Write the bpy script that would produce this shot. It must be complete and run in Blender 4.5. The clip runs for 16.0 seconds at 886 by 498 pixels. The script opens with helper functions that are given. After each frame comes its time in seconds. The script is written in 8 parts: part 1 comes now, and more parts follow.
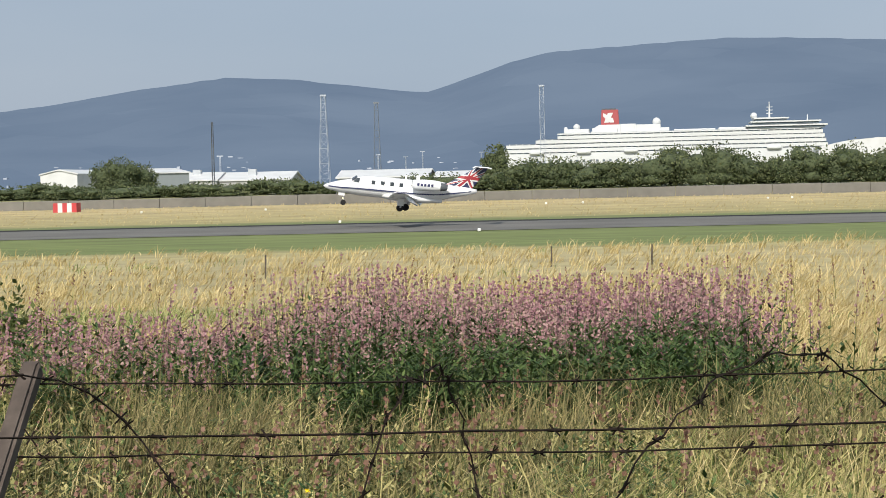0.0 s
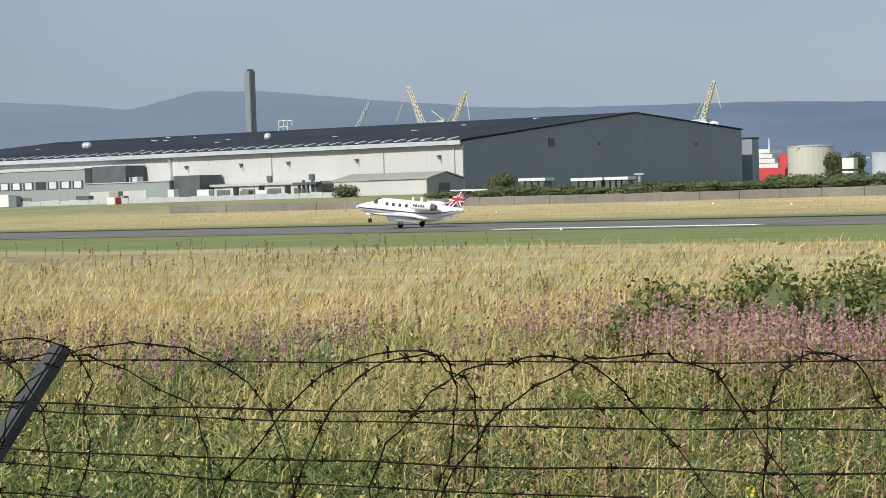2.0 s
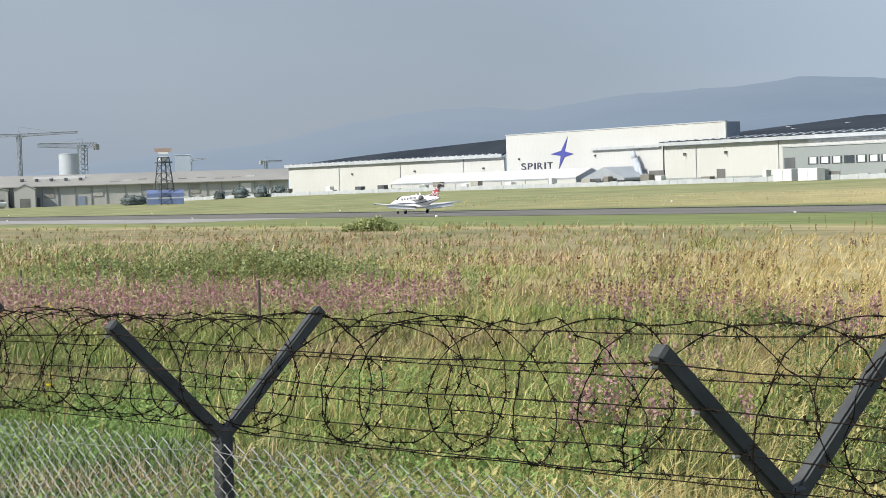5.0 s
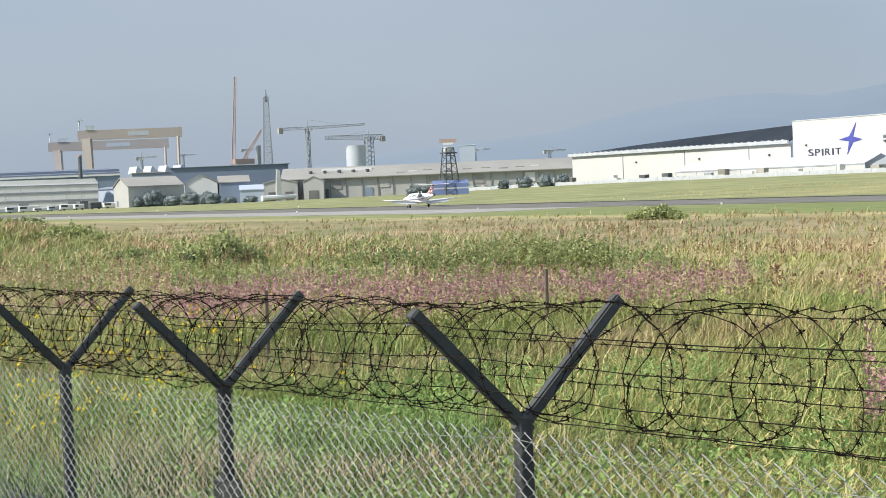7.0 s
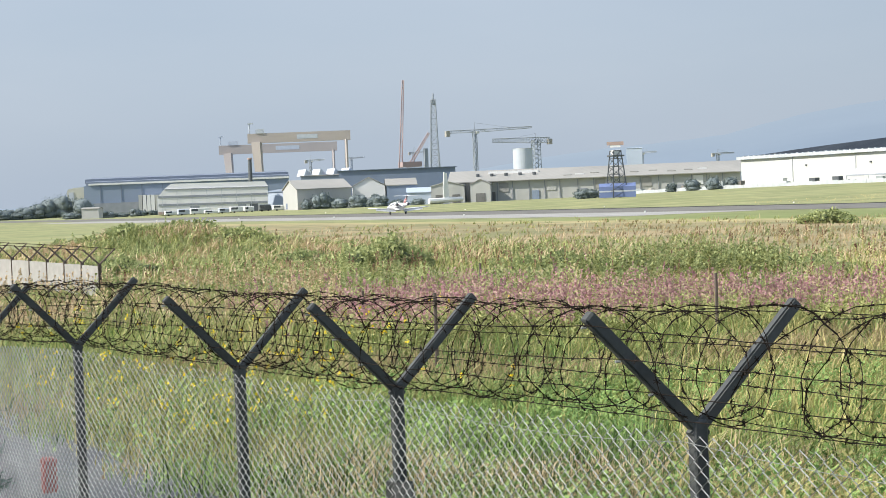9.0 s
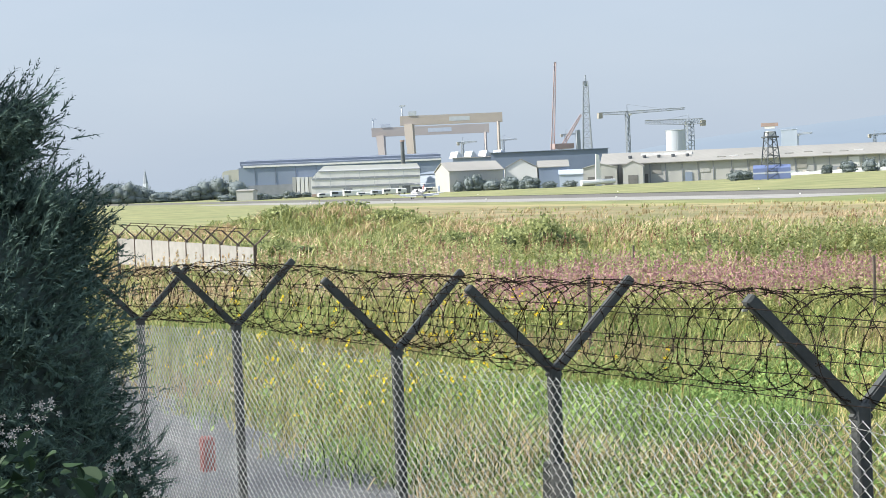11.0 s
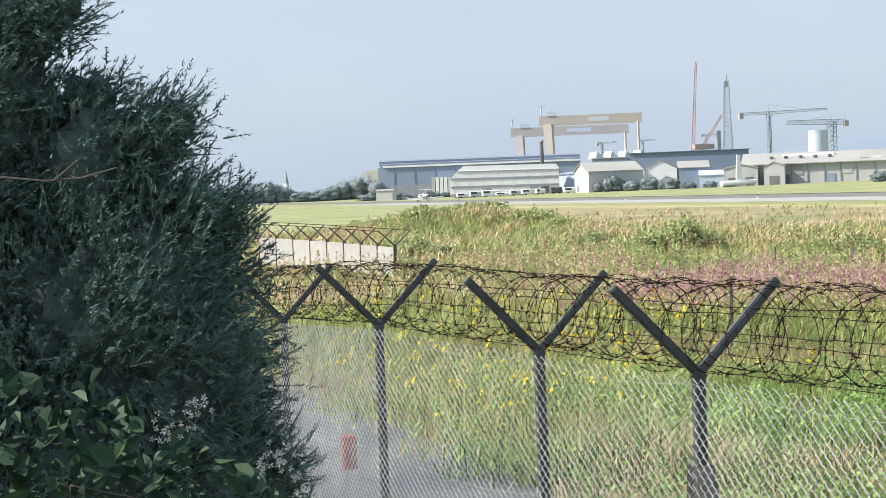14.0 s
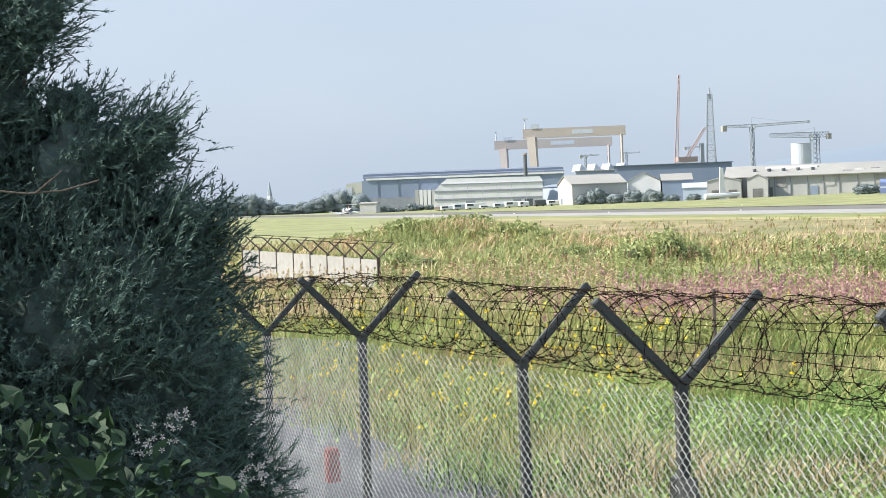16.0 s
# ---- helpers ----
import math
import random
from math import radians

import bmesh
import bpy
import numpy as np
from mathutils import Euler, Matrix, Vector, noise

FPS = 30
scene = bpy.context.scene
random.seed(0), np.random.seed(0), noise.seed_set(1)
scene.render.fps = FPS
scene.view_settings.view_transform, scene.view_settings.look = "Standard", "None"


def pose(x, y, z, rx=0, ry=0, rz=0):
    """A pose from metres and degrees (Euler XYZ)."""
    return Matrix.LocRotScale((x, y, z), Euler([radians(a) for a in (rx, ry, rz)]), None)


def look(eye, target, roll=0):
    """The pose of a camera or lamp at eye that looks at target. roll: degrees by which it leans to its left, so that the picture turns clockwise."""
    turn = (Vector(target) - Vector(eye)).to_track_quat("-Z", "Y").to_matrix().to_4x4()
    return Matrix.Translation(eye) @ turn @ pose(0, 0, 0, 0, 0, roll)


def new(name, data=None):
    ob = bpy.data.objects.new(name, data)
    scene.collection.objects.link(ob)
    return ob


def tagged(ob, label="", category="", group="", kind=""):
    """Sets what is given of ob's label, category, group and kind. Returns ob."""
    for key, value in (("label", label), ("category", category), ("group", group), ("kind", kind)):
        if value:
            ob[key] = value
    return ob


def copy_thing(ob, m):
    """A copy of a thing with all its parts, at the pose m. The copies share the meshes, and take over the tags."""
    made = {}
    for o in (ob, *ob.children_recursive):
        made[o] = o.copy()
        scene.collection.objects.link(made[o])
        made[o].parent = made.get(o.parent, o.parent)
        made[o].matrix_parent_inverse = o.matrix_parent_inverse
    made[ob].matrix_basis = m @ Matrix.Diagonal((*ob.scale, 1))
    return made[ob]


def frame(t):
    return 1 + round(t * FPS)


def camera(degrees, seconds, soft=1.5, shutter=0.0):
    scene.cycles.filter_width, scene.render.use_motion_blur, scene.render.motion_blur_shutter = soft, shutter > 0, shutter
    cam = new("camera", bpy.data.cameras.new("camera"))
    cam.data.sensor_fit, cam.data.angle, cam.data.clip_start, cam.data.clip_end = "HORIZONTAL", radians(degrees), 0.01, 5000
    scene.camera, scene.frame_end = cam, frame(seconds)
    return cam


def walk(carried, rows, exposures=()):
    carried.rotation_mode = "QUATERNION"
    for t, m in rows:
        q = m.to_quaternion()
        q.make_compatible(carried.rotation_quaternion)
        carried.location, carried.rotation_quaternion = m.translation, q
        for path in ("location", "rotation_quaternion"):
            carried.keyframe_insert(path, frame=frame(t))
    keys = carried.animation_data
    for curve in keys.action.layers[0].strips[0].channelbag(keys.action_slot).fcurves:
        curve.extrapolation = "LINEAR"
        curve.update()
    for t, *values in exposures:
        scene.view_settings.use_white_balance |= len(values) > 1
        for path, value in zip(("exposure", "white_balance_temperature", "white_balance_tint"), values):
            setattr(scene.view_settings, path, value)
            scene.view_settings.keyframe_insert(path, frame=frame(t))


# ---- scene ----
cam = camera(24.56, 16.0, soft=0.8)
walk(cam, [
    (0.0, pose(-0.044, 0.418, 3.400, 88.119, 1.344, 5.973)),
    (0.5, pose(-0.098, 0.408, 3.400, 88.170, 1.668, 13.427)),
    (1.0, pose(-0.147, 0.393, 3.400, 88.233, 1.794, 20.445)),
    (1.5, pose(-0.214, 0.362, 3.392, 88.317, 1.839, 26.960)),
    (2.0, pose(-0.272, 0.325, 3.384, 88.354, 1.768, 32.834)),
    (2.5, pose(-0.300, 0.299, 3.384, 88.392, 1.844, 38.007)),
    (3.0, pose(-0.322, 0.274, 3.384, 88.399, 1.915, 42.541)),
    (3.5, pose(-0.304, 0.290, 3.400, 88.440, 2.001, 46.369)),
    (4.0, pose(-0.320, 0.271, 3.400, 88.412, 1.978, 49.674)),
    (4.5, pose(-0.334, 0.255, 3.400, 88.371, 1.828, 52.604)),
    (5.0, pose(-0.345, 0.239, 3.400, 88.294, 1.750, 55.285)),
    (5.2, pose(-0.350, 0.233, 3.400, 88.275, 1.721, 56.296)),
    (7.3, pose(-0.378, 0.183, 3.400, 88.328, 2.303, 64.071)),
    (7.5, pose(-0.379, 0.180, 3.400, 88.377, 2.229, 64.568)),
    (8.0, pose(-0.383, 0.172, 3.400, 88.451, 2.296, 65.742)),
    (8.5, pose(-0.386, 0.165, 3.400, 88.522, 2.307, 66.848)),
    (9.0, pose(-0.389, 0.157, 3.400, 88.536, 2.277, 67.949)),
    (9.5, pose(-0.392, 0.150, 3.400, 88.461, 2.259, 69.059)),
    (10.0, pose(-0.395, 0.142, 3.400, 88.320, 2.368, 70.179)),
    (10.2, pose(-0.396, 0.139, 3.400, 88.268, 2.373, 70.639)),
    (12.3, pose(-0.405, 0.112, 3.400, 88.279, 2.148, 74.487)),
    (12.5, pose(-0.406, 0.109, 3.400, 88.280, 2.126, 74.853)),
    (13.0, pose(-0.407, 0.105, 3.400, 88.302, 2.122, 75.482)),
    (13.5, pose(-0.407, 0.102, 3.400, 88.313, 2.085, 75.916)),
    (14.0, pose(-0.408, 0.100, 3.400, 88.361, 2.176, 76.134)),
    (14.5, pose(-0.408, 0.100, 3.400, 88.465, 2.191, 76.161)),
    (15.0, pose(-0.408, 0.101, 3.400, 88.559, 2.241, 76.044)),
    (15.5, pose(-0.407, 0.102, 3.400, 88.645, 2.256, 75.846)),
    (16.0, pose(-0.407, 0.104, 3.400, 88.699, 2.174, 75.675)),
], exposures=[(0.0, 0.18), (2.0, 0.18), (3.5, 0.25), (5.0, 0.47), (7.5, 0.71), (9.0, 0.86), (12.5, 1.14), (16.0, 1.16)])

# ---- light ----
world = bpy.data.worlds.new("hazy_sky")
scene.world = world
world.use_nodes = True
SUN = Vector((-0.06, -0.78, 0.62)).normalized()
wn = world.node_tree.nodes
sky = wn.new("ShaderNodeTexSky")
sky.sky_type = "NISHITA"
sky.sun_disc = False
sky.sun_elevation = math.asin(SUN.z)
sky.sun_rotation = math.atan2(SUN.x, SUN.y)
sky.air_density, sky.dust_density, sky.ozone_density = 1.0, 2.5, 2.0
# thin high cloud veils the blue: a pale milky layer over the sky, dimmer towards the west
coord = wn.new("ShaderNodeTexCoord")
veil_n = wn.new("ShaderNodeTexNoise")
veil_n.inputs["Scale"].default_value = 3.0
veil_n.inputs["Detail"].default_value = 5.0
stretch = wn.new("ShaderNodeMapping")
stretch.inputs["Scale"].default_value = (1.0, 1.0, 3.5)
wl = world.node_tree.links
wl.new(coord.outputs["Generated"], stretch.inputs["Vector"])
wl.new(stretch.outputs["Vector"], veil_n.inputs["Vector"])
veil_r = wn.new("ShaderNodeValToRGB")
veil_r.color_ramp.elements[0].position, veil_r.color_ramp.elements[0].color = 0.3, (3.65, 4.5, 5.7, 1)
veil_r.color_ramp.elements[1].position, veil_r.color_ramp.elements[1].color = 0.75, (4.3, 5.05, 6.15, 1)
wl.new(veil_n.outputs["Fac"], veil_r.inputs["Fac"])
side = wn.new("ShaderNodeVectorMath")
side.operation = "DOT_PRODUCT"
side.inputs[1].default_value = (-1.0, 0.05, 0.1)
wl.new(coord.outputs["Generated"], side.inputs[0])
side_r = wn.new("ShaderNodeValToRGB")
side_r.color_ramp.interpolation = "EASE"
while len(side_r.color_ramp.elements) < 5:
    side_r.color_ramp.elements.new(0.5)
for el, (pos, val) in zip(side_r.color_ramp.elements, ((0.0, 0.90), (0.70, 0.82), (0.85, 0.62), (0.94, 0.67), (1.0, 0.69))):
    grey = 0.03 * max(0.0, (pos - 0.7) / 0.3)
    el.position, el.color = pos, (val * (1 + grey), val, val * (1 - 0.9 * grey), 1)
wl.new(side.outputs["Value"], side_r.inputs["Fac"])
gain = wn.new("ShaderNodeVectorMath")
gain.operation = "MULTIPLY"
wl.new(veil_r.outputs["Color"], gain.inputs[0])
wl.new(side_r.outputs["Color"], gain.inputs[1])
blend = wn.new("ShaderNodeMix")
blend.data_type = "RGBA"
blend.inputs["Factor"].default_value = 0.85
wl.new(sky.outputs["Color"], blend.inputs["A"])
wl.new(gain.outputs["Vector"], blend.inputs["B"])
wl.new(blend.outputs["Result"], wn["Background"].inputs["Color"])
wn["Background"].inputs["Strength"].default_value = 0.10

sun_data = bpy.data.lights.new("sun", "SUN")
sun_data.energy, sun_data.angle, sun_data.color = 4.2, radians(0.8), (1.0, 0.94, 0.84)
sun = new("sun", sun_data)
sun.matrix_world = look(SUN * 100, (0, 0, 0))

# ---- materials ----
def paint(name, a, b=None, scale=1.0, rough=0.7, metal=0.0, bump=0.0, fine=None, glow=0.0, island=False, randob=False, detail=5.0, coords="Object"):
    """A two-tone noise material with grain; island: tone by mesh island; randob: tone by object."""
    m = bpy.data.materials.new(name)
    m.use_nodes = True
    n, l = m.node_tree.nodes, m.node_tree.links
    bs = n["Principled BSDF"]
    bs.inputs["Roughness"].default_value, bs.inputs["Metallic"].default_value = rough, metal
    b = b or tuple(c * 0.8 for c in a)
    tc = n.new("ShaderNodeTexCoord")
    no = n.new("ShaderNodeTexNoise")
    no.inputs["Scale"].default_value, no.inputs["Detail"].default_value = scale, detail
    l.new(tc.outputs[coords], no.inputs["Vector"])
    ramp = n.new("ShaderNodeValToRGB")
    e = ramp.color_ramp.elements
    e[0].position, e[0].color, e[1].position, e[1].color = 0.32, (*a, 1), 0.68, (*b, 1)
    if island or randob:
        src = n.new("ShaderNodeNewGeometry") if island else n.new("ShaderNodeObjectInfo")
        mix = n.new("ShaderNodeMath")
        mix.operation = "MULTIPLY_ADD"
        mix.inputs[1].default_value, mix.inputs[2].default_value = 0.5, 0.0
        l.new(src.outputs["Random Per Island" if island else "Random"], mix.inputs[0])
        half = n.new("ShaderNodeMath")
        half.operation = "MULTIPLY_ADD"
        half.inputs[1].default_value = 0.5
        l.new(no.outputs["Fac"], half.inputs[0])
        l.new(mix.outputs[0], half.inputs[2])
        l.new(half.outputs[0], ramp.inputs["Fac"])
    else:
        l.new(no.outputs["Fac"], ramp.inputs["Fac"])
    out = ramp.outputs["Color"]
    if fine:
        f2 = n.new("ShaderNodeTexNoise")
        f2.inputs["Scale"].default_value, f2.inputs["Detail"].default_value = fine, 3
        l.new(tc.outputs[coords], f2.inputs["Vector"])
        mr = n.new("ShaderNodeMapRange")
        mr.inputs["To Min"].default_value, mr.inputs["To Max"].default_value = 0.75, 1.25
        l.new(f2.outputs["Fac"], mr.inputs["Value"])
        mul = n.new("ShaderNodeVectorMath")
        mul.operation = "SCALE"
        l.new(out, mul.inputs[0])
        l.new(mr.outputs["Result"], mul.inputs["Scale"])
        out = mul.outputs["Vector"]
    l.new(out, bs.inputs["Base Color"])
    if bump:
        bp = n.new("ShaderNodeBump")
        bp.inputs["Strength"].default_value = bump
        l.new(no.outputs["Fac"], bp.inputs["Height"])
        l.new(bp.outputs["Normal"], bs.inputs["Normal"])
    if glow:
        l.new(out, bs.inputs["Emission Color"])
        bs.inputs["Emission Strength"].default_value = glow
    return m


def clad(name, a, b, pitch=1.0, axis="x", rough=0.5, metal=0.0, relief=0.4, tone=0.05):
    """Profiled sheet cladding: fine ribs every pitch metres along an axis, with weather streaks."""
    m = paint(name, a, b, scale=tone, rough=rough, metal=metal)
    n, l = m.node_tree.nodes, m.node_tree.links
    tc = n.new("ShaderNodeTexCoord")
    sep = n.new("ShaderNodeSeparateXYZ")
    l.new(tc.outputs["Object"], sep.inputs[0])
    mu = n.new("ShaderNodeMath")
    mu.operation = "MULTIPLY"
    mu.inputs[1].default_value = 2 * math.pi / pitch
    l.new(sep.outputs[axis.upper()], mu.inputs[0])
    si = n.new("ShaderNodeMath")
    si.operation = "SINE"
    l.new(mu.outputs[0], si.inputs[0])
    bp = n.new("ShaderNodeBump")
    bp.inputs["Strength"].default_value = relief
    bp.inputs["Distance"].default_value = 0.05
    l.new(si.outputs[0], bp.inputs["Height"])
    l.new(bp.outputs["Normal"], n["Principled BSDF"].inputs["Normal"])
    return m


M = {
    "asphalt": paint("asphalt", (0.135, 0.132, 0.122), (0.18, 0.175, 0.162), 0.12, 0.95, fine=9.0),
    "rubber": paint("rubbered_asphalt", (0.02, 0.02, 0.021), (0.035, 0.034, 0.034), 0.3, 0.8, fine=6.0),
    "marking": paint("runway_paint", (0.82, 0.82, 0.80), (0.68, 0.68, 0.66), 0.8, 0.8, fine=4.0),
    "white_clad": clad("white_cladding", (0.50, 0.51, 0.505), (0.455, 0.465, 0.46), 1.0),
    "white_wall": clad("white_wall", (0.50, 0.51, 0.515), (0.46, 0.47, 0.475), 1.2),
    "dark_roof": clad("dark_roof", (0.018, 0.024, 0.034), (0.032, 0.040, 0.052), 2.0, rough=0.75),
    # gable and side walls: shade on the sides put into a darker cladding tone
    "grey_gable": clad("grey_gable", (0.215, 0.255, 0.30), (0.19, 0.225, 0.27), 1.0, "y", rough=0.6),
    "grey_office": clad("grey_office", (0.27, 0.30, 0.31), (0.24, 0.27, 0.28), 1.5),
    "dark_panel": paint("dark_panel", (0.06, 0.07, 0.08), (0.10, 0.11, 0.12), 0.4, 0.6),
    "gutter": paint("gutter_metal", (0.50, 0.53, 0.56), (0.40, 0.43, 0.46), 0.5, 0.5, 0.2),
    "glass": paint("window_glass", (0.04, 0.05, 0.06), (0.07, 0.08, 0.09), 0.5, 0.08),
    "blind": paint("window_blind", (0.62, 0.65, 0.66), (0.5, 0.53, 0.55), 0.7, 0.6),
    "door_dark": paint("shadowed_door", (0.10, 0.10, 0.10), (0.15, 0.15, 0.15), 0.5, 0.7),
    "navy": paint("navy_sign", (0.05, 0.06, 0.28), (0.06, 0.07, 0.32), 0.3, 0.5),
    "tent": paint("tent_fabric", (0.62, 0.63, 0.64), (0.56, 0.57, 0.58), 0.1, 0.6),
    "tent_grey": paint("tent_end", (0.30, 0.33, 0.37), (0.26, 0.29, 0.33), 0.2, 0.6),
    "concrete": paint("pale_concrete", (0.36, 0.35, 0.32), (0.28, 0.27, 0.25), 0.15, 0.9, fine=1.5),
    "wallgrey": paint("weathered_wall", (0.20, 0.19, 0.17), (0.15, 0.145, 0.13), 0.12, 0.9, fine=0.9),
    "post": paint("post_concrete", (0.062, 0.068, 0.070), (0.032, 0.036, 0.038), 6.0, 0.75, bump=0.2, fine=60.0),
    "post_old": paint("post_lichen", (0.050, 0.037, 0.030), (0.125, 0.098, 0.080), 7.0, 0.85, bump=0.3, fine=50.0),
    "wire": paint("rusty_wire", (0.022, 0.015, 0.011), (0.010, 0.008, 0.007), 20.0, 0.9),
    "mesh": paint("galvanised_mesh", (0.40, 0.415, 0.41), (0.19, 0.20, 0.198), 3.0, 0.5, 0.35),
    "steel": paint("painted_steel", (0.17, 0.19, 0.22), (0.14, 0.16, 0.185), 0.2, 0.5, 0.2),
    # pale steel and crane grey carry distance haze in their colour
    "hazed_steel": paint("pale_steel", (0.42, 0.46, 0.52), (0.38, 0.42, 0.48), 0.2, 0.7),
    "crane_grey": paint("hazed_crane_grey", (0.25, 0.285, 0.325), (0.21, 0.24, 0.28), 0.2, 0.7),
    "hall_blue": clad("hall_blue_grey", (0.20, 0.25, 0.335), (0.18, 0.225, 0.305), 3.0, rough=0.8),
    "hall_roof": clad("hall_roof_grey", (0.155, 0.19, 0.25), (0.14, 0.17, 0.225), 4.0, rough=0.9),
    "band_grey": paint("band_grey", (0.24, 0.26, 0.29), (0.20, 0.22, 0.25), 0.3, 0.8),
    "hangar_roof": clad("hangar_pale_roof", (0.29, 0.285, 0.27), (0.23, 0.23, 0.22), 2.0, rough=0.85),
    # gantry yellow is greyed and paled: haze put into the paint colour
    "gantry": paint("hazed_gantry_yellow", (0.37, 0.335, 0.315), (0.33, 0.30, 0.285), 0.02, 0.8),
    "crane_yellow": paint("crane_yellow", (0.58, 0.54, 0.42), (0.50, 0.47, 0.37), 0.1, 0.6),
    # crane red is greyed too, as seen through haze
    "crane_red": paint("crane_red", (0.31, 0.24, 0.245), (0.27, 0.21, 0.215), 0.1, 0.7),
    # shed blue-grey is lightened to stand in for haze
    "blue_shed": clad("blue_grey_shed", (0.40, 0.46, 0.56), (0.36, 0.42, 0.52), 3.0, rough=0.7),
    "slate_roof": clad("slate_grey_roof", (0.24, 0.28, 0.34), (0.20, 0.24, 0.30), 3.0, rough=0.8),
    # hangar white is raised to stand in for haze over the sunless walls
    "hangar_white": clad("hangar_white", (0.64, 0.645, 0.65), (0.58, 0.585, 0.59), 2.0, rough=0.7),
    "pale_asphalt": paint("pale_asphalt_grey", (0.25, 0.247, 0.235), (0.31, 0.305, 0.29), 0.12, 0.95, fine=4.0),
    "track": paint("worn_track", (0.075, 0.082, 0.095), (0.12, 0.125, 0.13), 0.9, 0.9, fine=12.0),
    "dark_blue": clad("dark_blue_shed", (0.12, 0.16, 0.24), (0.14, 0.18, 0.26), 3.0, rough=0.6),
    "pale_shed": clad("pale_shed", (0.40, 0.405, 0.40), (0.34, 0.345, 0.34), 2.0, rough=0.6),
    "old_roof": clad("old_asbestos_roof", (0.33, 0.325, 0.31), (0.25, 0.25, 0.24), 1.5, rough=0.8),
    # brick red and container blue are dulled, haze put into both tones
    "brick_red": paint("brick_red_wall", (0.36, 0.27, 0.24), (0.32, 0.24, 0.21), 0.2, 0.8),
    "blue_tarp": paint("blue_container", (0.14, 0.19, 0.36), (0.12, 0.16, 0.31), 0.3, 0.5),
    "red": paint("red_paint", (0.50, 0.05, 0.055), (0.42, 0.045, 0.05), 0.5, 0.5),
    "white": paint("white_paint", (0.66, 0.67, 0.67), (0.58, 0.59, 0.59), 0.3, 0.45),
    "ship_white": paint("ship_white", (0.60, 0.62, 0.63), (0.55, 0.57, 0.58), 0.02, 0.5),
    "funnel_red": paint("funnel_red", (0.38, 0.075, 0.08), (0.33, 0.065, 0.07), 0.1, 0.6),
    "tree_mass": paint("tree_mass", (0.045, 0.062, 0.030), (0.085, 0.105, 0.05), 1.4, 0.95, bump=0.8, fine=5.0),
    "chimney_grey": paint("chimney_grey", (0.20, 0.225, 0.26), (0.17, 0.195, 0.225), 0.2, 0.8),
    "sign_dark": paint("sign_dark", (0.045, 0.05, 0.085), (0.04, 0.045, 0.075), 0.3, 0.5),
    "ship_dark": paint("ship_windows", (0.10, 0.13, 0.16), (0.16, 0.19, 0.22), 0.05, 0.3),
    "tank": paint("tank_cream", (0.46, 0.46, 0.41), (0.40, 0.40, 0.36), 0.05, 0.6),
    "lightglow": paint("lamp_housing", (0.85, 0.85, 0.80), (0.8, 0.8, 0.75), 1.0, 0.4),
}


def leafy(name, a, b, rough=0.6, sub=0.0, scale=0.15, drift=0.45):
    """Plant material: tone varies by blade or leaf and in drifts of a few metres; thin parts let light through."""
    m = paint(name, a, b, scale=scale, rough=rough, island=True, fine=drift)
    bs = m.node_tree.nodes["Principled BSDF"]
    bs.inputs["Specular IOR Level"].default_value = 0.2
    if sub:
        n, l = m.node_tree.nodes, m.node_tree.links
        tr = n.new("ShaderNodeBsdfTranslucent")
        src = bs.inputs["Base Color"].links[0].from_socket
        l.new(src, tr.inputs["Color"])
        mx = n.new("ShaderNodeMixShader")
        mx.inputs["Fac"].default_value = sub
        l.new(bs.outputs[0], mx.inputs[1])
        l.new(tr.outputs[0], mx.inputs[2])
        l.new(mx.outputs[0], n["Material Output"].inputs["Surface"])
    return m


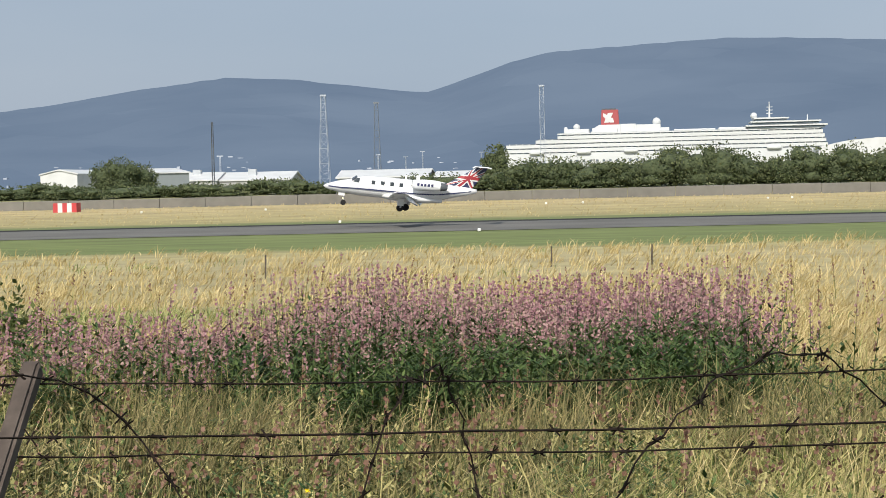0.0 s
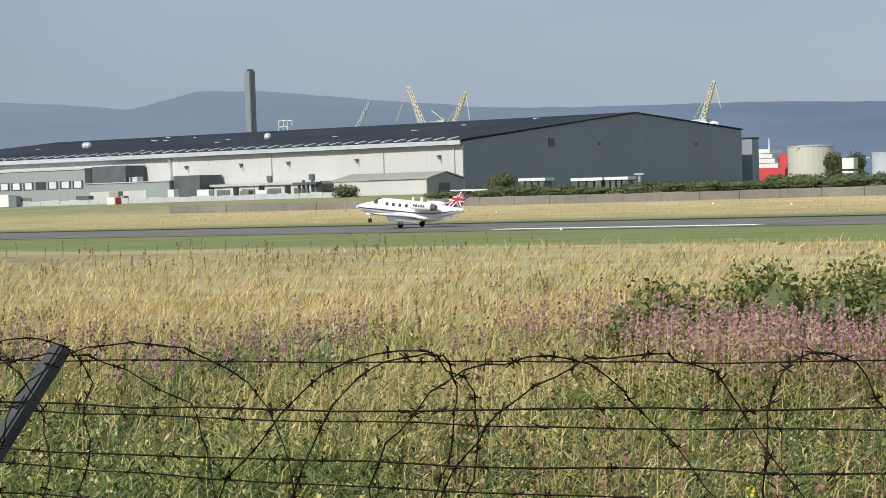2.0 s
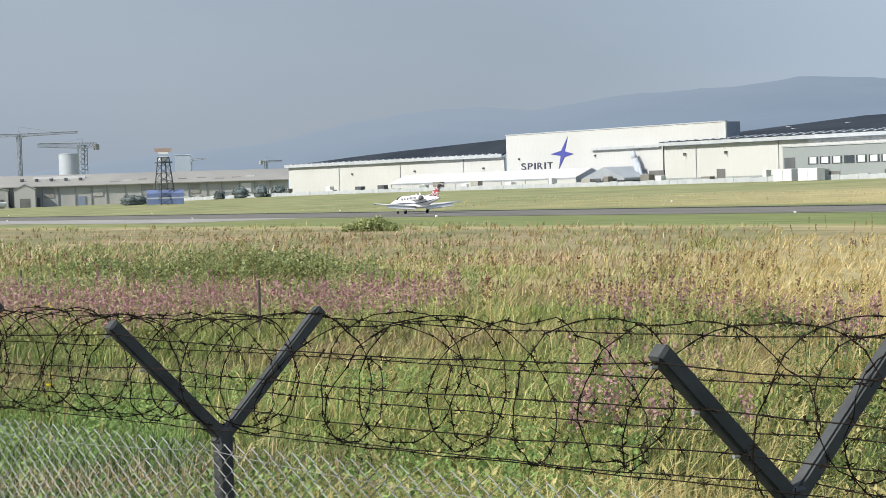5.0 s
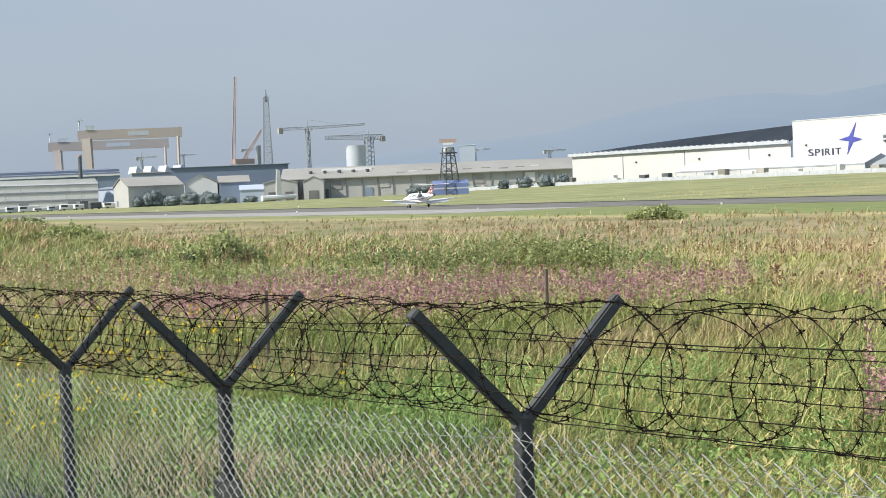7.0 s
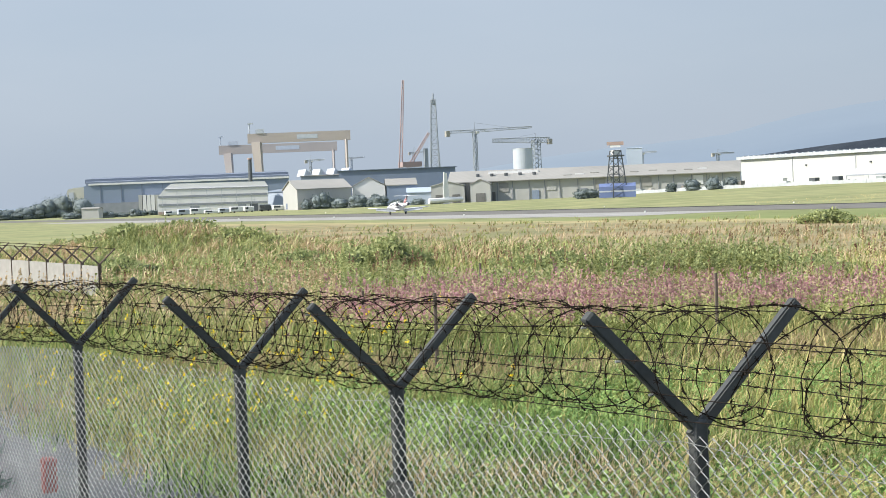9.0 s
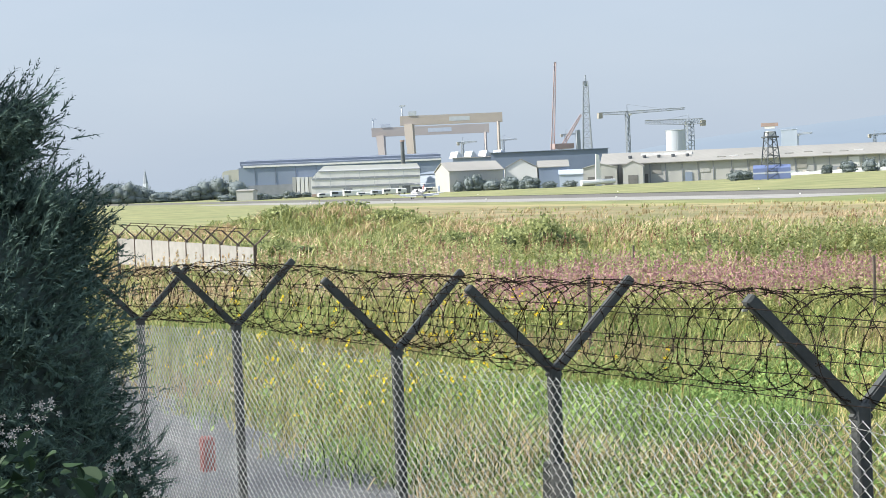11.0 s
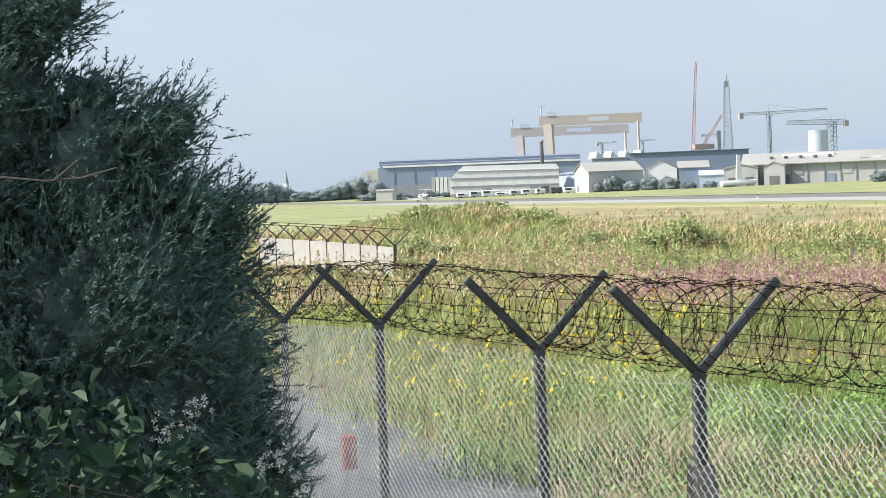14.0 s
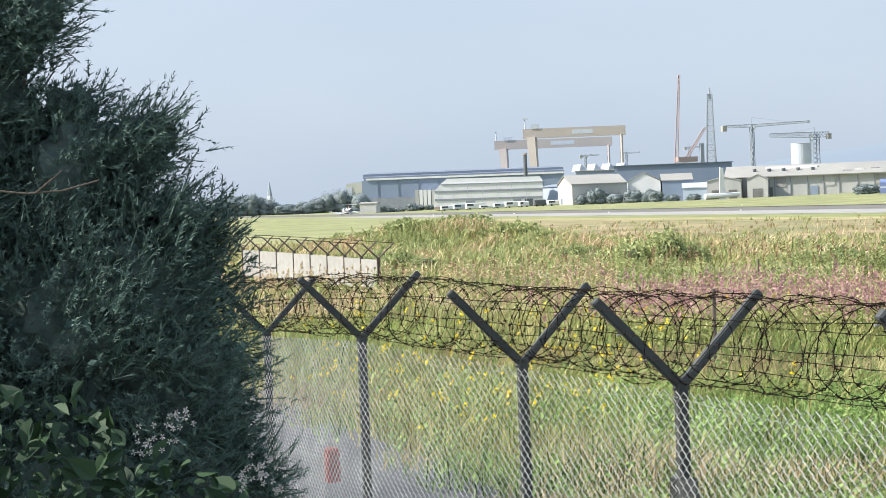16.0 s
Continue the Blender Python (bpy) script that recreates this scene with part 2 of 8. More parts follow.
for key in ("wire", "asphalt", "rubber", "track", "dark_roof", "slate_roof", "old_roof"):
    M[key].node_tree.nodes["Principled BSDF"].inputs["Specular IOR Level"].default_value = 0.12
M["old_red"] = paint("faded_red", (0.24, 0.06, 0.05), (0.17, 0.045, 0.04), 3.0, 0.7)
M.update({
    "straw": leafy("straw_grass", (0.40, 0.31, 0.125), (0.70, 0.575, 0.31), sub=0.25, scale=0.09),
    "mixgrass": leafy("meadow_grass", (0.165, 0.175, 0.050), (0.53, 0.46, 0.205), sub=0.2, scale=0.2),
    "green": leafy("green_grass", (0.11, 0.17, 0.042), (0.40, 0.44, 0.15), sub=0.2, scale=0.2),
    "herb_leaf": leafy("willowherb_leaf", (0.035, 0.07, 0.022), (0.12, 0.17, 0.055), sub=0.15),
    "herb_pink": leafy("willowherb_bloom", (0.34, 0.165, 0.20), (0.47, 0.31, 0.285), sub=0.2, scale=0.5),
    "seed_brown": leafy("dock_seed", (0.16, 0.085, 0.055), (0.30, 0.18, 0.13), sub=0.15),
    "dull_meadow": leafy("dull_meadow_grass", (0.165, 0.21, 0.066), (0.46, 0.46, 0.20), sub=0.2, scale=0.12),
    "olive_grass": leafy("olive_rough_grass", (0.065, 0.078, 0.026), (0.31, 0.26, 0.12), sub=0.12, scale=0.3),
    "bramble_dark": leafy("dark_bramble_leaf", (0.085, 0.115, 0.035), (0.25, 0.26, 0.09), sub=0.2),
    "bramble": leafy("bramble_leaf", (0.17, 0.215, 0.085), (0.42, 0.45, 0.21), sub=0.3, drift=1.3),
    "lush": leafy("lush_leaf", (0.115, 0.205, 0.058), (0.31, 0.43, 0.145), sub=0.25, scale=0.4),
    "tawny": leafy("tawny_grass", (0.27, 0.215, 0.115), (0.45, 0.36, 0.21), sub=0.25, scale=0.09),
    "dry_pink": leafy("dry_pink_grass", (0.36, 0.255, 0.15), (0.64, 0.52, 0.35), sub=0.2, scale=0.5),
    "gorse": leafy("gorse_needle", (0.060, 0.100, 0.088), (0.110, 0.168, 0.140), rough=0.9, sub=0.1, scale=3.0),
    # core and mass tones: the shade inside gorse and bramble put into the colour
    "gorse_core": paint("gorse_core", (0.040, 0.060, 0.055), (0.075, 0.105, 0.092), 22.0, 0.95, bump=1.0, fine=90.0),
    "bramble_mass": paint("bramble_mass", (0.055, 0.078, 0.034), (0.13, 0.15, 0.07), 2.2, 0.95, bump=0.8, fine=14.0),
    # broad leaves are kept very dark: shade on the bush put into their colour
    "broadleaf": leafy("broad_leaf", (0.012, 0.030, 0.019), (0.032, 0.064, 0.031), rough=0.6, sub=0.15, scale=5.0),
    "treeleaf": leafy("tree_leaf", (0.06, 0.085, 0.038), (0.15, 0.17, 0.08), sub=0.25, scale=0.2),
    # far leaf tones are greyed and paled: distance haze put into the colour
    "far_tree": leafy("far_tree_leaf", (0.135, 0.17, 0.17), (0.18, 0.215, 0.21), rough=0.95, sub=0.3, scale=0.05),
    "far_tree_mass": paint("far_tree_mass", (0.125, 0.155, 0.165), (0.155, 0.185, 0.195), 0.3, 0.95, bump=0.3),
    "yellow": leafy("ragwort_yellow", (0.75, 0.55, 0.02), (0.85, 0.68, 0.05), sub=0.1),
    "petal": leafy("bramble_petal", (0.30, 0.29, 0.29), (0.42, 0.41, 0.41)),
    "bark": paint("bark", (0.07, 0.055, 0.045), (0.11, 0.09, 0.075), 6.0, 0.9, bump=0.5),
})


# ---- mesh tools ----
def part(name, bm, mat, parent=None, label="", smooth=False):
    me = bpy.data.meshes.new(name)
    bm.normal_update()
    bm.to_mesh(me)
    bm.free()
    for mt in (mat if isinstance(mat, (list, tuple)) else [mat]):
        me.materials.append(M[mt] if isinstance(mt, str) else mt)
    if smooth:
        for p in me.polygons:
            p.use_smooth = True
    ob = new(name, me)
    if parent is not None:
        ob.parent = parent
    if label:
        ob["label"] = label
    return ob


def raw(name, verts, faces, mat, parent=None, label="", smooth=False):
    me = bpy.data.meshes.new(name)
    me.from_pydata([tuple(v) for v in verts], [], [tuple(f) for f in faces])
    for mt in (mat if isinstance(mat, (list, tuple)) else [mat]):
        me.materials.append(M[mt] if isinstance(mt, str) else mt)
    if smooth:
        for p in me.polygons:
            p.use_smooth = True
    me.update()
    ob = new(name, me)
    if parent is not None:
        ob.parent = parent
    if label:
        ob["label"] = label
    return ob


def thing(name, label, category, group="", at=(0, 0, 0), rz=0.0):
    ob = new(name)
    ob.matrix_basis = pose(*at, 0, 0, rz)
    return tagged(ob, label, category, group)


def box(bm, x0, x1, y0, y1, z0, z1, bevel=0.0, m=None):
    r = bmesh.ops.create_cube(bm, size=1.0)
    for v in r["verts"]:
        v.co = Vector(((x0 + x1) / 2 + v.co.x * (x1 - x0), (y0 + y1) / 2 + v.co.y * (y1 - y0), (z0 + z1) / 2 + v.co.z * (z1 - z0)))
        if m:
            v.co = m @ v.co
    if bevel:
        es = {e for v in r["verts"] for e in v.link_edges}
        bmesh.ops.bevel(bm, geom=list(es), offset=bevel, segments=1, affect="EDGES")
    return bm


def boxes(*bs, bevel=0.0):
    bm = bmesh.new()
    for b in bs:
        box(bm, *b, bevel=bevel)
    return bm


def tube(bm, p, q, r0, r1=None, n=6):
    """A tapered rod from p to q."""
    p, q = Vector(p), Vector(q)
    r1 = r0 if r1 is None else r1
    d = (q - p)
    if d.length < 1e-6:
        return
    rot = d.to_track_quat("Z", "Y").to_matrix()
    a = [bm.verts.new(p + rot @ Vector((r0 * math.cos(6.2832 * i / n), r0 * math.sin(6.2832 * i / n), 0))) for i in range(n)]
    b = [bm.verts.new(q + rot @ Vector((r1 * math.cos(6.2832 * i / n), r1 * math.sin(6.2832 * i / n), 0))) for i in range(n)]
    for i in range(n):
        bm.faces.new((a[i], a[(i + 1) % n], b[(i + 1) % n], b[i]))
    bm.faces.new(a[::-1])
    bm.faces.new(b)


def loft(bm, rings, caps=True):
    """Skin through rings of equal count."""
    vs = [[bm.verts.new(p) for p in r] for r in rings]
    n = len(vs[0])
    for a, b in zip(vs, vs[1:]):
        for i in range(n):
            bm.faces.new((a[i], a[(i + 1) % n], b[(i + 1) % n], b[i]))
    if caps:
        bm.faces.new(vs[0][::-1])
        bm.faces.new(vs[-1])


def prism(bm, poly, axis, a, b):
    """A polygon given in the other two axes, drawn out from a to b along the axis."""
    def put(p, t):
        return {"x": (t, p[0], p[1]), "y": (p[0], t, p[1]), "z": (p[0], p[1], t)}[axis]
    loft(bm, [[put(p, a) for p in poly], [put(p, b) for p in poly]])
    bmesh.ops.recalc_face_normals(bm, faces=bm.faces)
    return bm


def smoothstep(t):
    t = np.clip(t, 0.0, 1.0)
    return t * t * (3 - 2 * t)


# ---- ground ----
def gz(x, y):
    """Height of the land: a low rise by the fence, a level airfield, slowly rising land behind it."""
    x, y = np.asarray(x, float), np.asarray(y, float)
    z = 0.55 * (1 - smoothstep((y - 12) / 50.0))
    z = z + 1.2 * smoothstep((y - 182) / 70.0) + 1.9 * smoothstep((y - 240) / 110.0) * (1 - smoothstep((-x - 480) / 260.0))
    z = z - 0.7 * smoothstep((-x - 560) / 260.0) * smoothstep((y - 185) / 40.0)
    z = z + 0.10 * np.sin(x * 0.31 + 1.3 * np.sin(y * 0.21)) * np.exp(-((y - 25) / 30.0) ** 2)
    # a low overgrown hummock out in the meadow
    z = z + 1.55 * np.exp(-((x + 114) / 11.0) ** 2 - ((y - 30) / 7.0) ** 2)
    return z


def gzf(x, y):
    return float(gz(x, y))


def build_ground():
    xs = np.unique(np.concatenate([np.linspace(-4800, -1000, 20), np.linspace(-1000, -150, 57), np.linspace(-150, -80, 40), np.linspace(-80, 60, 71), np.linspace(60, 2500, 20)]))
    ys = np.unique(np.concatenate([np.linspace(-400, -20, 6), np.linspace(-20, 120, 71), np.linspace(120, 400, 57), np.linspace(400, 4800, 20)]))
    X, Y = np.meshgrid(xs, ys)
    Z = gz(X, Y)
    v = np.stack([X, Y, Z], -1).reshape(-1, 3)
    w = len(xs)
    f = [(j * w + i, j * w + i + 1, (j + 1) * w + i + 1, (j + 1) * w + i) for j in range(len(ys) - 1) for i in range(w - 1)]
    m = bpy.data.materials.new("airfield_ground")
    m.use_nodes = True
    n, l = m.node_tree.nodes, m.node_tree.links
    bs = n["Principled BSDF"]
    bs.inputs["Roughness"].default_value = 0.95
    geo = n.new("ShaderNodeNewGeometry")
    sep = n.new("ShaderNodeSeparateXYZ")
    l.new(geo.outputs["Position"], sep.inputs[0])
    wob = n.new("ShaderNodeTexNoise")
    wob.inputs["Scale"].default_value, wob.inputs["Detail"].default_value = 0.06, 6
    l.new(geo.outputs["Position"], wob.inputs["Vector"])
    wadd = n.new("ShaderNodeMath")
    wadd.operation = "MULTIPLY_ADD"
    wadd.inputs[1].default_value = 10.0
    l.new(wob.outputs["Fac"], wadd.inputs[0])
    l.new(sep.outputs["Y"], wadd.inputs[2])
    span = n.new("ShaderNodeMapRange")
    span.inputs["From Min"].default_value, span.inputs["From Max"].default_value = 0.0, 400.0
    l.new(wadd.outputs[0], span.inputs["Value"])
    ramp = n.new("ShaderNodeValToRGB")
    ramp.color_ramp.interpolation = "LINEAR"
    # the nearest stops are dark: shadow between the stems put into the ground colour
    stops = [(0, (0.08, 0.09, 0.04)), (26, (0.08, 0.085, 0.035)), (48, (0.36, 0.305, 0.145)), (95, (0.38, 0.325, 0.17)), (107, (0.37, 0.32, 0.15)), (112, (0.145, 0.18, 0.05)), (188, (0.16, 0.185, 0.06)),
             (197, (0.34, 0.29, 0.13)), (240, (0.46, 0.37, 0.19)), (262, (0.36, 0.30, 0.15)), (300, (0.22, 0.22, 0.10)), (400, (0.2, 0.2, 0.1))]
    e = ramp.color_ramp.elements
    while len(e) < len(stops):
        e.new(0.5)
    for el, (p, c) in zip(e, stops):
        el.position, el.color = p / 400.0, (*c, 1)
    l.new(span.outputs["Result"], ramp.inputs["Fac"])
    # to the west the field is mown green beyond the runway and behind the hummock
    west = n.new("ShaderNodeMapRange")
    west.inputs["From Min"].default_value, west.inputs["From Max"].default_value = -125.0, -175.0
    l.new(sep.outputs["X"], west.inputs["Value"])
    far = n.new("ShaderNodeMapRange")
    far.inputs["From Min"].default_value, far.inputs["From Max"].default_value = 40.0, -10.0
    slant = n.new("ShaderNodeMath")
    slant.operation = "MULTIPLY_ADD"
    slant.inputs[1].default_value = 3.6
    l.new(wadd.outputs[0], slant.inputs[0])
    l.new(sep.outputs["X"], slant.inputs[2])
    l.new(slant.outputs[0], far.inputs["Value"])
    over = n.new("ShaderNodeMapRange")
    over.inputs["From Min"].default_value, over.inputs["From Max"].default_value = 104.0, 116.0
    l.new(wadd.outputs[0], over.inputs["Value"])
    apart = n.new("ShaderNodeMapRange")
    apart.inputs["From Min"].default_value, apart.inputs["From Max"].default_value = -170.0, -290.0
    l.new(sep.outputs["X"], apart.inputs["Value"])
    beyond = n.new("ShaderNodeMath")
    beyond.operation = "MULTIPLY"
    l.new(apart.outputs["Result"], beyond.inputs[0])
    l.new(over.outputs["Result"], beyond.inputs[1])
    behind = n.new("ShaderNodeMath")
    behind.operation = "MULTIPLY"
    l.new(west.outputs["Result"], behind.inputs[0])
    l.new(far.outputs["Result"], behind.inputs[1])
    both = n.new("ShaderNodeMath")
    both.operation = "MAXIMUM"
    l.new(beyond.outputs[0], both.inputs[0])
    l.new(behind.outputs[0], both.inputs[1])
    mown = n.new("ShaderNodeValToRGB")
    mown.color_ramp.elements[0].position, mown.color_ramp.elements[0].color = 0.35, (0.17, 0.19, 0.075, 1)
    mown.color_ramp.elements[1].position, mown.color_ramp.elements[1].color = 0.65, (0.25, 0.25, 0.11, 1)
    l.new(wob.outputs["Fac"], mown.inputs["Fac"])
    mix = n.new("ShaderNodeMix")
    mix.data_type = "RGBA"
    l.new(both.outputs[0], mix.inputs["Factor"])
    # browner, patchier sward in the unmown western field
    brown = n.new("ShaderNodeMapRange")
    brown.inputs["From Min"].default_value, brown.inputs["From Max"].default_value = -45.0, -95.0
    l.new(sep.outputs["X"], brown.inputs["Value"])
    near = n.new("ShaderNodeMapRange")
    near.inputs["From Min"].default_value, near.inputs["From Max"].default_value = 110.0, 98.0
    l.new(wadd.outputs[0], near.inputs["Value"])
    unmown = n.new("ShaderNodeMath")
    unmown.operation = "MULTIPLY"
    l.new(brown.outputs["Result"], unmown.inputs[0])
    l.new(near.outputs["Result"], unmown.inputs[1])
    sward = n.new("ShaderNodeValToRGB")
    sward.color_ramp.elements[0].position, sward.color_ramp.elements[0].color = 0.40, (0.17, 0.165, 0.07, 1)
    sward.color_ramp.elements[1].position, sward.color_ramp.elements[1].color = 0.60, (0.27, 0.215, 0.115, 1)
    l.new(wob.outputs["Fac"], sward.inputs["Fac"])
    field = n.new("ShaderNodeMix")
    field.data_type = "RGBA"
    l.new(unmown.outputs[0], field.inputs["Factor"])
    l.new(ramp.outputs["Color"], field.inputs["A"])
    l.new(sward.outputs["Color"], field.inputs["B"])
    l.new(field.outputs["Result"], mix.inputs["A"])
    l.new(mown.outputs["Color"], mix.inputs["B"])
    # drifts along the field and fine tufts
    mp = n.new("ShaderNodeMapping")
    mp.inputs["Scale"].default_value = (0.10, 0.42, 0.3)
    l.new(geo.outputs["Position"], mp.inputs["Vector"])
    st = n.new("ShaderNodeTexNoise")
    st.inputs["Scale"].default_value, st.inputs["Detail"].default_value = 1.0, 8
    l.new(mp.outputs["Vector"], st.inputs["Vector"])
    mr = n.new("ShaderNodeMapRange")
    mr.inputs["From Min"].default_value, mr.inputs["From Max"].default_value = 0.3, 0.7
    mr.inputs["To Min"].default_value, mr.inputs["To Max"].default_value = 0.76, 1.24
    l.new(st.outputs["Fac"], mr.inputs["Value"])
    mul = n.new("ShaderNodeVectorMath")
    mul.operation = "SCALE"
    l.new(mix.outputs["Result"], mul.inputs[0])
    l.new(mr.outputs["Result"], mul.inputs["Scale"])
    l.new(mul.outputs["Vector"], bs.inputs["Base Color"])
    ob = raw("ground", v, f, m, smooth=True)
    tagged(ob, "grassy airfield ground, mown green by the runway", "ground", kind="structure")


build_ground()


def strip(name, x0, x1, y0, y1, mat, label, cat, lift=0.02, nx=40, ny=2, kind="structure"):
    xs, ys = np.linspace(x0, x1, nx), np.linspace(y0, y1, ny)
    X, Y = np.meshgrid(xs, ys)
    v = np.stack([X, Y, gz(X, Y) + lift], -1).reshape(-1, 3)
    f = [(j * nx + i, j * nx + i + 1, (j + 1) * nx + i + 1, (j + 1) * nx + i) for j in range(ny - 1) for i in range(nx - 1)]
    return tagged(raw(name, v, f, mat), label, cat, kind=kind)


runway = strip("runway", -1150, 400, 140, 175, "asphalt", "long grey asphalt runway with rubber-darkened lane", "runway", 0.03)
strip("runway_rubber_band", -620, 400, 169.5, 174.6, "rubber", "dark tyre rubber band along the runway", "runway", 0.036)
for i, y0 in enumerate((143.0,)):
    strip("runway_marking", -88, -64.5, y0, y0 + 3.0, "marking", "white painted aiming-point bar on the runway", "marking", 0.040, nx=2)
# the shoulder's pale tone stands in for sky reflected at a low angle
strip("runway_shoulder", -640, -232, 119, 139.9, "pale_asphalt", "asphalt shoulder widening the runway, sky sheen put into its pale grey", "runway", 0.025)
strip("service_track", -36, -16.0, 0.3, 5.3, "track", "grey concrete track behind the chain-link fence", "road", 0.03, nx=30, ny=8)


# ---- distant hills ----
HILL = [(-30, 3.0), (-14, 3.2), (-8, 3.55), (-6.4, 3.63), (-2.25, 3.83), (0.9, 3.68), (2.8, 3.58), (4.0, 3.3), (5.2, 2.91), (6.45, 2.51), (8, 2.7), (10, 2.96), (12, 3.05), (14.5, 2.74),
        (17.3, 2.3), (20, 2.06), (24, 2.2), (29, 2.23), (31.4, 2.28), (34.5, 2.58), (37.7, 2.92), (39.6, 2.98), (41.5, 2.5), (43.2, 2.67), (45.1, 2.8), (46.8, 2.6), (50.2, 2.46),
        (52.6, 2.12), (54.2, 2.25), (55.7, 2.2), (58, 1.88), (60, 1.42), (63, 1.2), (65, 1.0), (68, 0.6), (72, 0.25), (80, 0.15), (100, 0.15)]


def build_hills():
    az = np.linspace(-30, 100, 391)
    el = np.interp(az, [h[0] for h in HILL], [h[1] for h in HILL])
    el = el + np.array([0.03 * noise.noise((a * 1.7, 0.3, 0)) + 0.015 * noise.noise((a * 6.0, 1.3, 0)) for a in az])
    rs = np.linspace(2900, 4500, 16)
    v, f = [], []
    for j, r in enumerate(rs):
        t = j / (len(rs) - 1)
        for i, a in enumerate(az):
            top = 3.4 + 4500 * math.tan(math.radians(el[i]))
            wav = 1 + 0.22 * (1 - t) * noise.noise((a * 0.25, r * 0.002, 4.0)) * (t > 0)
            z = 1.0 + top * (t ** 0.8) * (r / 4500) * wav if t < 1 else top
            v.append((-r * math.sin(math.radians(a)), r * math.cos(math.radians(a)), z))
    w = len(az)
    f = [(j * w + i, j * w + i + 1, (j + 1) * w + i + 1, (j + 1) * w + i) for j in range(len(rs) - 1) for i in range(w - 1)]
    # aerial haze is put into the hills as a bluish glow, paler towards the west
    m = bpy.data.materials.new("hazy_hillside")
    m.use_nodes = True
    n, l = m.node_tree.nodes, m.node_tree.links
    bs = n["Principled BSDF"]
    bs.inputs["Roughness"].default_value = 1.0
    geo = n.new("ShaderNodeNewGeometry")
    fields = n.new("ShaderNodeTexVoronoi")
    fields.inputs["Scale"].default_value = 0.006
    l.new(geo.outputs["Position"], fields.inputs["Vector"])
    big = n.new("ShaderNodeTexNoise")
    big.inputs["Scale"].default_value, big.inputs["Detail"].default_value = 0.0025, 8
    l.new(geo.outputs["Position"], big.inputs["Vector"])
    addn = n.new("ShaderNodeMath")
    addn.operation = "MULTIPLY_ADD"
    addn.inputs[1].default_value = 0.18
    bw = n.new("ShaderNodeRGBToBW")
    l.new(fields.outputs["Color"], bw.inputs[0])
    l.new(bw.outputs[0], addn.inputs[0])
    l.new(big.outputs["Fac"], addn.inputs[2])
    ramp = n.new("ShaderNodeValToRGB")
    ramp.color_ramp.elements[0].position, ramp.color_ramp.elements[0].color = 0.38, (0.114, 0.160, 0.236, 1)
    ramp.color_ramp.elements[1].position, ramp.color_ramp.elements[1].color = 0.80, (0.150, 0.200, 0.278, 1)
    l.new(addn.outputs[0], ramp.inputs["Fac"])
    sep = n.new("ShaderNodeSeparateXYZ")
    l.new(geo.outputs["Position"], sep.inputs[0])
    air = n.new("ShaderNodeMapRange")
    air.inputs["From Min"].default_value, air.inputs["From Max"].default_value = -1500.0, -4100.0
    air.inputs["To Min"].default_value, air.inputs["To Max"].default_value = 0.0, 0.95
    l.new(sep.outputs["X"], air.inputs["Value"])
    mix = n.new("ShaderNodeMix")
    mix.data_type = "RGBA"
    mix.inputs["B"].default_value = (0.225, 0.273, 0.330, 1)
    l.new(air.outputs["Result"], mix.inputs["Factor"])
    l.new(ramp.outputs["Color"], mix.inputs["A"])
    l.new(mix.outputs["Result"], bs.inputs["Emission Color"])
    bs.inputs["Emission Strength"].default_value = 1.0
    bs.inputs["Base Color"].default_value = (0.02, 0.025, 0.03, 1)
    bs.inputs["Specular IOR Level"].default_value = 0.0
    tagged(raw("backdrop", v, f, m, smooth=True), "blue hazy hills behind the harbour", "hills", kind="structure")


build_hills()


def far_houses():
    """Scattered pale houses and sheds along the foot of the hills."""
    v, t = [], []
    rng = random.Random(3)
    for k in range(110):
        az, r = math.radians(rng.uniform(-2, 30)), rng.uniform(2960, 3250)
        x, y = -r * math.sin(az), r * math.cos(az)
        el = float(np.interp(math.degrees(az), [q[0] for q in HILL], [q[1] for q in HILL]))
        z = 1 + (3.4 + 4500 * math.tan(math.radians(el))) * ((r - 2900) / 1600) ** 0.8 * r / 4500
        w, h = rng.uniform(1.2, 4.0), rng.uniform(0.8, 1.4)
        b = len(v)
        v += [(x + sx * w, y + sy * 4, z + sz * h) for sx in (-1, 1) for sy in (-1, 1) for sz in (-3, 1)]
        for q in ((0, 1, 3), (0, 3, 2), (4, 6, 7), (4, 7, 5), (0, 4, 5), (0, 5, 1), (2, 3, 7), (2, 7, 6), (1, 5, 7), (1, 7, 3)):
            t.append(tuple(b + i for i in q))
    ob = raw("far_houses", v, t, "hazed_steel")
    tagged(ob, "pale scattered houses on the far hillside", "houses", kind="stuff")


far_houses()


# ---- factory on the far side of the runway ----
GZ = 3.0


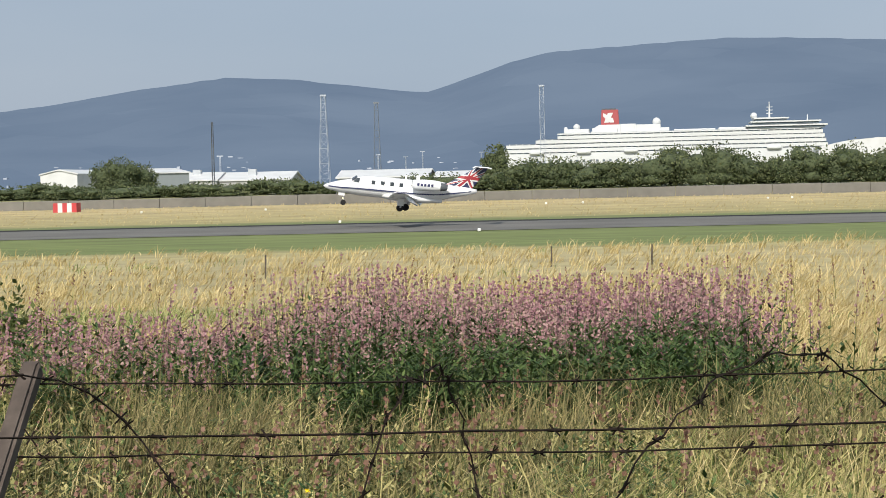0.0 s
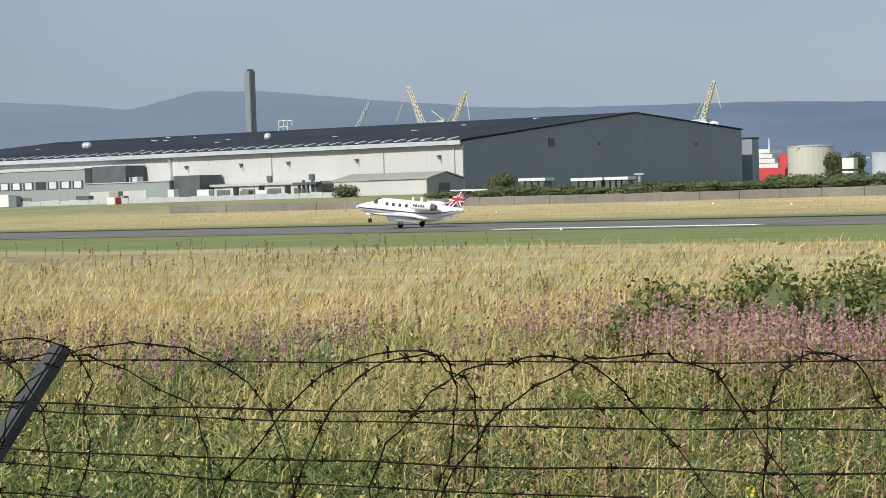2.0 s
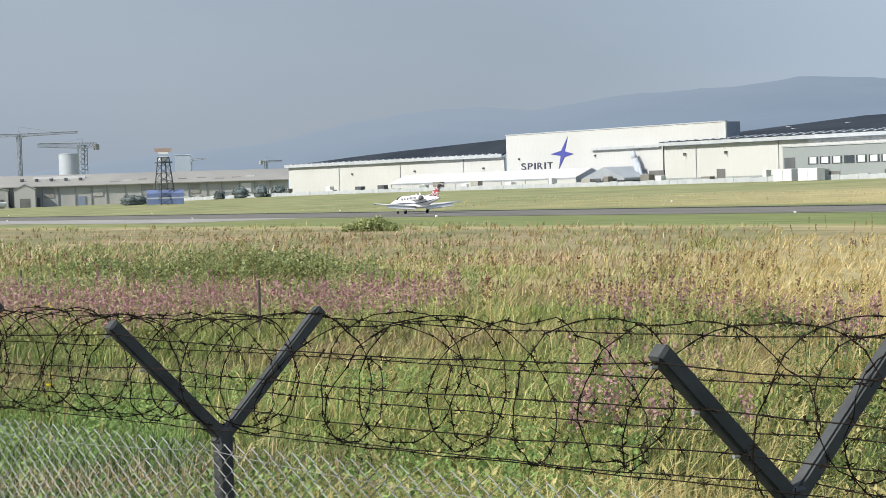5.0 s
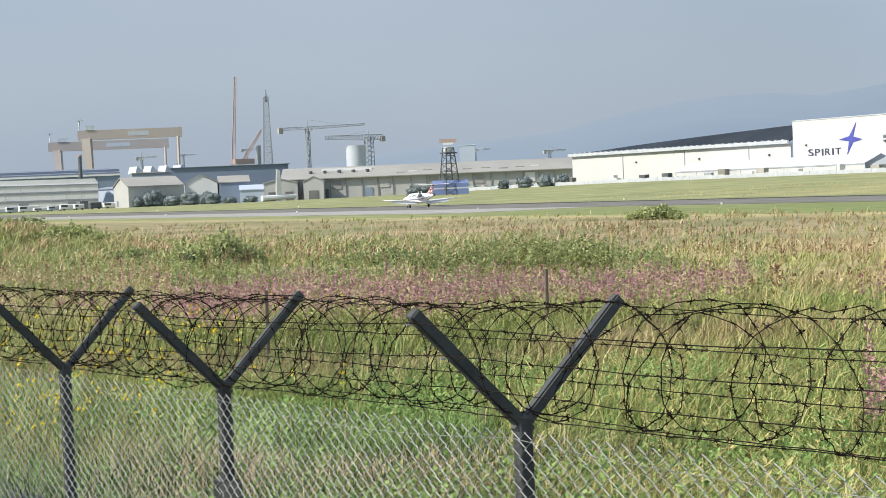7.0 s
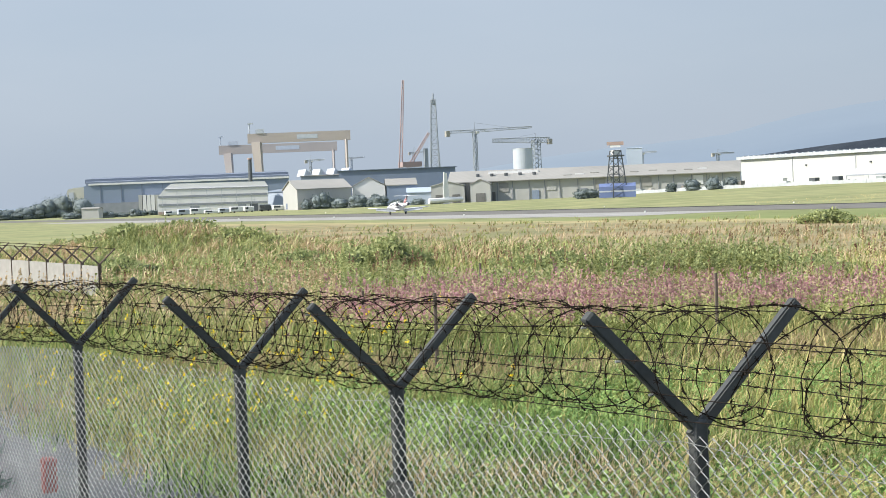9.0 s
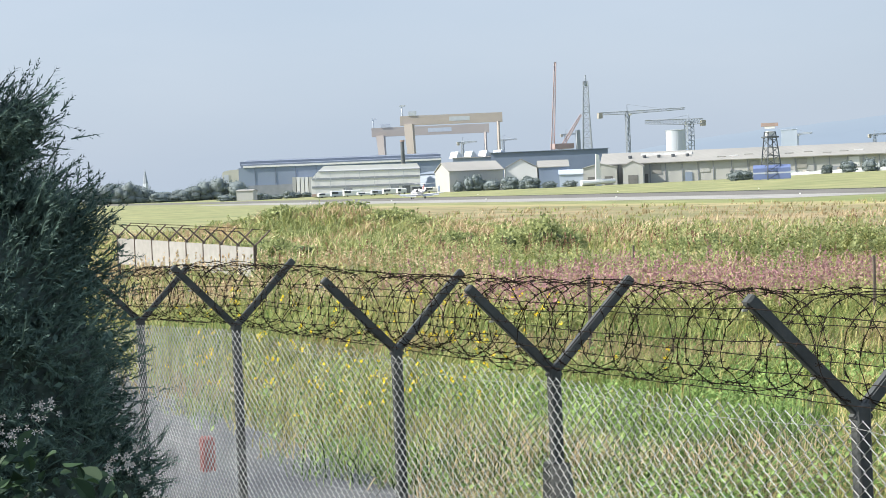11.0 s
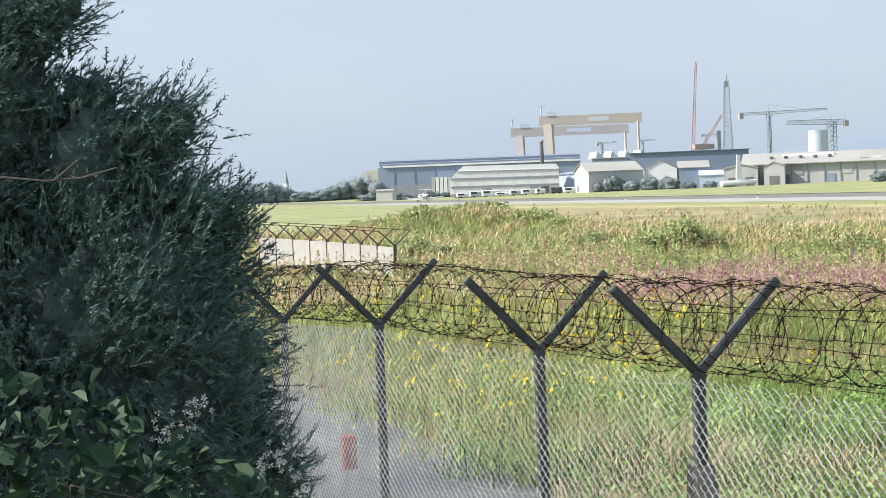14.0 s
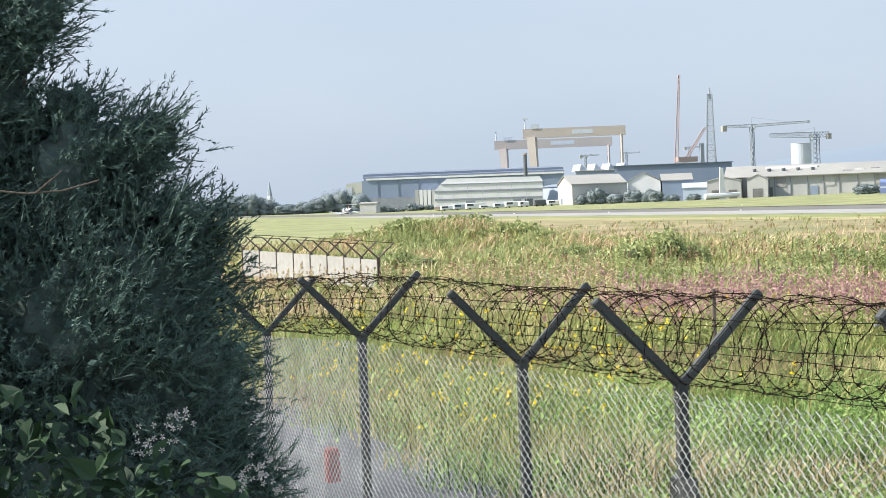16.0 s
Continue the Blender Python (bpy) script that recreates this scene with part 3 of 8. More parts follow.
def factory_hall():
    """The long gabled production hall: pale front wall, dark roof, grey gable end."""
    t = thing("factory_hall", "long white-clad factory hall with dark ridged roof and grey gable", "factory", at=(0, 0, 0))
    x0, x1, y0, yr, y1, ze, zr, zb = -392.0, -214.6, 340.0, 414.0, 471.5, 13.1, 19.6, GZ - 0.6
    part("front_wall", boxes((x0, x1, y0, y0 + 0.4, zb, ze - 0.8)), "white_clad", t)
    gb = bmesh.new()
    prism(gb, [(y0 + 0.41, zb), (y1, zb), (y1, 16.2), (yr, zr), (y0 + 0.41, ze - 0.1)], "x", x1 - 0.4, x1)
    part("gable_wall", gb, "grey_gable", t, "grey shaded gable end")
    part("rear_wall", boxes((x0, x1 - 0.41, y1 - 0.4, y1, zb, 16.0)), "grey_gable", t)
    rb = bmesh.new()
    prism(rb, [(y0 - 0.8, ze), (yr, zr), (y1 + 0.4, 16.3), (y1 + 0.4, 16.6), (yr, zr + 0.3), (y0 - 0.8, ze + 0.3)], "x", x0 - 1, x1 + 0.3)
    roof = part("roof", rb, "dark_roof", t, "dark grey profiled roof")
    part("gutter", boxes((x0 - 1, x1 + 0.2, y0 - 1.3, y0 - 0.85, ze - 0.75, ze + 0.1)), "gutter", t, "pale metal gutter along the eaves")
    for k in range(int((x1 - x0) / 3.2)):
        x = x0 + 1.5 + k * 3.2
        bm = bmesh.new()
        prism(bm, [(y0 - 0.6, ze + 0.32), (y0 + 2.6, ze + 0.62), (y0 + 2.6, ze + 0.95), (y0 - 0.6, ze + 0.48)], "x", x, x + 0.85)
        part("roof_bracket", bm, "gutter", roof)
    for k, x in enumerate((-380, -351, -302, -289.5, -262, -233.5, -216.5)):
        bm = bmesh.new()
        tube(bm, (x, y0 - 0.15, zb), (x, y0 - 0.15, ze - 0.7), 0.13 if k != 3 else 0.3, n=6)
        if k == 3:
            tube(bm, (x, y0 - 0.15, ze - 1.3), (x - 0.9, y0 - 0.7, ze - 0.2), 0.45, 0.3)
        part("downpipe", bm, "gutter", t)
    for x in (-384, -369, -345, -285, -270, -257.5, -240, -220):
        bm = bmesh.new()
        box(bm, x - 0.4, x + 0.4, y0 - 0.5, y0, ze - 3.1, ze - 2.7)
        tube(bm, (x, y0 - 0.6, ze - 2.8), (x + 0.5, y0 - 1.0, ze - 3.5), 0.12)
        part("wall_lamp", bm, "dark_panel", t)
    for x in (-262.5, -251.5):
        part("wall_vent", boxes((x - 0.6, x + 0.6, y0 - 0.5, y0, 6.4, 7.6)), "dark_panel", t)
    for k in range(16):
        u, w = random.random(), random.random()
        x, yy = x0 + 6 + u * (x1 - x0 - 14), y0 + 6 + w * 62
        z = ze + 0.3 + (yy - y0) / (yr - y0) * (zr - ze)
        part("rooflight", boxes((x, x + random.uniform(0.6, 1.4), yy, yy + random.uniform(0.6, 1.5), z - 0.1, z + 0.2)), "gutter", roof)
    for x in (-342, -341, -286):
        bm = bmesh.new()
        bmesh.ops.create_uvsphere(bm, u_segments=10, v_segments=6, radius=0.9, matrix=Matrix.Translation((x, y0 + 30, ze + 3.8)))
        box(bm, x - 0.3, x + 0.3, y0 + 29.7, y0 + 30.3, ze + 2.0, ze + 3.4)
        part("roof_cowl", bm, "gutter", t)
    part("side_door", boxes((-372.6, -369.6, y0 - 0.12, y0, zb, 6.1)), "door_dark", t)
    part("plinth", boxes((x0, x1, y0 - 0.1, y0 - 0.02, zb, 4.2)), "grey_office", t)
    part("gable_door", boxes((x1 - 0.1, x1 + 0.12, 374, 376.5, 12.0, 13.8)), "dark_panel", t)
    for y in (396, 445):
        part("gable_vent", boxes((x1 - 0.1, x1 + 0.12, y, y + 1, 12.3, 13.0)), "dark_panel", t)
    for y in (452, 458, 464):
        bm = bmesh.new()
        bmesh.ops.create_uvsphere(bm, u_segments=10, v_segments=6, radius=1.6, matrix=Matrix.Translation((x1 - 4, y, 17.4)) @ Matrix.Diagonal((1, 1.3, 0.8, 1)))
        part("roof_ventilator", bm, "white", t)


def spirit_block():
    t = thing("assembly_block", "tall white flat-topped factory block with navy lettering", "factory", at=(0, 0, 0))
    x0, x1, y0, y1, zt, zb = -459.6, -369.5, 340.4, 345.2, 17.6, GZ - 0.6
    part("front_wall", boxes((x0, -393.0, y0, y0 + 0.5, zb, 12.4), (x0, x1, y0, y0 + 0.5, 12.4, zt)), "white_wall", t)
    part("side_wall", boxes((x0, x0 + 0.5, y0 + 0.5, y1, zb, zt)), "grey_gable", t)
    part("side_wall", boxes((x1 - 0.5, x1, y0 + 0.5, y1, 12.4, zt)), "grey_gable", t)
    part("roof", boxes((x0 + 0.5, x1 - 0.5, y0 + 1.6, y1, zt - 1.2, zt - 0.6)), "dark_roof", t)
    part("parapet", boxes((x0 - 0.1, x1 + 0.1, y0 - 0.15, y0 + 0.6, zt, zt + 0.25)), "gutter", t)
    part("canopy", boxes((-421, -393.5, y0 - 0.8, y0, 12.2, 12.9)), "gutter", t, "grey canopy band")
    at = -452.6
    for ch, wide in zip("SPIRIT", (2.15, 2.15, 0.62, 2.3, 0.62, 2.3)):
        cu = bpy.data.curves.new("letter", "FONT")
        cu.body, cu.size, cu.extrude = ch, 3.1, 0.06
        tmp = new("letter_outline", cu)
        me = bpy.data.meshes.new_from_object(tmp)
        bpy.data.objects.remove(tmp)
        me.materials.append(M["sign_dark"])
        xs = [v.co.x for v in me.vertices]
        ob = new("letter", me)
        ob.parent = t
        k = wide / (max(xs) - min(xs))
        ob.matrix_basis = Matrix.Translation((at - min(xs) * k, y0 - 0.12, 7.85)) @ pose(0, 0, 0, 90, 0, 0) @ Matrix.Diagonal((k, 0.85, 1, 1))
        at += wide + 0.80
    bm = bmesh.new()
    cx, cz = -434.0, 11.7
    pts = [(-431.6, 16.2), (cx + 0.9, cz + 0.7), (-429.2, cz - 0.1), (cx + 0.8, cz - 0.8), (-435.8, 7.6), (cx - 0.8, cz - 0.5), (-439.2, cz + 0.1), (cx - 0.6, cz + 0.9)]
    prism(bm, [(p[0], p[1]) for p in pts], "y", y0 - 0.16, y0 - 0.05)
    part("star_emblem", bm, "navy", t, "navy four-pointed star")
    for x in (-453.5, -420, -404):
        part("wall_lamp", boxes((x - 0.3, x + 0.3, y0 - 0.4, y0, 10.6, 11.1)), "dark_panel", t)
    # raised roof behind
    bm = bmesh.new()
    prism(bm, [(-366, 17.2), (-352, 19.2), (-310, 18.8), (-310, 16), (-366, 16)], "y", 415, 440)
    part("rear_roof", bm, "dark_roof", t)
    bm = bmesh.new()
    tube(bm, (-369, 402, 16.9), (-352.5, 414.5, 19.3), 0.35)
    part("roof_verge", bm, "white", t)
    part("roller_door", boxes((-398, -392.3, 339.9, 340.38, zb, 6.3)), "door_dark", t)


def west_hall():
    t = thing("west_hall", "low white factory hall with dark curved roof", "factory")
    x0, x1, y0, zb = -579.5, -460.2, 340.0, GZ - 0.6
    part("front_wall", boxes((x0, x1, y0, y0 + 0.4, zb, 11.6)), "white_clad", t)
    part("side_wall", boxes((x0, x0 + 0.4, y0 + 0.4, 400, zb, 11.6)), "white_clad", t)
    bm = bmesh.new()
    rings = []
    for k in range(13):
        u = k / 12
        x = x0 - 1 + u * (x1 - x0 + 1)
        h = 12.95 + 4.3 * u ** 0.75
        rings.append([(x, y0 - 0.6, 12.3), (x, y0 + 9, h), (x, y0 + 60, h), (x, y0 + 60, h - 0.4), (x, y0 + 9, h - 0.4), (x, y0 - 0.6, 12.0)])
    loft(bm, rings)
    bmesh.ops.recalc_face_normals(bm, faces=bm.faces)
    roof = part("roof", bm, "dark_roof", t, "dark grey roof")
    part("gutter", boxes((x0 - 1, x1, y0 - 1.1, y0 - 0.6, 11.65, 12.6)), "gutter", t)
    for k in range(36):
        x = x0 + 2 + k * 3.25
        part("roof_bracket", boxes((x, x + 0.9, y0 - 0.5, y0 + 2.2, 12.45, 12.85)), "gutter", roof)
    for x in (-548, -513, -480):
        bm = bmesh.new()
        tube(bm, (x, y0 - 0.15, zb), (x, y0 - 0.15, 11.5), 0.15)
        part("downpipe", bm, "gutter", t)
    for x in (-540, -505, -470):
        part("wall_lamp", boxes((x - 0.3, x + 0.3, y0 - 0.5, y0, 8.5, 9.0)), "dark_panel", t)


def office_block():
    t = thing("office_block", "grey two-storey office annex with a ribbon of windows", "office")
    y0, zb = 331.0, GZ - 0.8
    sx = 0.974
    a, b, c = -349.5 * sx, -314.6 * sx, -290.0 * sx
    part("upper_wall", boxes((a, b, y0, 339.6, zb, 10.4)), "grey_office", t)
    part("lower_wall", boxes((b, c, y0, 339.6, zb, 7.1)), "grey_office", t)
    part("roof_edge", boxes((a - 0.2, b + 0.2, y0 - 0.2, 339.6, 10.4, 10.7), (b + 0.2, c + 0.2, y0 - 0.2, 339.6, 7.1, 7.3)), "gutter", t)
    part("plant_room", boxes((b + 0.3, b + 10, y0 + 2, 339.5, 7.3, 10.9)), "dark_panel", t, "dark louvred plant room")
    part("doorway", boxes((a + 0.6, a + 4.0, y0 - 0.12, y0, 4.6, 8.0)), "dark_panel", t)
    for k in range(7):
        x = a + 8.2 + k * 3.7
        ob = part("window", boxes((x, x + 3.1, y0 - 0.1, y0 + 0.01, 6.3, 8.0)), "glass", t)
        if k != 3:
            part("blind", boxes((x + 0.5, x + 2.6, y0 - 0.14, y0 - 0.1, 6.45, 7.9)), "blind", ob)
    part("ground_window", boxes((a + 9, a + 18, y0 - 0.1, y0, 3.5, 4.6)), "door_dark", t)
    part("pale_panel", boxes((b + 1.5, b + 17.5, y0 - 0.1, y0, zb, 5.4)), "white_clad", t)
    part("stair_tower", boxes((c + 0.3, c + 7.5, y0 + 1, 339.4, zb, 8.2)), "dark_panel", t, "dark glazed stair tower")
    for k in range(6):
        x = b + 1 + k * 2.0
        part("roof_unit", boxes((x, x + 1.3, y0 + 3, y0 + 5, 7.3, 8.4)), "gutter", t)


def loading_bays():
    """Dock doors along the foot of the front wall."""
    t = thing("loading_dock", "row of dark loading bays under a white canopy", "loading dock")
    zb = GZ - 1.0
    part("canopy", boxes((-282, -246, 335, 339.5, 5.6, 6.1)), "gutter", t)
    for k, x in enumerate((-271.5, -264.8, -258, -251.2)):
        bay = part("dock_shelter", boxes((x - 2.6, x + 2.6, 335.5, 339.4, zb, 5.5)), "white_clad", t)
        part("dock_door", boxes((x - 1.7, x + 1.7, 335.3, 335.5, zb + 0.2, 4.9)), "door_dark", bay)
    part("sprinkler_house", boxes((-284, -276, 333, 339, zb, 5.2)), "grey_office", t)
    bm = bmesh.new()
    for k in range(5):
        tube(bm, (-249 + k * 1.1, 332, zb), (-249 + k * 1.1, 332, 5.8 + 0.6 * (k % 2)), 0.3)
    box(bm, -250, -244, 331, 333, 5.4, 5.9)
    part("pipework", bm, "dark_panel", t)


def small_shed():
    t = thing("small_shed", "small pale shed with a shallow grey gable roof", "shed")
    zb = GZ - 1.6
    k = 0.955
    x0, x1, x2 = -246 * k, -223.4 * k, -215.8 * k
    y0 = 324.6
    part("side_wall", boxes((x0, x1, y0, y0 + 0.3, zb, 5.7)), "white_clad", t)
    bm = bmesh.new()
    # end wall turned to the east, gabled
    prism(bm, [(y0, zb), (y0 + 13, zb), (y0 + 13, 5.6), (y0 + 6.5, 6.9), (y0, 5.7)], "x", x1, x1 + 0.3)
    part("end_wall", bm, "grey_office", t)
    bm = bmesh.new()
    prism(bm, [(y0 - 0.3, 5.75), (y0 + 6.5, 6.95), (y0 + 13.3, 5.65), (y0 + 13.3, 5.85), (y0 + 6.5, 7.15), (y0 - 0.3, 5.95)], "x", x0 - 0.3, x1 + 0.6)
    part("roof", bm, "old_roof", t)
    part("door", boxes((x1 + 0.3, x1 + 0.4, y0 + 4, y0 + 8, zb, 4.9)), "dark_panel", t)


def marquee():
    t = thing("marquee", "long white storage tent with a peaked grey end", "tent")
    x0, x1, y0, y1, zb = -500.0, -413.0, 328.0, 338.5, GZ - 0.5
    z1, zr = 5.4, 7.6
    bm = bmesh.new()
    prism(bm, [(y0, z1), ((y0 + y1) / 2, zr), (y1, z1), (y1, z1 - 0.2), ((y0 + y1) / 2, zr - 0.2), (y0, z1 - 0.2)], "x", x0, x1)
    part("roof_sheet", bm, "tent", t)
    part("long_wall", boxes((x0, x1, y0 + 0.05, y0 + 0.15, zb, z1 - 0.25)), "white_wall", t)
    part("valance", boxes((x0, x1, y0 - 0.08, y0 + 0.02, z1 - 0.55, z1 - 0.2)), "tent_grey", t)
    for k in range(9):
        x = x0 + k * (x1 - x0) / 8
        part("tent_post", boxes((x - 0.12, x + 0.12, y0 - 0.1, y0 + 0.04, zb, z1 - 0.6)), "gutter", t)
    bm = bmesh.new()
    prism(bm, [(y0, zb), (y1, zb), (y1, z1 - 0.2), ((y0 + y1) / 2, zr - 0.25), (y0, z1 - 0.2)], "x", x1 - 0.1, x1)
    part("end_wall", bm, "tent_grey", t)
    bm = bmesh.new()
    prism(bm, [(x1 + 0.2, z1 - 0.5), (x1 + 9, zr), (x1 + 17, z1 - 0.7), (x1 + 17, zb + 1.6), (x1 + 0.2, zb + 1.6)], "y", y0 + 2, y1 + 1)
    part("porch", bm, "tent_grey", t, "grey peaked tent porch")
    for k in range(4):
        part("door_flap", boxes((x1 + 2 + k * 3.2, x1 + 4.6 + k * 3.2, y0 + 1.9, y0 + 2, zb, zb + 2.2)), "dark_panel", t)


def duct():
    t = thing("extract_duct", "bent grey extraction duct against the factory wall", "duct")
    bm = bmesh.new()
    tube(bm, (-399, 338.5, GZ - 0.5), (-401.5, 338.2, 9.5), 1.0, 0.8, 10)
    tube(bm, (-401.5, 338.2, 9.4), (-402.8, 338.6, 11.2), 0.8, 0.7, 10)
    tube(bm, (-397, 337.5, GZ - 0.5), (-400, 338, 8.5), 0.5, 0.4, 8)
    part("duct_pipe", bm, "hazed_steel", t, smooth=True)


factory_hall()
spirit_block()
west_hall()
office_block()
loading_bays()
small_shed()
marquee()
duct()


# ---- perimeter fence in the foreground ----
POSTS = [(-1.50, 4.42, 2.513), (-4.55, 4.33, 2.49), (-7.79, 4.25, 2.41), (-11.0, 4.13, 2.345), (-13.25, 3.88, 2.33), (-16.2, 3.43, 2.36), (-19.45, 3.2, 2.24), (-22.2, 2.4, 2.1), (1.6, 4.45, 2.56)]


def fence_normal(i):
    order = [8, 0, 1, 2, 3, 4, 5, 6, 7]
    k = order.index(i)
    a, b = POSTS[order[max(0, k - 1)]], POSTS[order[min(8, k + 1)]]
    d = Vector((b[0] - a[0], b[1] - a[1], 0)).normalized()
    return Vector((-d.y, d.x, 0)) * (1 if -d.y * 0 + d.x > 0 else -1)


def arm(name, parent, p, q, s, mat):
    """A square bar from p to q with a chamfered cap."""
    d = (Vector(q) - Vector(p))
    side = Vector((1, 0, 0))
    up = d.cross(side).normalized()
    bm = bmesh.new()
    r = lambda c, k: [Vector(c) + side * a * s * k + up * b * s * k for a, b in ((-1, -1), (1, -1), (1, 1), (-1, 1))]
    e = d.normalized()
    loft(bm, [r(p, 1), r(Vector(q) - e * 0.012, 1), r(q, 0.8)])
    bmesh.ops.recalc_face_normals(bm, faces=bm.faces)
    es = [ed for ed in bm.edges if abs((ed.verts[0].co - ed.verts[1].co).normalized().dot(e)) > 0.95]
    bmesh.ops.bevel(bm, geom=es, offset=0.008, segments=2, affect="EDGES")
    return part(name, bm, mat, parent)


TIPS = {}


def fence_post(i):
    x, y, z = POSTS[i]
    n = fence_normal(i)
    far_dir = n if n.y > 0 else -n
    if i == 0:
        far_dir = Vector((0.075, 0.997, 0.0))
    t = thing("fence_post", "dark concrete fence post with forked arms", "fence post", "perimeter fence posts")
    g = gzf(x, y)
    bm = boxes((x - 0.033, x + 0.033, y - 0.033, y + 0.033, g - 0.3, z + 0.03), bevel=0.008)
    part("upright", bm, "post", t)
    J = Vector((x, y, z))
    rise = 0.455 if i == 1 else 0.49
    near = J - far_dir * 0.5 + Vector((0, 0, rise))
    far = J + far_dir * 0.5 + Vector((0, 0, rise))
    arm("near_arm", t, J + Vector((0, 0, -0.04)) + far_dir * 0.03, near, 0.0265, "post")
    arm("far_arm", t, J + Vector((0, 0, -0.04)) - far_dir * 0.03, far, 0.022 if i == 0 else 0.026, "post_old" if i in (0, 8) else "post")
    for k in (0.3, 0.6, 0.9):
        bm = bmesh.new()
        q = J.lerp(near, k)
        tube(bm, q + Vector((0.0, 0, 0)) - far_dir * 0.052, q - far_dir * 0.075, 0.006)
        part("staple", bm, "mesh", t)
    if i == 3:
        for s in (-1, 1):
            bm = bmesh.new()
            tube(bm, (x + s * 0.05, y, z - 0.52), (x + s * 0.40, y + 0.06, g), 0.062, 0.055, 4)
            part("brace", bm, "post", t)
    TIPS[i] = (near, far, J)


for i in range(9):
    fence_post(i)


def barbed(name, pts, r, spacing, label):
    """A wire along points, with barbs: short crossed spikes at even spacing, wound on with a collar."""
    strand, barbs = ([], []), ([], [])

    def rod(store, p, q, r0):
        v, f = store
        d = (q - p)
        if d.length < 1e-5:
            return
        m = d.to_track_quat("Z", "Y").to_matrix()
        b = len(v)
        for c in (p, q):
            for k in range(3):
                v.append(c + m @ Vector((r0 * math.cos(2.094 * k), r0 * math.sin(2.094 * k), 0)))
        for k in range(3):
            f.append((b + k, b + (k + 1) % 3, b + 3 + (k + 1) % 3, b + 3 + k))
    acc = 0.0
    for p, q in zip(pts, pts[1:]):
        rod(strand, p, q, r)
        acc += (q - p).length
        if acc > spacing:
            acc = 0.0
            c = p.lerp(q, random.random())
            for k in range(2):
                d = Vector((random.uniform(-1, 1), random.uniform(-1, 1), random.uniform(-1, 1))).normalized() * random.uniform(0.013, 0.021)
                rod(barbs, c - d, c + d, r * 0.85)
            d = (q - p).normalized() * 0.011
            rod(barbs, c - d, c + d, r * 1.6)
    t = thing(name, label, "barbed wire", "barbed wire runs")
    raw("strand", *strand, "wire", t)["kind"] = "stuff"
    raw("barb", *barbs, "wire", t)["kind"] = "stuff"
    return t


ORDER = [8, 0, 1, 2, 3, 4, 5, 6, 7]


def sagged(a, b, n, sag):
    out = []
    for k in range(n + 1):
        t = k / n
        p = a.lerp(b, t)
        p.z -= sag * 4 * t * (1 - t)
        p += Vector((0, random.uniform(-1, 1) * 0.004, random.uniform(-1, 1) * 0.004))
        out.append(p)
    return out


def wire_runs():
    for side in (0, 1):
        for k in (0.06, 0.32, 0.62, 0.92):
            pts = []
            for a, b in zip(ORDER, ORDER[1:]):
                A = TIPS[a][2].lerp(TIPS[a][side], k)
                B = TIPS[b][2].lerp(TIPS[b][side], k)
                off = Vector((0, (-0.05 if side == 0 else 0.05), 0))
                seg = sagged(A + off, B + off, 16, random.uniform(0.0, 0.03))
                pts += seg[:-1]
            barbed("barbed_wire", pts, 0.0023, 0.075, "taut rusty barbed wire strand between the fork arms")
    # loose coils lying in the forks: open loops, kinked where the wire was once handled
    path = []
    for a, b in zip(ORDER, ORDER[1:]):
        for k in range(20):
            path.append(TIPS[a][2].lerp(TIPS[b][2], k / 20))
    total = len(path)
    for c, (turns, size) in enumerate(((52, 0.255), (36, 0.235), (26, 0.215))):
        pts = []
        per = 26
        steps = turns * per
        for s in range(steps):
            u = s / steps
            if c and u < (0, 0.13, 0.30)[c]:
                continue
            w = u * total
            p = path[min(total - 1, int(w))].lerp(path[min(total - 1, int(w) + 1)], w % 1)
            lap = int(turns * u ** 1.3)
            R = size * (1.0 + 0.16 * noise.noise((lap * 3.7, c * 9.1, 0.5)) + 0.10 * noise.noise((u * 160.0, c * 5.0, 2.5)))
            ph = 6.2832 * turns * u ** 1.3 + 0.9 * noise.noise((u * 31.0, 3.3 + c, 1.0))
            sway = 0.34 * noise.noise((u * 27.0, 7.7 * (c + 1), 2.0))
            tilt = 0.16 * noise.noise((lap * 1.9, 2.0 + c, 4.0))
            low = R * math.sin(ph)
            q = Vector((p.x + 0.16 * math.sin(ph * 0.5 + c) + tilt * math.sin(ph) + sway * 0.5, p.y + R * 1.02 * math.cos(ph), p.z + 0.275 + (low if low < 0.19 else 0.19 + (low - 0.19) * 0.6)))
            kink = 0.020 + 0.022 * max(0.0, noise.noise((u * 60.0, c, 9.0)))
            q += Vector((noise.noise((s * 0.55, c, 5.0)), noise.noise((s * 0.55, c, 6.0)), noise.noise((s * 0.55, c, 7.0)))) * kink
            pts.append(q)
        barbed("barbed_coil", pts, 0.0022, 0.05, "tangled rusty barbed wire coil lying in the post forks")


wire_runs()


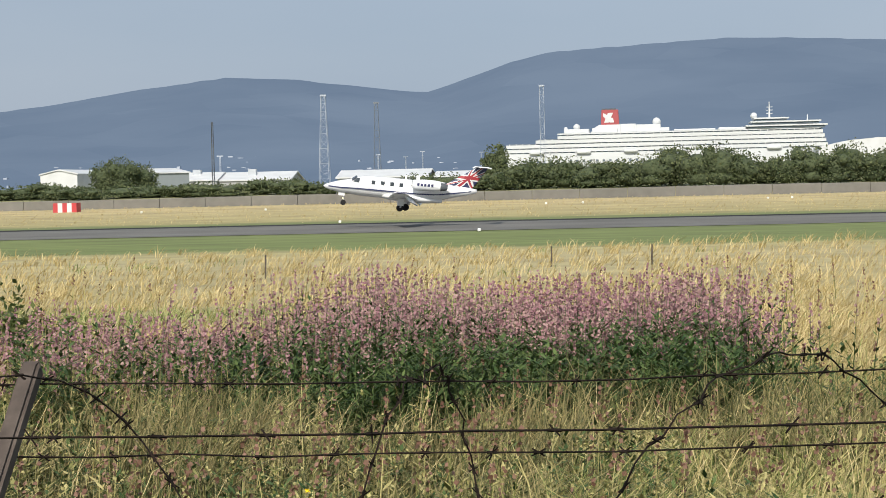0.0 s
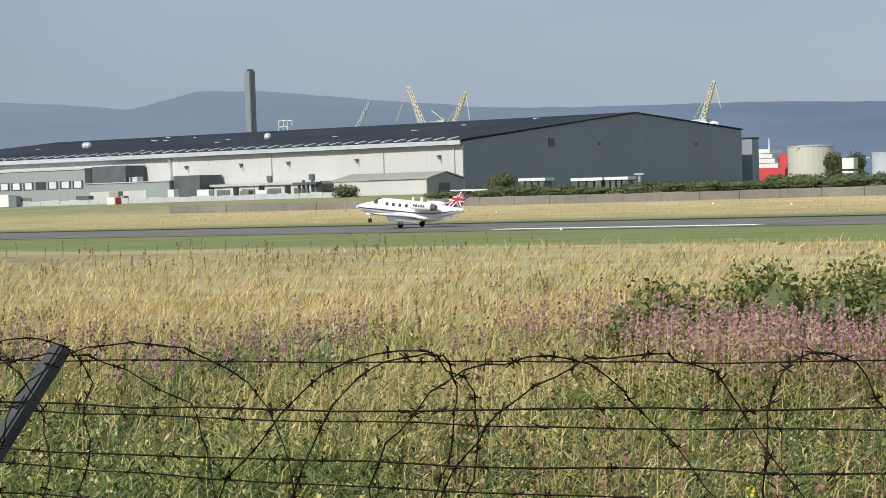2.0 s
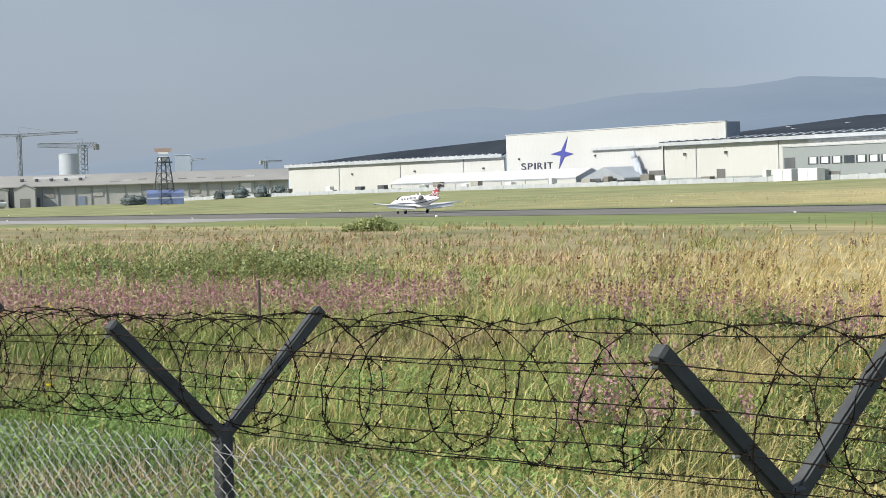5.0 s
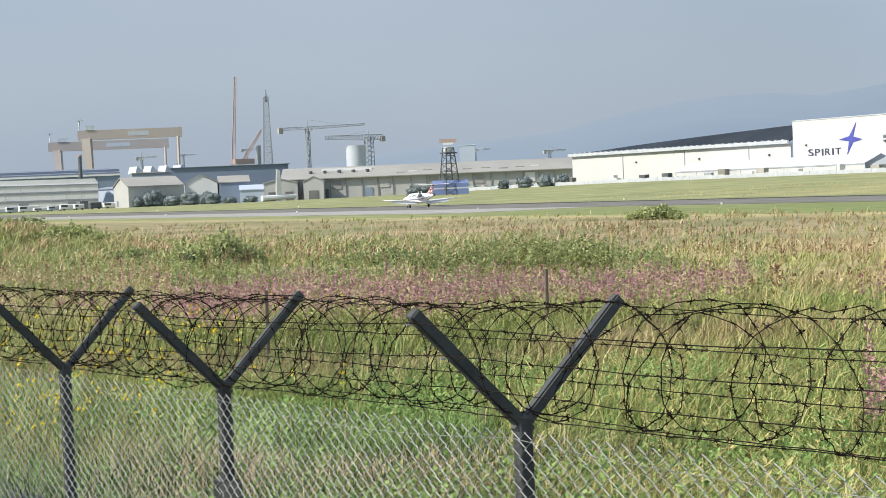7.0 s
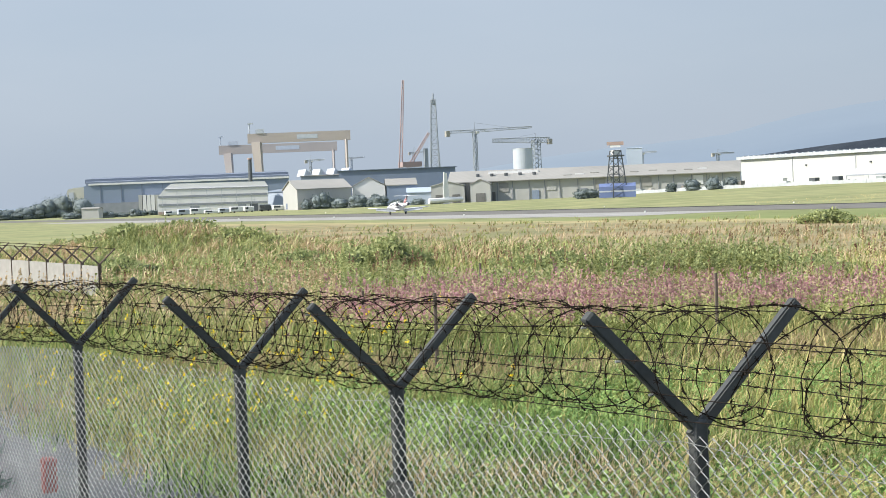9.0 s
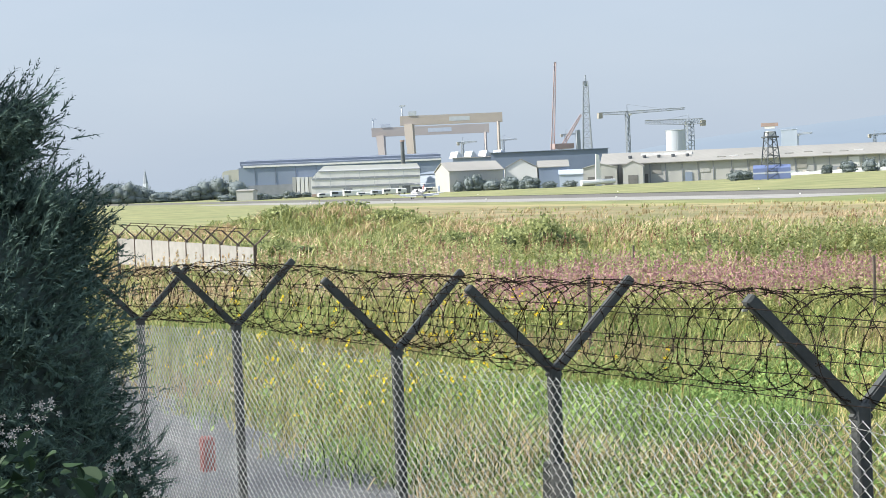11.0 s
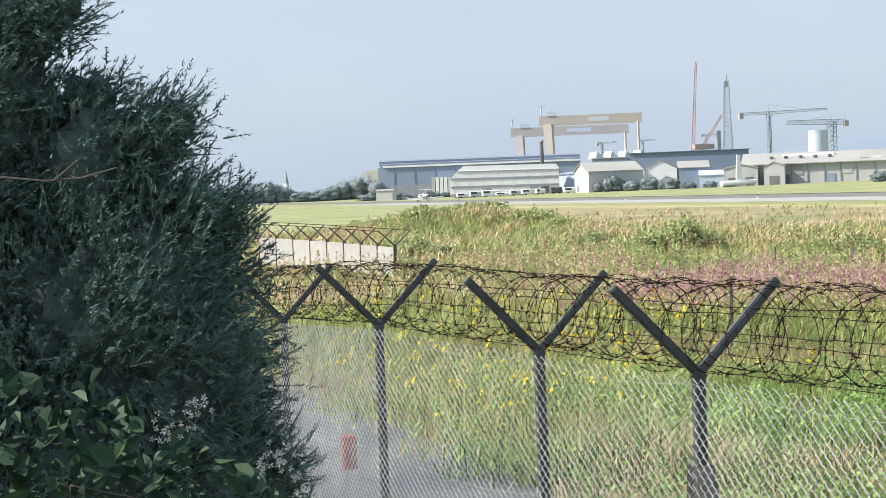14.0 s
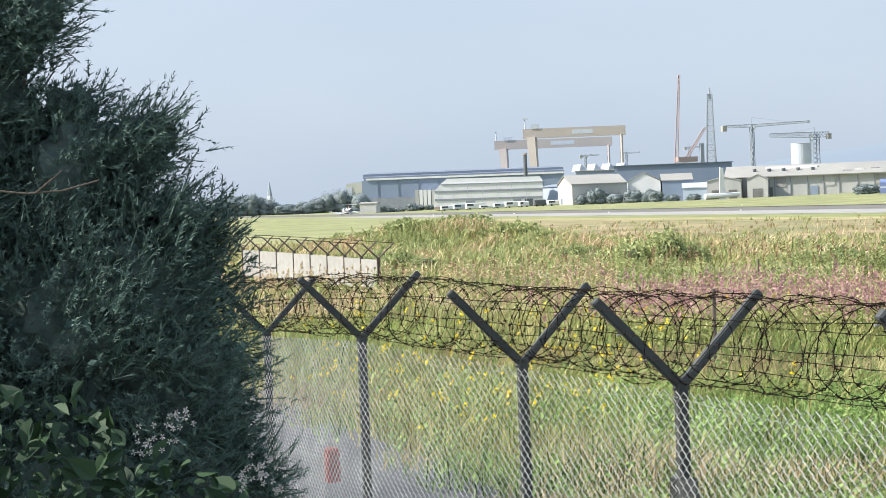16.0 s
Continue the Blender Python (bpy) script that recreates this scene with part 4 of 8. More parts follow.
def chain_link():
    """Galvanised mesh: bent wires hooked into one another, one joined net for each bay."""
    for a, b in zip(ORDER[2:], ORDER[3:]):
        A, B = TIPS[a][2], TIPS[b][2]
        n = int((B - A).length / 0.052)
        v, f = [], []
        z_hi, z_lo = -0.03, -1.75
        rows = int((z_hi - z_lo) / 0.035)
        dirx = (B - A).normalized()
        nor = Vector((-dirx.y, dirx.x, 0))
        for i in range(n):
            for j in range(rows + 1):
                s = 1 if (i + j) % 2 else -1
                t = (i + 0.5 + 0.5 * s) / n
                p = A.lerp(B, min(1, t)) + Vector((0, 0, z_hi + (z_lo - z_hi) * j / rows)) + nor * (0.052 + 0.004 * s)
                bidx = len(v)
                r = 0.0032
                v += [p + dirx * r, p + nor * r, p - dirx * r, p - nor * r]
                if j:
                    for k in range(4):
                        f.append((bidx - 4 + k, bidx - 4 + (k + 1) % 4, bidx + (k + 1) % 4, bidx + k))
        t = thing("chain_link_panel", "galvanised chain-link mesh stretched between the posts", "fence mesh", "chain-link bays")
        raw("net", v, f, "mesh", t)
        for drop, sag in ((0.06, 0.05), (0.95, 0.09), (1.66, 0.04)):
            bm = bmesh.new()
            at = [A.lerp(B, k / 10) + nor * 0.06 - Vector((0, 0, drop + sag * 4 * k / 10 * (1 - k / 10))) for k in range(11)]
            for p, q in zip(at, at[1:]):
                tube(bm, p, q, 0.0013, None, 4)
            part("line_wire", bm, "mesh", t)


chain_link()


# ---- beyond the factory: harbour, cranes, sheds ----
def mesh_fast(name, verts, tris, mat, parent=None):
    """A triangle mesh from arrays."""
    me = bpy.data.meshes.new(name)
    verts, tris = np.asarray(verts, np.float32), np.asarray(tris, np.int32)
    me.vertices.add(len(verts))
    me.vertices.foreach_set("co", verts.ravel())
    me.loops.add(tris.size)
    me.loops.foreach_set("vertex_index", tris.ravel())
    me.polygons.add(len(tris))
    me.polygons.foreach_set("loop_start", np.arange(0, tris.size, 3, dtype=np.int32))
    for mt in (mat if isinstance(mat, (list, tuple)) else [mat]):
        me.materials.append(M[mt])
    me.update(calc_edges=True)
    ob = new(name, me)
    if parent is not None:
        ob.parent = parent
    return ob


RNG = np.random.default_rng(11)


def leaf_cloud(n, lobes, size, shell=0.55, flat=0.0):
    """Leaf diamonds spread through the outer part of some ellipsoid lobes: (cx, cy, cz, rx, ry, rz)."""
    lob = np.array(lobes, float)
    vol = (lob[:, 3] * lob[:, 4] * lob[:, 5]) ** 0.67
    pick = RNG.choice(len(lob), n, p=vol / vol.sum())
    d = RNG.normal(size=(n, 3))
    d /= np.linalg.norm(d, axis=1, keepdims=True)
    r = (shell + (1 - shell) * RNG.random(n)) ** 0.6
    bump = 1 + 0.16 * np.sin(d[:, 0] * 7 + pick) * np.sin(d[:, 1] * 6 + pick * 2.1) + 0.12 * np.sin(d[:, 2] * 9 + pick)
    c = lob[pick, :3] + d * (r * bump)[:, None] * lob[pick, 3:]
    a = RNG.normal(size=(n, 3)) + d * 0.4
    a /= np.linalg.norm(a, axis=1, keepdims=True)
    b = np.cross(a, RNG.normal(size=(n, 3)))
    b /= np.linalg.norm(b, axis=1, keepdims=True)
    s = size * (0.6 + 0.8 * RNG.random(n))[:, None]
    v = np.stack([c - a * s, c + b * s * 0.5, c + a * s, c - b * s * 0.5], 1).reshape(-1, 3)
    k = np.arange(n)[:, None] * 4
    t = np.concatenate([k + np.array([[0, 1, 2]]), k + np.array([[0, 2, 3]])])
    return v, t


def bush(name, label, cat, lobes, n, size, mat, group="", trunk=None, shell=0.55):
    t = thing(name, label, cat, group)
    v, f = leaf_cloud(n, lobes, size, shell)
    mesh_fast("crown", v, f, mat, t)
    bm = bmesh.new()
    x, y, z, rx, ry, rz = lobes[0]
    g = gzf(x, y)
    r = trunk or 0.06 * rx
    tube(bm, (x, y, g - 0.1), (x + 0.1 * rx, y, z), r, r * 0.5, 6)
    for k in range(5):
        a = 1.3 * k
        tube(bm, (x + 0.05 * rx, y, g + (z - g) * (0.4 + 0.1 * k)), (x + rx * 0.6 * math.cos(a), y + ry * 0.6 * math.sin(a), z + rz * 0.4), r * 0.5, r * 0.15, 5)
    part("trunk", bm, "bark", t)
    return t


def shed(name, label, A, B, depth, ze, zr, wall, roof, cat="shed", zb=None, ridge="along", doors=0, strips=0):
    """A building whose front runs from A to B; ridge along the front, or across it (gable to the front)."""
    A, B = Vector((*A, 0)), Vector((*B, 0))
    e = (B - A).normalized()
    n = Vector((-e.y, e.x, 0))
    if n.dot(A) < 0:
        n = -n
    L = (B - A).length
    zb = min(gzf(A.x, A.y), gzf(B.x, B.y)) - 0.5 if zb is None else zb
    t = thing(name, label, cat)

    def P(u, w, z):
        return A + e * u + n * w + Vector((0, 0, z))
    bm = bmesh.new()
    if ridge == "along":
        loft(bm, [[P(u, 0, zb), P(u, depth, zb), P(u, depth, ze), P(u, depth / 2, zr - 0.05), P(u, 0, ze)] for u in (0, L)])
    else:
        loft(bm, [[P(0, w, zb), P(L, w, zb), P(L, w, ze), P(L / 2, w, zr - 0.05), P(0, w, ze)] for w in (0, depth)])
    bmesh.ops.recalc_face_normals(bm, faces=bm.faces)
    part("wall_shell", bm, wall, t)
    bm = bmesh.new()
    o = 0.012 * L + 0.2
    if ridge == "along":
        loft(bm, [[P(u, -o, ze), P(u, depth / 2, zr), P(u, depth + o, ze), P(u, depth + o, ze + 0.3), P(u, depth / 2, zr + 0.3), P(u, -o, ze + 0.3)] for u in (-o, L + o)])
    else:
        loft(bm, [[P(-o, w, ze), P(L / 2, w, zr), P(L + o, w, ze), P(L + o, w, ze + 0.3), P(L / 2, w, zr + 0.3), P(-o, w, ze + 0.3)] for w in (-o, depth + o)])
    bmesh.ops.recalc_face_normals(bm, faces=bm.faces)
    part("roof", bm, roof, t)
    for k in range(doors):
        u = L * (k + 0.5) / doors
        bm = bmesh.new()
        loft(bm, [[P(u - L * 0.12 / doors * 2, w, zb), P(u + L * 0.12 / doors * 2, w, zb), P(u + L * 0.12 / doors * 2, w, zb + (ze - zb) * 0.55), P(u - L * 0.12 / doors * 2, w, zb + (ze - zb) * 0.55)] for w in (-0.15, 0.1)])
        part("door", bm, "door_dark", t)
    for k in range(strips):
        z = zb + (ze - zb) * (k + 1) / (strips + 1)
        bm = bmesh.new()
        loft(bm, [[P(0, w, z - 0.35), P(L, w, z - 0.35), P(L, w, z + 0.35), P(0, w, z + 0.35)] for w in (-0.2, 0.1)])
        part("cladding_band", bm, "hazed_steel", t)
    return t


def lattice(bm, p, q, w0, w1, n, r):
    """A square lattice mast from p to q."""
    p, q = Vector(p), Vector(q)
    d = q - p
    m = d.to_track_quat("Z", "Y").to_matrix()
    cs = ((-1, -1), (1, -1), (1, 1), (-1, 1))

    def c(t, k):
        w = w0 + (w1 - w0) * t
        return p + d * t + m @ Vector((cs[k % 4][0] * w / 2, cs[k % 4][1] * w / 2, 0))
    for k in range(4):
        tube(bm, c(0, k), c(1, k), r, r, 4)
        for j in range(n):
            a, b = j / n, (j + 1) / n
            tube(bm, c(a, k), c(b, k + 1), r * 0.6, r * 0.6, 3)
            tube(bm, c(b, k), c(b, k + 1), r * 0.6, r * 0.6, 3)


def gantry_crane(name, A, B, ztop, zbeam, lead, mat="gantry"):
    """A shipyard gantry: box girder, one wide tapered leg, one slim leg. A is the wide leg's end of the girder."""
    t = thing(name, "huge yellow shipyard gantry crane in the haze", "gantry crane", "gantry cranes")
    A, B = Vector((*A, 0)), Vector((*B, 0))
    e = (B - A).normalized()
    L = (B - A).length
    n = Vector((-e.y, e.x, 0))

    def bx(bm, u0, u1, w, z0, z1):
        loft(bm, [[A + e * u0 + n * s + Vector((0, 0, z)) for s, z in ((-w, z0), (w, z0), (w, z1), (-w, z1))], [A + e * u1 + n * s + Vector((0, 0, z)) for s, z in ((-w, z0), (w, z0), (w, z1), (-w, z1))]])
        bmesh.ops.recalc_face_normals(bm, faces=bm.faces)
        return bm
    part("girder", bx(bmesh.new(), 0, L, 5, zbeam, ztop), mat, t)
    part("girder_emblem", bx(bmesh.new(), L * 0.48, L * 0.68, 5.2, zbeam + (ztop - zbeam) * 0.3, ztop - (ztop - zbeam) * 0.25), "hazed_steel", t, "pale grey emblem")
    for s in (-1, 1):
        bm = bmesh.new()
        q = [A + e * lead + n * s * 6 + Vector((0, 0, zbeam + 1)), A + e * (lead + 5) + n * s * 14 + Vector((0, 0, 1))]
        tube(bm, q[0], q[1], 8.5, 5.0, 4)
        part("wide_leg", bm, mat, t)
        bm = bmesh.new()
        tube(bm, B - e * 6 + n * s * 5 + Vector((0, 0, zbeam + 1)), B - e * 6 + n * s * 15 + Vector((0, 0, 1)), 2.0, 2.0, 4)
        part("slim_leg", bm, mat, t)
    part("leg_foot", bx(bmesh.new(), lead - 4, lead + 12, 15, 0.5, 4), "hazed_steel", t)
    part("trolley", bx(bmesh.new(), L * 0.08, L * 0.16, 6, ztop, ztop + 6), "hazed_steel", t)
    bm = bmesh.new()
    tube(bm, A + e * 3 + Vector((0, 0, ztop)), A + e * 3 + Vector((0, 0, ztop + 14)), 1.0, 1.0, 5)
    bx(bm, 0, 8, 2, ztop + 13, ztop + 15)
    part("jib_post", bm, "hazed_steel", t)
    return t


def tower_crane(label, base, h, jl, jr, rz, mat, w=2.2, group="tower cranes"):
    t = thing("tower_crane", label, "tower crane", group)
    b = Vector((*base, gzf(*base)))
    d = Vector((math.cos(rz), math.sin(rz), 0))
    bm = bmesh.new()
    lattice(bm, b, b + Vector((0, 0, h)), w, w, 12, 0.3)
    part("mast", bm, mat, t)
    bm = bmesh.new()
    top = b + Vector((0, 0, h))
    lattice(bm, top, top + d * jr + Vector((0, 0, jr * 0.03)), w * 0.8, w * 0.5, 14, 0.26)
    part("jib", bm, mat, t)
    bm = bmesh.new()
    lattice(bm, top, top - d * jl, w * 0.8, w * 0.7, 5, 0.26)
    part("counter_jib", bm, mat, t)
    q = top - d * jl
    part("counterweight", boxes((q.x - 1.6, q.x + 1.6, q.y - 1.6, q.y + 1.6, q.z - 3.5, q.z + 0.6)), "concrete", t)
    bm = bmesh.new()
    tube(bm, top, top + Vector((0, 0, h * 0.12)), 0.4, 0.2, 4)
    tube(bm, top + Vector((0, 0, h * 0.12)), top + d * jr * 0.7 + Vector((0, 0, 1)), 0.12, 0.12, 3)
    part("apex", bm, mat, t)
    c = top + d * 2 - Vector((0, 0, 2.2))
    part("cab", boxes((c.x - 1, c.x + 1, c.y - 1, c.y + 1, c.z, c.z + 2)), "white", t)


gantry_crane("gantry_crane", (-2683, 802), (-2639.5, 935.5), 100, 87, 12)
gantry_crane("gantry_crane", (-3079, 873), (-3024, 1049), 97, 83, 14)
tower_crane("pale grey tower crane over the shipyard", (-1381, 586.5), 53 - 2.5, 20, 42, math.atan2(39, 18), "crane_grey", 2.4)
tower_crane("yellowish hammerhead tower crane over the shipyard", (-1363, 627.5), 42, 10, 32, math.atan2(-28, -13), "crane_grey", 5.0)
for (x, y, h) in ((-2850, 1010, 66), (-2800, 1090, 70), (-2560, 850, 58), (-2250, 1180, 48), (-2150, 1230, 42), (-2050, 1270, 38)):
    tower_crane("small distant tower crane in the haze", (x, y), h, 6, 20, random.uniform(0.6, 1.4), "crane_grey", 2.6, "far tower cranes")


def mobile_cranes():
    t = thing("crawler_crane", "tall red lattice-boom crawler crane", "crane")
    bm = bmesh.new()
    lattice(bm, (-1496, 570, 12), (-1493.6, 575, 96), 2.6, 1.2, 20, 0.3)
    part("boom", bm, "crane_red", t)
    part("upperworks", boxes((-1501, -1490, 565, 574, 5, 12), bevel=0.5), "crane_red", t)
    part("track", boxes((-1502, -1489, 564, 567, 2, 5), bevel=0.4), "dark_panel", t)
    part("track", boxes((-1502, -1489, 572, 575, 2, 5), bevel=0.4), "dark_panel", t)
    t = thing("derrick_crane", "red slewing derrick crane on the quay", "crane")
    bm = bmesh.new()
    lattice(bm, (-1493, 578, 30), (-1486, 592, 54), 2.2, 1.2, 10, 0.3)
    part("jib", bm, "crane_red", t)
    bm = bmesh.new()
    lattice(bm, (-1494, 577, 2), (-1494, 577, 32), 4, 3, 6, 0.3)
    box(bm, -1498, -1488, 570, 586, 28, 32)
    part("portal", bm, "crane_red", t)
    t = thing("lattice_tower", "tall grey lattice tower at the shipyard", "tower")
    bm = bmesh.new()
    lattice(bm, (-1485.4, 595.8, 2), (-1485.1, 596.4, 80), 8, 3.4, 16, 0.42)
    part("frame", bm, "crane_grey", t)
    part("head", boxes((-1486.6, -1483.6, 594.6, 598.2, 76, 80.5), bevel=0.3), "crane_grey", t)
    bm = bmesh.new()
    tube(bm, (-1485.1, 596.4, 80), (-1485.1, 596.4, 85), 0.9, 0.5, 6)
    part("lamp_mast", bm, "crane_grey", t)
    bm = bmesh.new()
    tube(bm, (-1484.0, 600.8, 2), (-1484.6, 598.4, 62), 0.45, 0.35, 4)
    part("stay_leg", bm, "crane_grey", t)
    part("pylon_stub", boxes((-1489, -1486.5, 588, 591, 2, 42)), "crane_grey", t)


mobile_cranes()

def ship_hall():
    """Long dock hall: tall wall, pale eave gutter, set-back roof, brick gable block with a curved shoulder, low white stores along its foot."""
    t = thing("ship_hall", "long blue-grey shipyard hall with a white eave stripe", "shipyard hall")
    A, B = Vector((-1271.7, 271.8, 0)), Vector((-1237.0, 396.0, 0))
    e = (B - A).normalized()
    n = Vector((-e.y, e.x, 0))
    L = (B - A).length

    def bar(u0, u1, w0, w1, z0, z1, z2=None):
        bm = bmesh.new()
        loft(bm, [[A + e * u + n * w + Vector((0, 0, z)) for w, z in ((w0, z0), (w1, z0), (w1, z2 or z1), (w0, z1))] for u in (u0, u1)])
        bmesh.ops.recalc_face_normals(bm, faces=bm.faces)
        return bm
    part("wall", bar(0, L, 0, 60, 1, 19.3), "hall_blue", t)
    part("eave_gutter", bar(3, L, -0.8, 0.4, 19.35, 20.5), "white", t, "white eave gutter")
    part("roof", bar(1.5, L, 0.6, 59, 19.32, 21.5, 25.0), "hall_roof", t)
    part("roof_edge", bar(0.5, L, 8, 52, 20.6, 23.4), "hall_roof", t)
    bm = bmesh.new()
    prof = [(-10.5, 1), (-10.5, 16.5), (-9.4, 17.6), (-6.5, 18.2), (-3.2, 18.4), (-0.1, 18.6), (-0.1, 1)]
    loft(bm, [[A + e * u + n * w + Vector((0, 0, z)) for u, z in prof] for w in (1, 40)])
    bmesh.ops.recalc_face_normals(bm, faces=bm.faces)
    part("gable_block", bm, "tank", t, "pale brick gable block")
    part("gable_window", bar(-9.5, -6.5, 0.7, 0.98, 10, 15.5), "hazed_steel", t)
    for k in range(12):
        u = 34 + k * 2.6
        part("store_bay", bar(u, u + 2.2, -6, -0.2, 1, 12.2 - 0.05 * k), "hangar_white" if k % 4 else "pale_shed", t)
    part("foot_wall", bar(6, 34, -2, -0.1, 1, 8.0), "band_grey", t)
    for k in range(9):
        u = 10 + k * 13
        part("wall_rib", bar(u, u + 0.5, -0.3, -0.05, 8.1, 19.2), "hall_roof", t)


ship_hall()


def striped_hangar():
    """White hangar with grey window bands and a clipped shoulder at its near end."""
    t = thing("striped_hangar", "white hangar with grey window bands", "hangar")
    A, B = Vector((-863.7, 216.5, 0)), Vector((-851.0, 262.5, 0))
    e = (B - A).normalized()
    n = Vector((-e.y, e.x, 0))
    L = (B - A).length

    def slab(pts, w0, w1):
        bm = bmesh.new()
        loft(bm, [[A + e * u + n * w + Vector((0, 0, z)) for u, z in pts] for w in (w0, w1)])
        bmesh.ops.recalc_face_normals(bm, faces=bm.faces)
        return bm
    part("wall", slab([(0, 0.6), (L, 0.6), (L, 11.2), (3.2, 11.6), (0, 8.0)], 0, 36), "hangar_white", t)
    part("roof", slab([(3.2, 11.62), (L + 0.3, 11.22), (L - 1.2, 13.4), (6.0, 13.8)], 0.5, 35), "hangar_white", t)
    part("gutter_line", slab([(3.2, 11.2), (L, 10.8), (L, 11.15), (3.2, 11.55)], -0.3, -0.02), "band_grey", t)
    for z0, z1 in ((7.7, 8.6), (4.2, 5.1)):
        part("window_band", slab([(0.4, z0), (L - 0.3, z0 - 0.3), (L - 0.3, z1 - 0.3), (0.4, z1)], -0.2, -0.02), "band_grey", t, "grey window band")
    for k in range(7):
        u = 2 + k * 6.4
        part("downpipe", slab([(u, 0.8), (u + 0.18, 0.8), (u + 0.18, 10.7), (u, 10.7)], -0.27, -0.22), "gutter", t)
    for u0, u1, m in ((L - 8, L - 4.5, "dark_panel"), (L - 13, L - 9.5, "band_grey"), (14, 18, "band_grey")):
        part("door", slab([(u0, 0.62), (u1, 0.62), (u1, 3.8), (u0, 3.8)], -0.25, -0.03), m, t)
    part("red_skirt", slab([(0.2, 0.65), (9, 0.65), (9, 1.7), (0.2, 1.7)], -0.2, -0.03), "brick_red", t, "faded red brick skirting")


striped_hangar()
shed("low_annex_shed", "low pale annex beside the trees", (-905, 192), (-902, 199), 10, 4.2, 4.8, "pale_shed", "hangar_roof")
shed("gabled_hangar", "pale gabled hangar with a weathered grey roof", (-752.5, 244), (-749.9, 265.2), 30, 8.4, 12.0, "pale_shed", "hangar_roof", "hangar", ridge="along")
shed("quay_store", "low slate-grey store behind the hangars", (-889.4, 273.4), (-875.2, 284.9), 20, 8.6, 9.6, "blue_shed", "slate_roof", "shed")
shed("dark_shed", "long dark blue shed on the quay", (-1134, 394), (-1109.6, 458), 40, 21.0, 21.2, "dark_blue", "dark_blue", "shed")
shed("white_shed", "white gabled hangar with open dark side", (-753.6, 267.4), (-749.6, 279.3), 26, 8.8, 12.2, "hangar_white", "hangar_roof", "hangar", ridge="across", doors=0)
shed("grey_hangar_side", "grey-blue hangar flank with pale roof", (-749.3, 279.8), (-745.6, 291), 16, 8.6, 11.2, "hall_blue", "hangar_roof", "hangar")
long_store = shed("long_store", "very long pale store with weathered grey roof", (-741, 304), (-690.5, 404.8), 30, 8.6, 13.0, "pale_shed", "hangar_roof", "warehouse")
def store_fittings():
    """Openings, downpipes and patched sheets along the long store's front."""
    A, B = Vector((-741, 304, 0)), Vector((-690.5, 404.8, 0))
    e = (B - A).normalized()
    n = Vector((-e.y, e.x, 0))
    if n.dot(A) < 0:
        n = -n
    L = (B - A).length
    t = long_store

    def slab(u0, u1, w0, w1, z0, z1):
        bm = bmesh.new()
        loft(bm, [[A + e * u + n * w + Vector((0, 0, z)) for w, z in ((w0, z0), (w1, z0), (w1, z1), (w0, z1))] for u in (u0, u1)])
        bmesh.ops.recalc_face_normals(bm, faces=bm.faces)
        return bm
    rng = random.Random(8)
    for k in range(17):
        u = 6 + k * 6.2 + rng.uniform(-1, 1)
        part("downpipe", slab(u, u + 0.3, -0.35, -0.05, 1, 8.4), "band_grey", t)
        if k % 3 == 1:
            part("door", slab(u + 1.2, u + 4.0, -0.3, -0.05, 1, 4.6), rng.choice(("door_dark", "band_grey", "hall_blue")), t)
        elif k % 3 == 2:
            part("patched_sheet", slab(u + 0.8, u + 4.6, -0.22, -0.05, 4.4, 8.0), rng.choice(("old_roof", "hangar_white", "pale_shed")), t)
    for k in range(5):
        u = 10 + k * 5.6
        bm = bmesh.new()
        c = A + e * u + n * 6 + Vector((0, 0, 10.4))
        tube(bm, c, c + Vector((0, 0, 1.5)), 0.7, 0.8, 8)
        part("roof_vent", bm, "dark_panel", t)
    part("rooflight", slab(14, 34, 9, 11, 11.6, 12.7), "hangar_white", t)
    for k in range(9):
        u = 42 + k * 7 + rng.uniform(-2, 2)
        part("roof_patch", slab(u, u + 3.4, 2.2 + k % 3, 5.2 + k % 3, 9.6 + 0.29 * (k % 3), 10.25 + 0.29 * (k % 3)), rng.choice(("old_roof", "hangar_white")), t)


store_fittings()
shed("store_annex", "pale annex with a dark gable window", (-733, 292), (-728, 304), 12, 7.5, 9.2, "pale_shed", "pale_shed", ridge="across", doors=2)
shed("store_annex", "small grey gabled workshop", (-727, 306), (-723.5, 313), 10, 7.6, 9.6, "pale_shed", "old_roof", ridge="across", doors=1)
shed("small_hut", "small blue-grey hut by the airfield edge", (-737.7, 283.9), (-733.8, 293.9), 10, 5.4, 7.2, "blue_shed", "blue_shed", doors=0)
shed("zigzag_shed", "pale sawtooth-roofed shed far behind", (-1158, 378), (-1143, 414), 30, 19, 20, "slate_roof", "old_roof")
for k in range(4):
    tt = thing("sawtooth_roof", "white sawtooth roof bay", "roof", "sawtooth bays")
    bm = bmesh.new()
    prism(bm, [(380 + k * 8, 18.9), (386 + k * 8, 18.9), (381.5 + k * 8, 23.2)], "x", -1172 + 3.33 * k, -1157.5 + 3.33 * k)
    part("bay", bm, "hazed_steel", tt)
shed("far_office", "tall blue-grey office block in the haze", (-1778.6, 915.6), (-1771.5, 929.2), 20, 43.5, 44, "blue_shed", "blue_shed", "office block", zb=2)


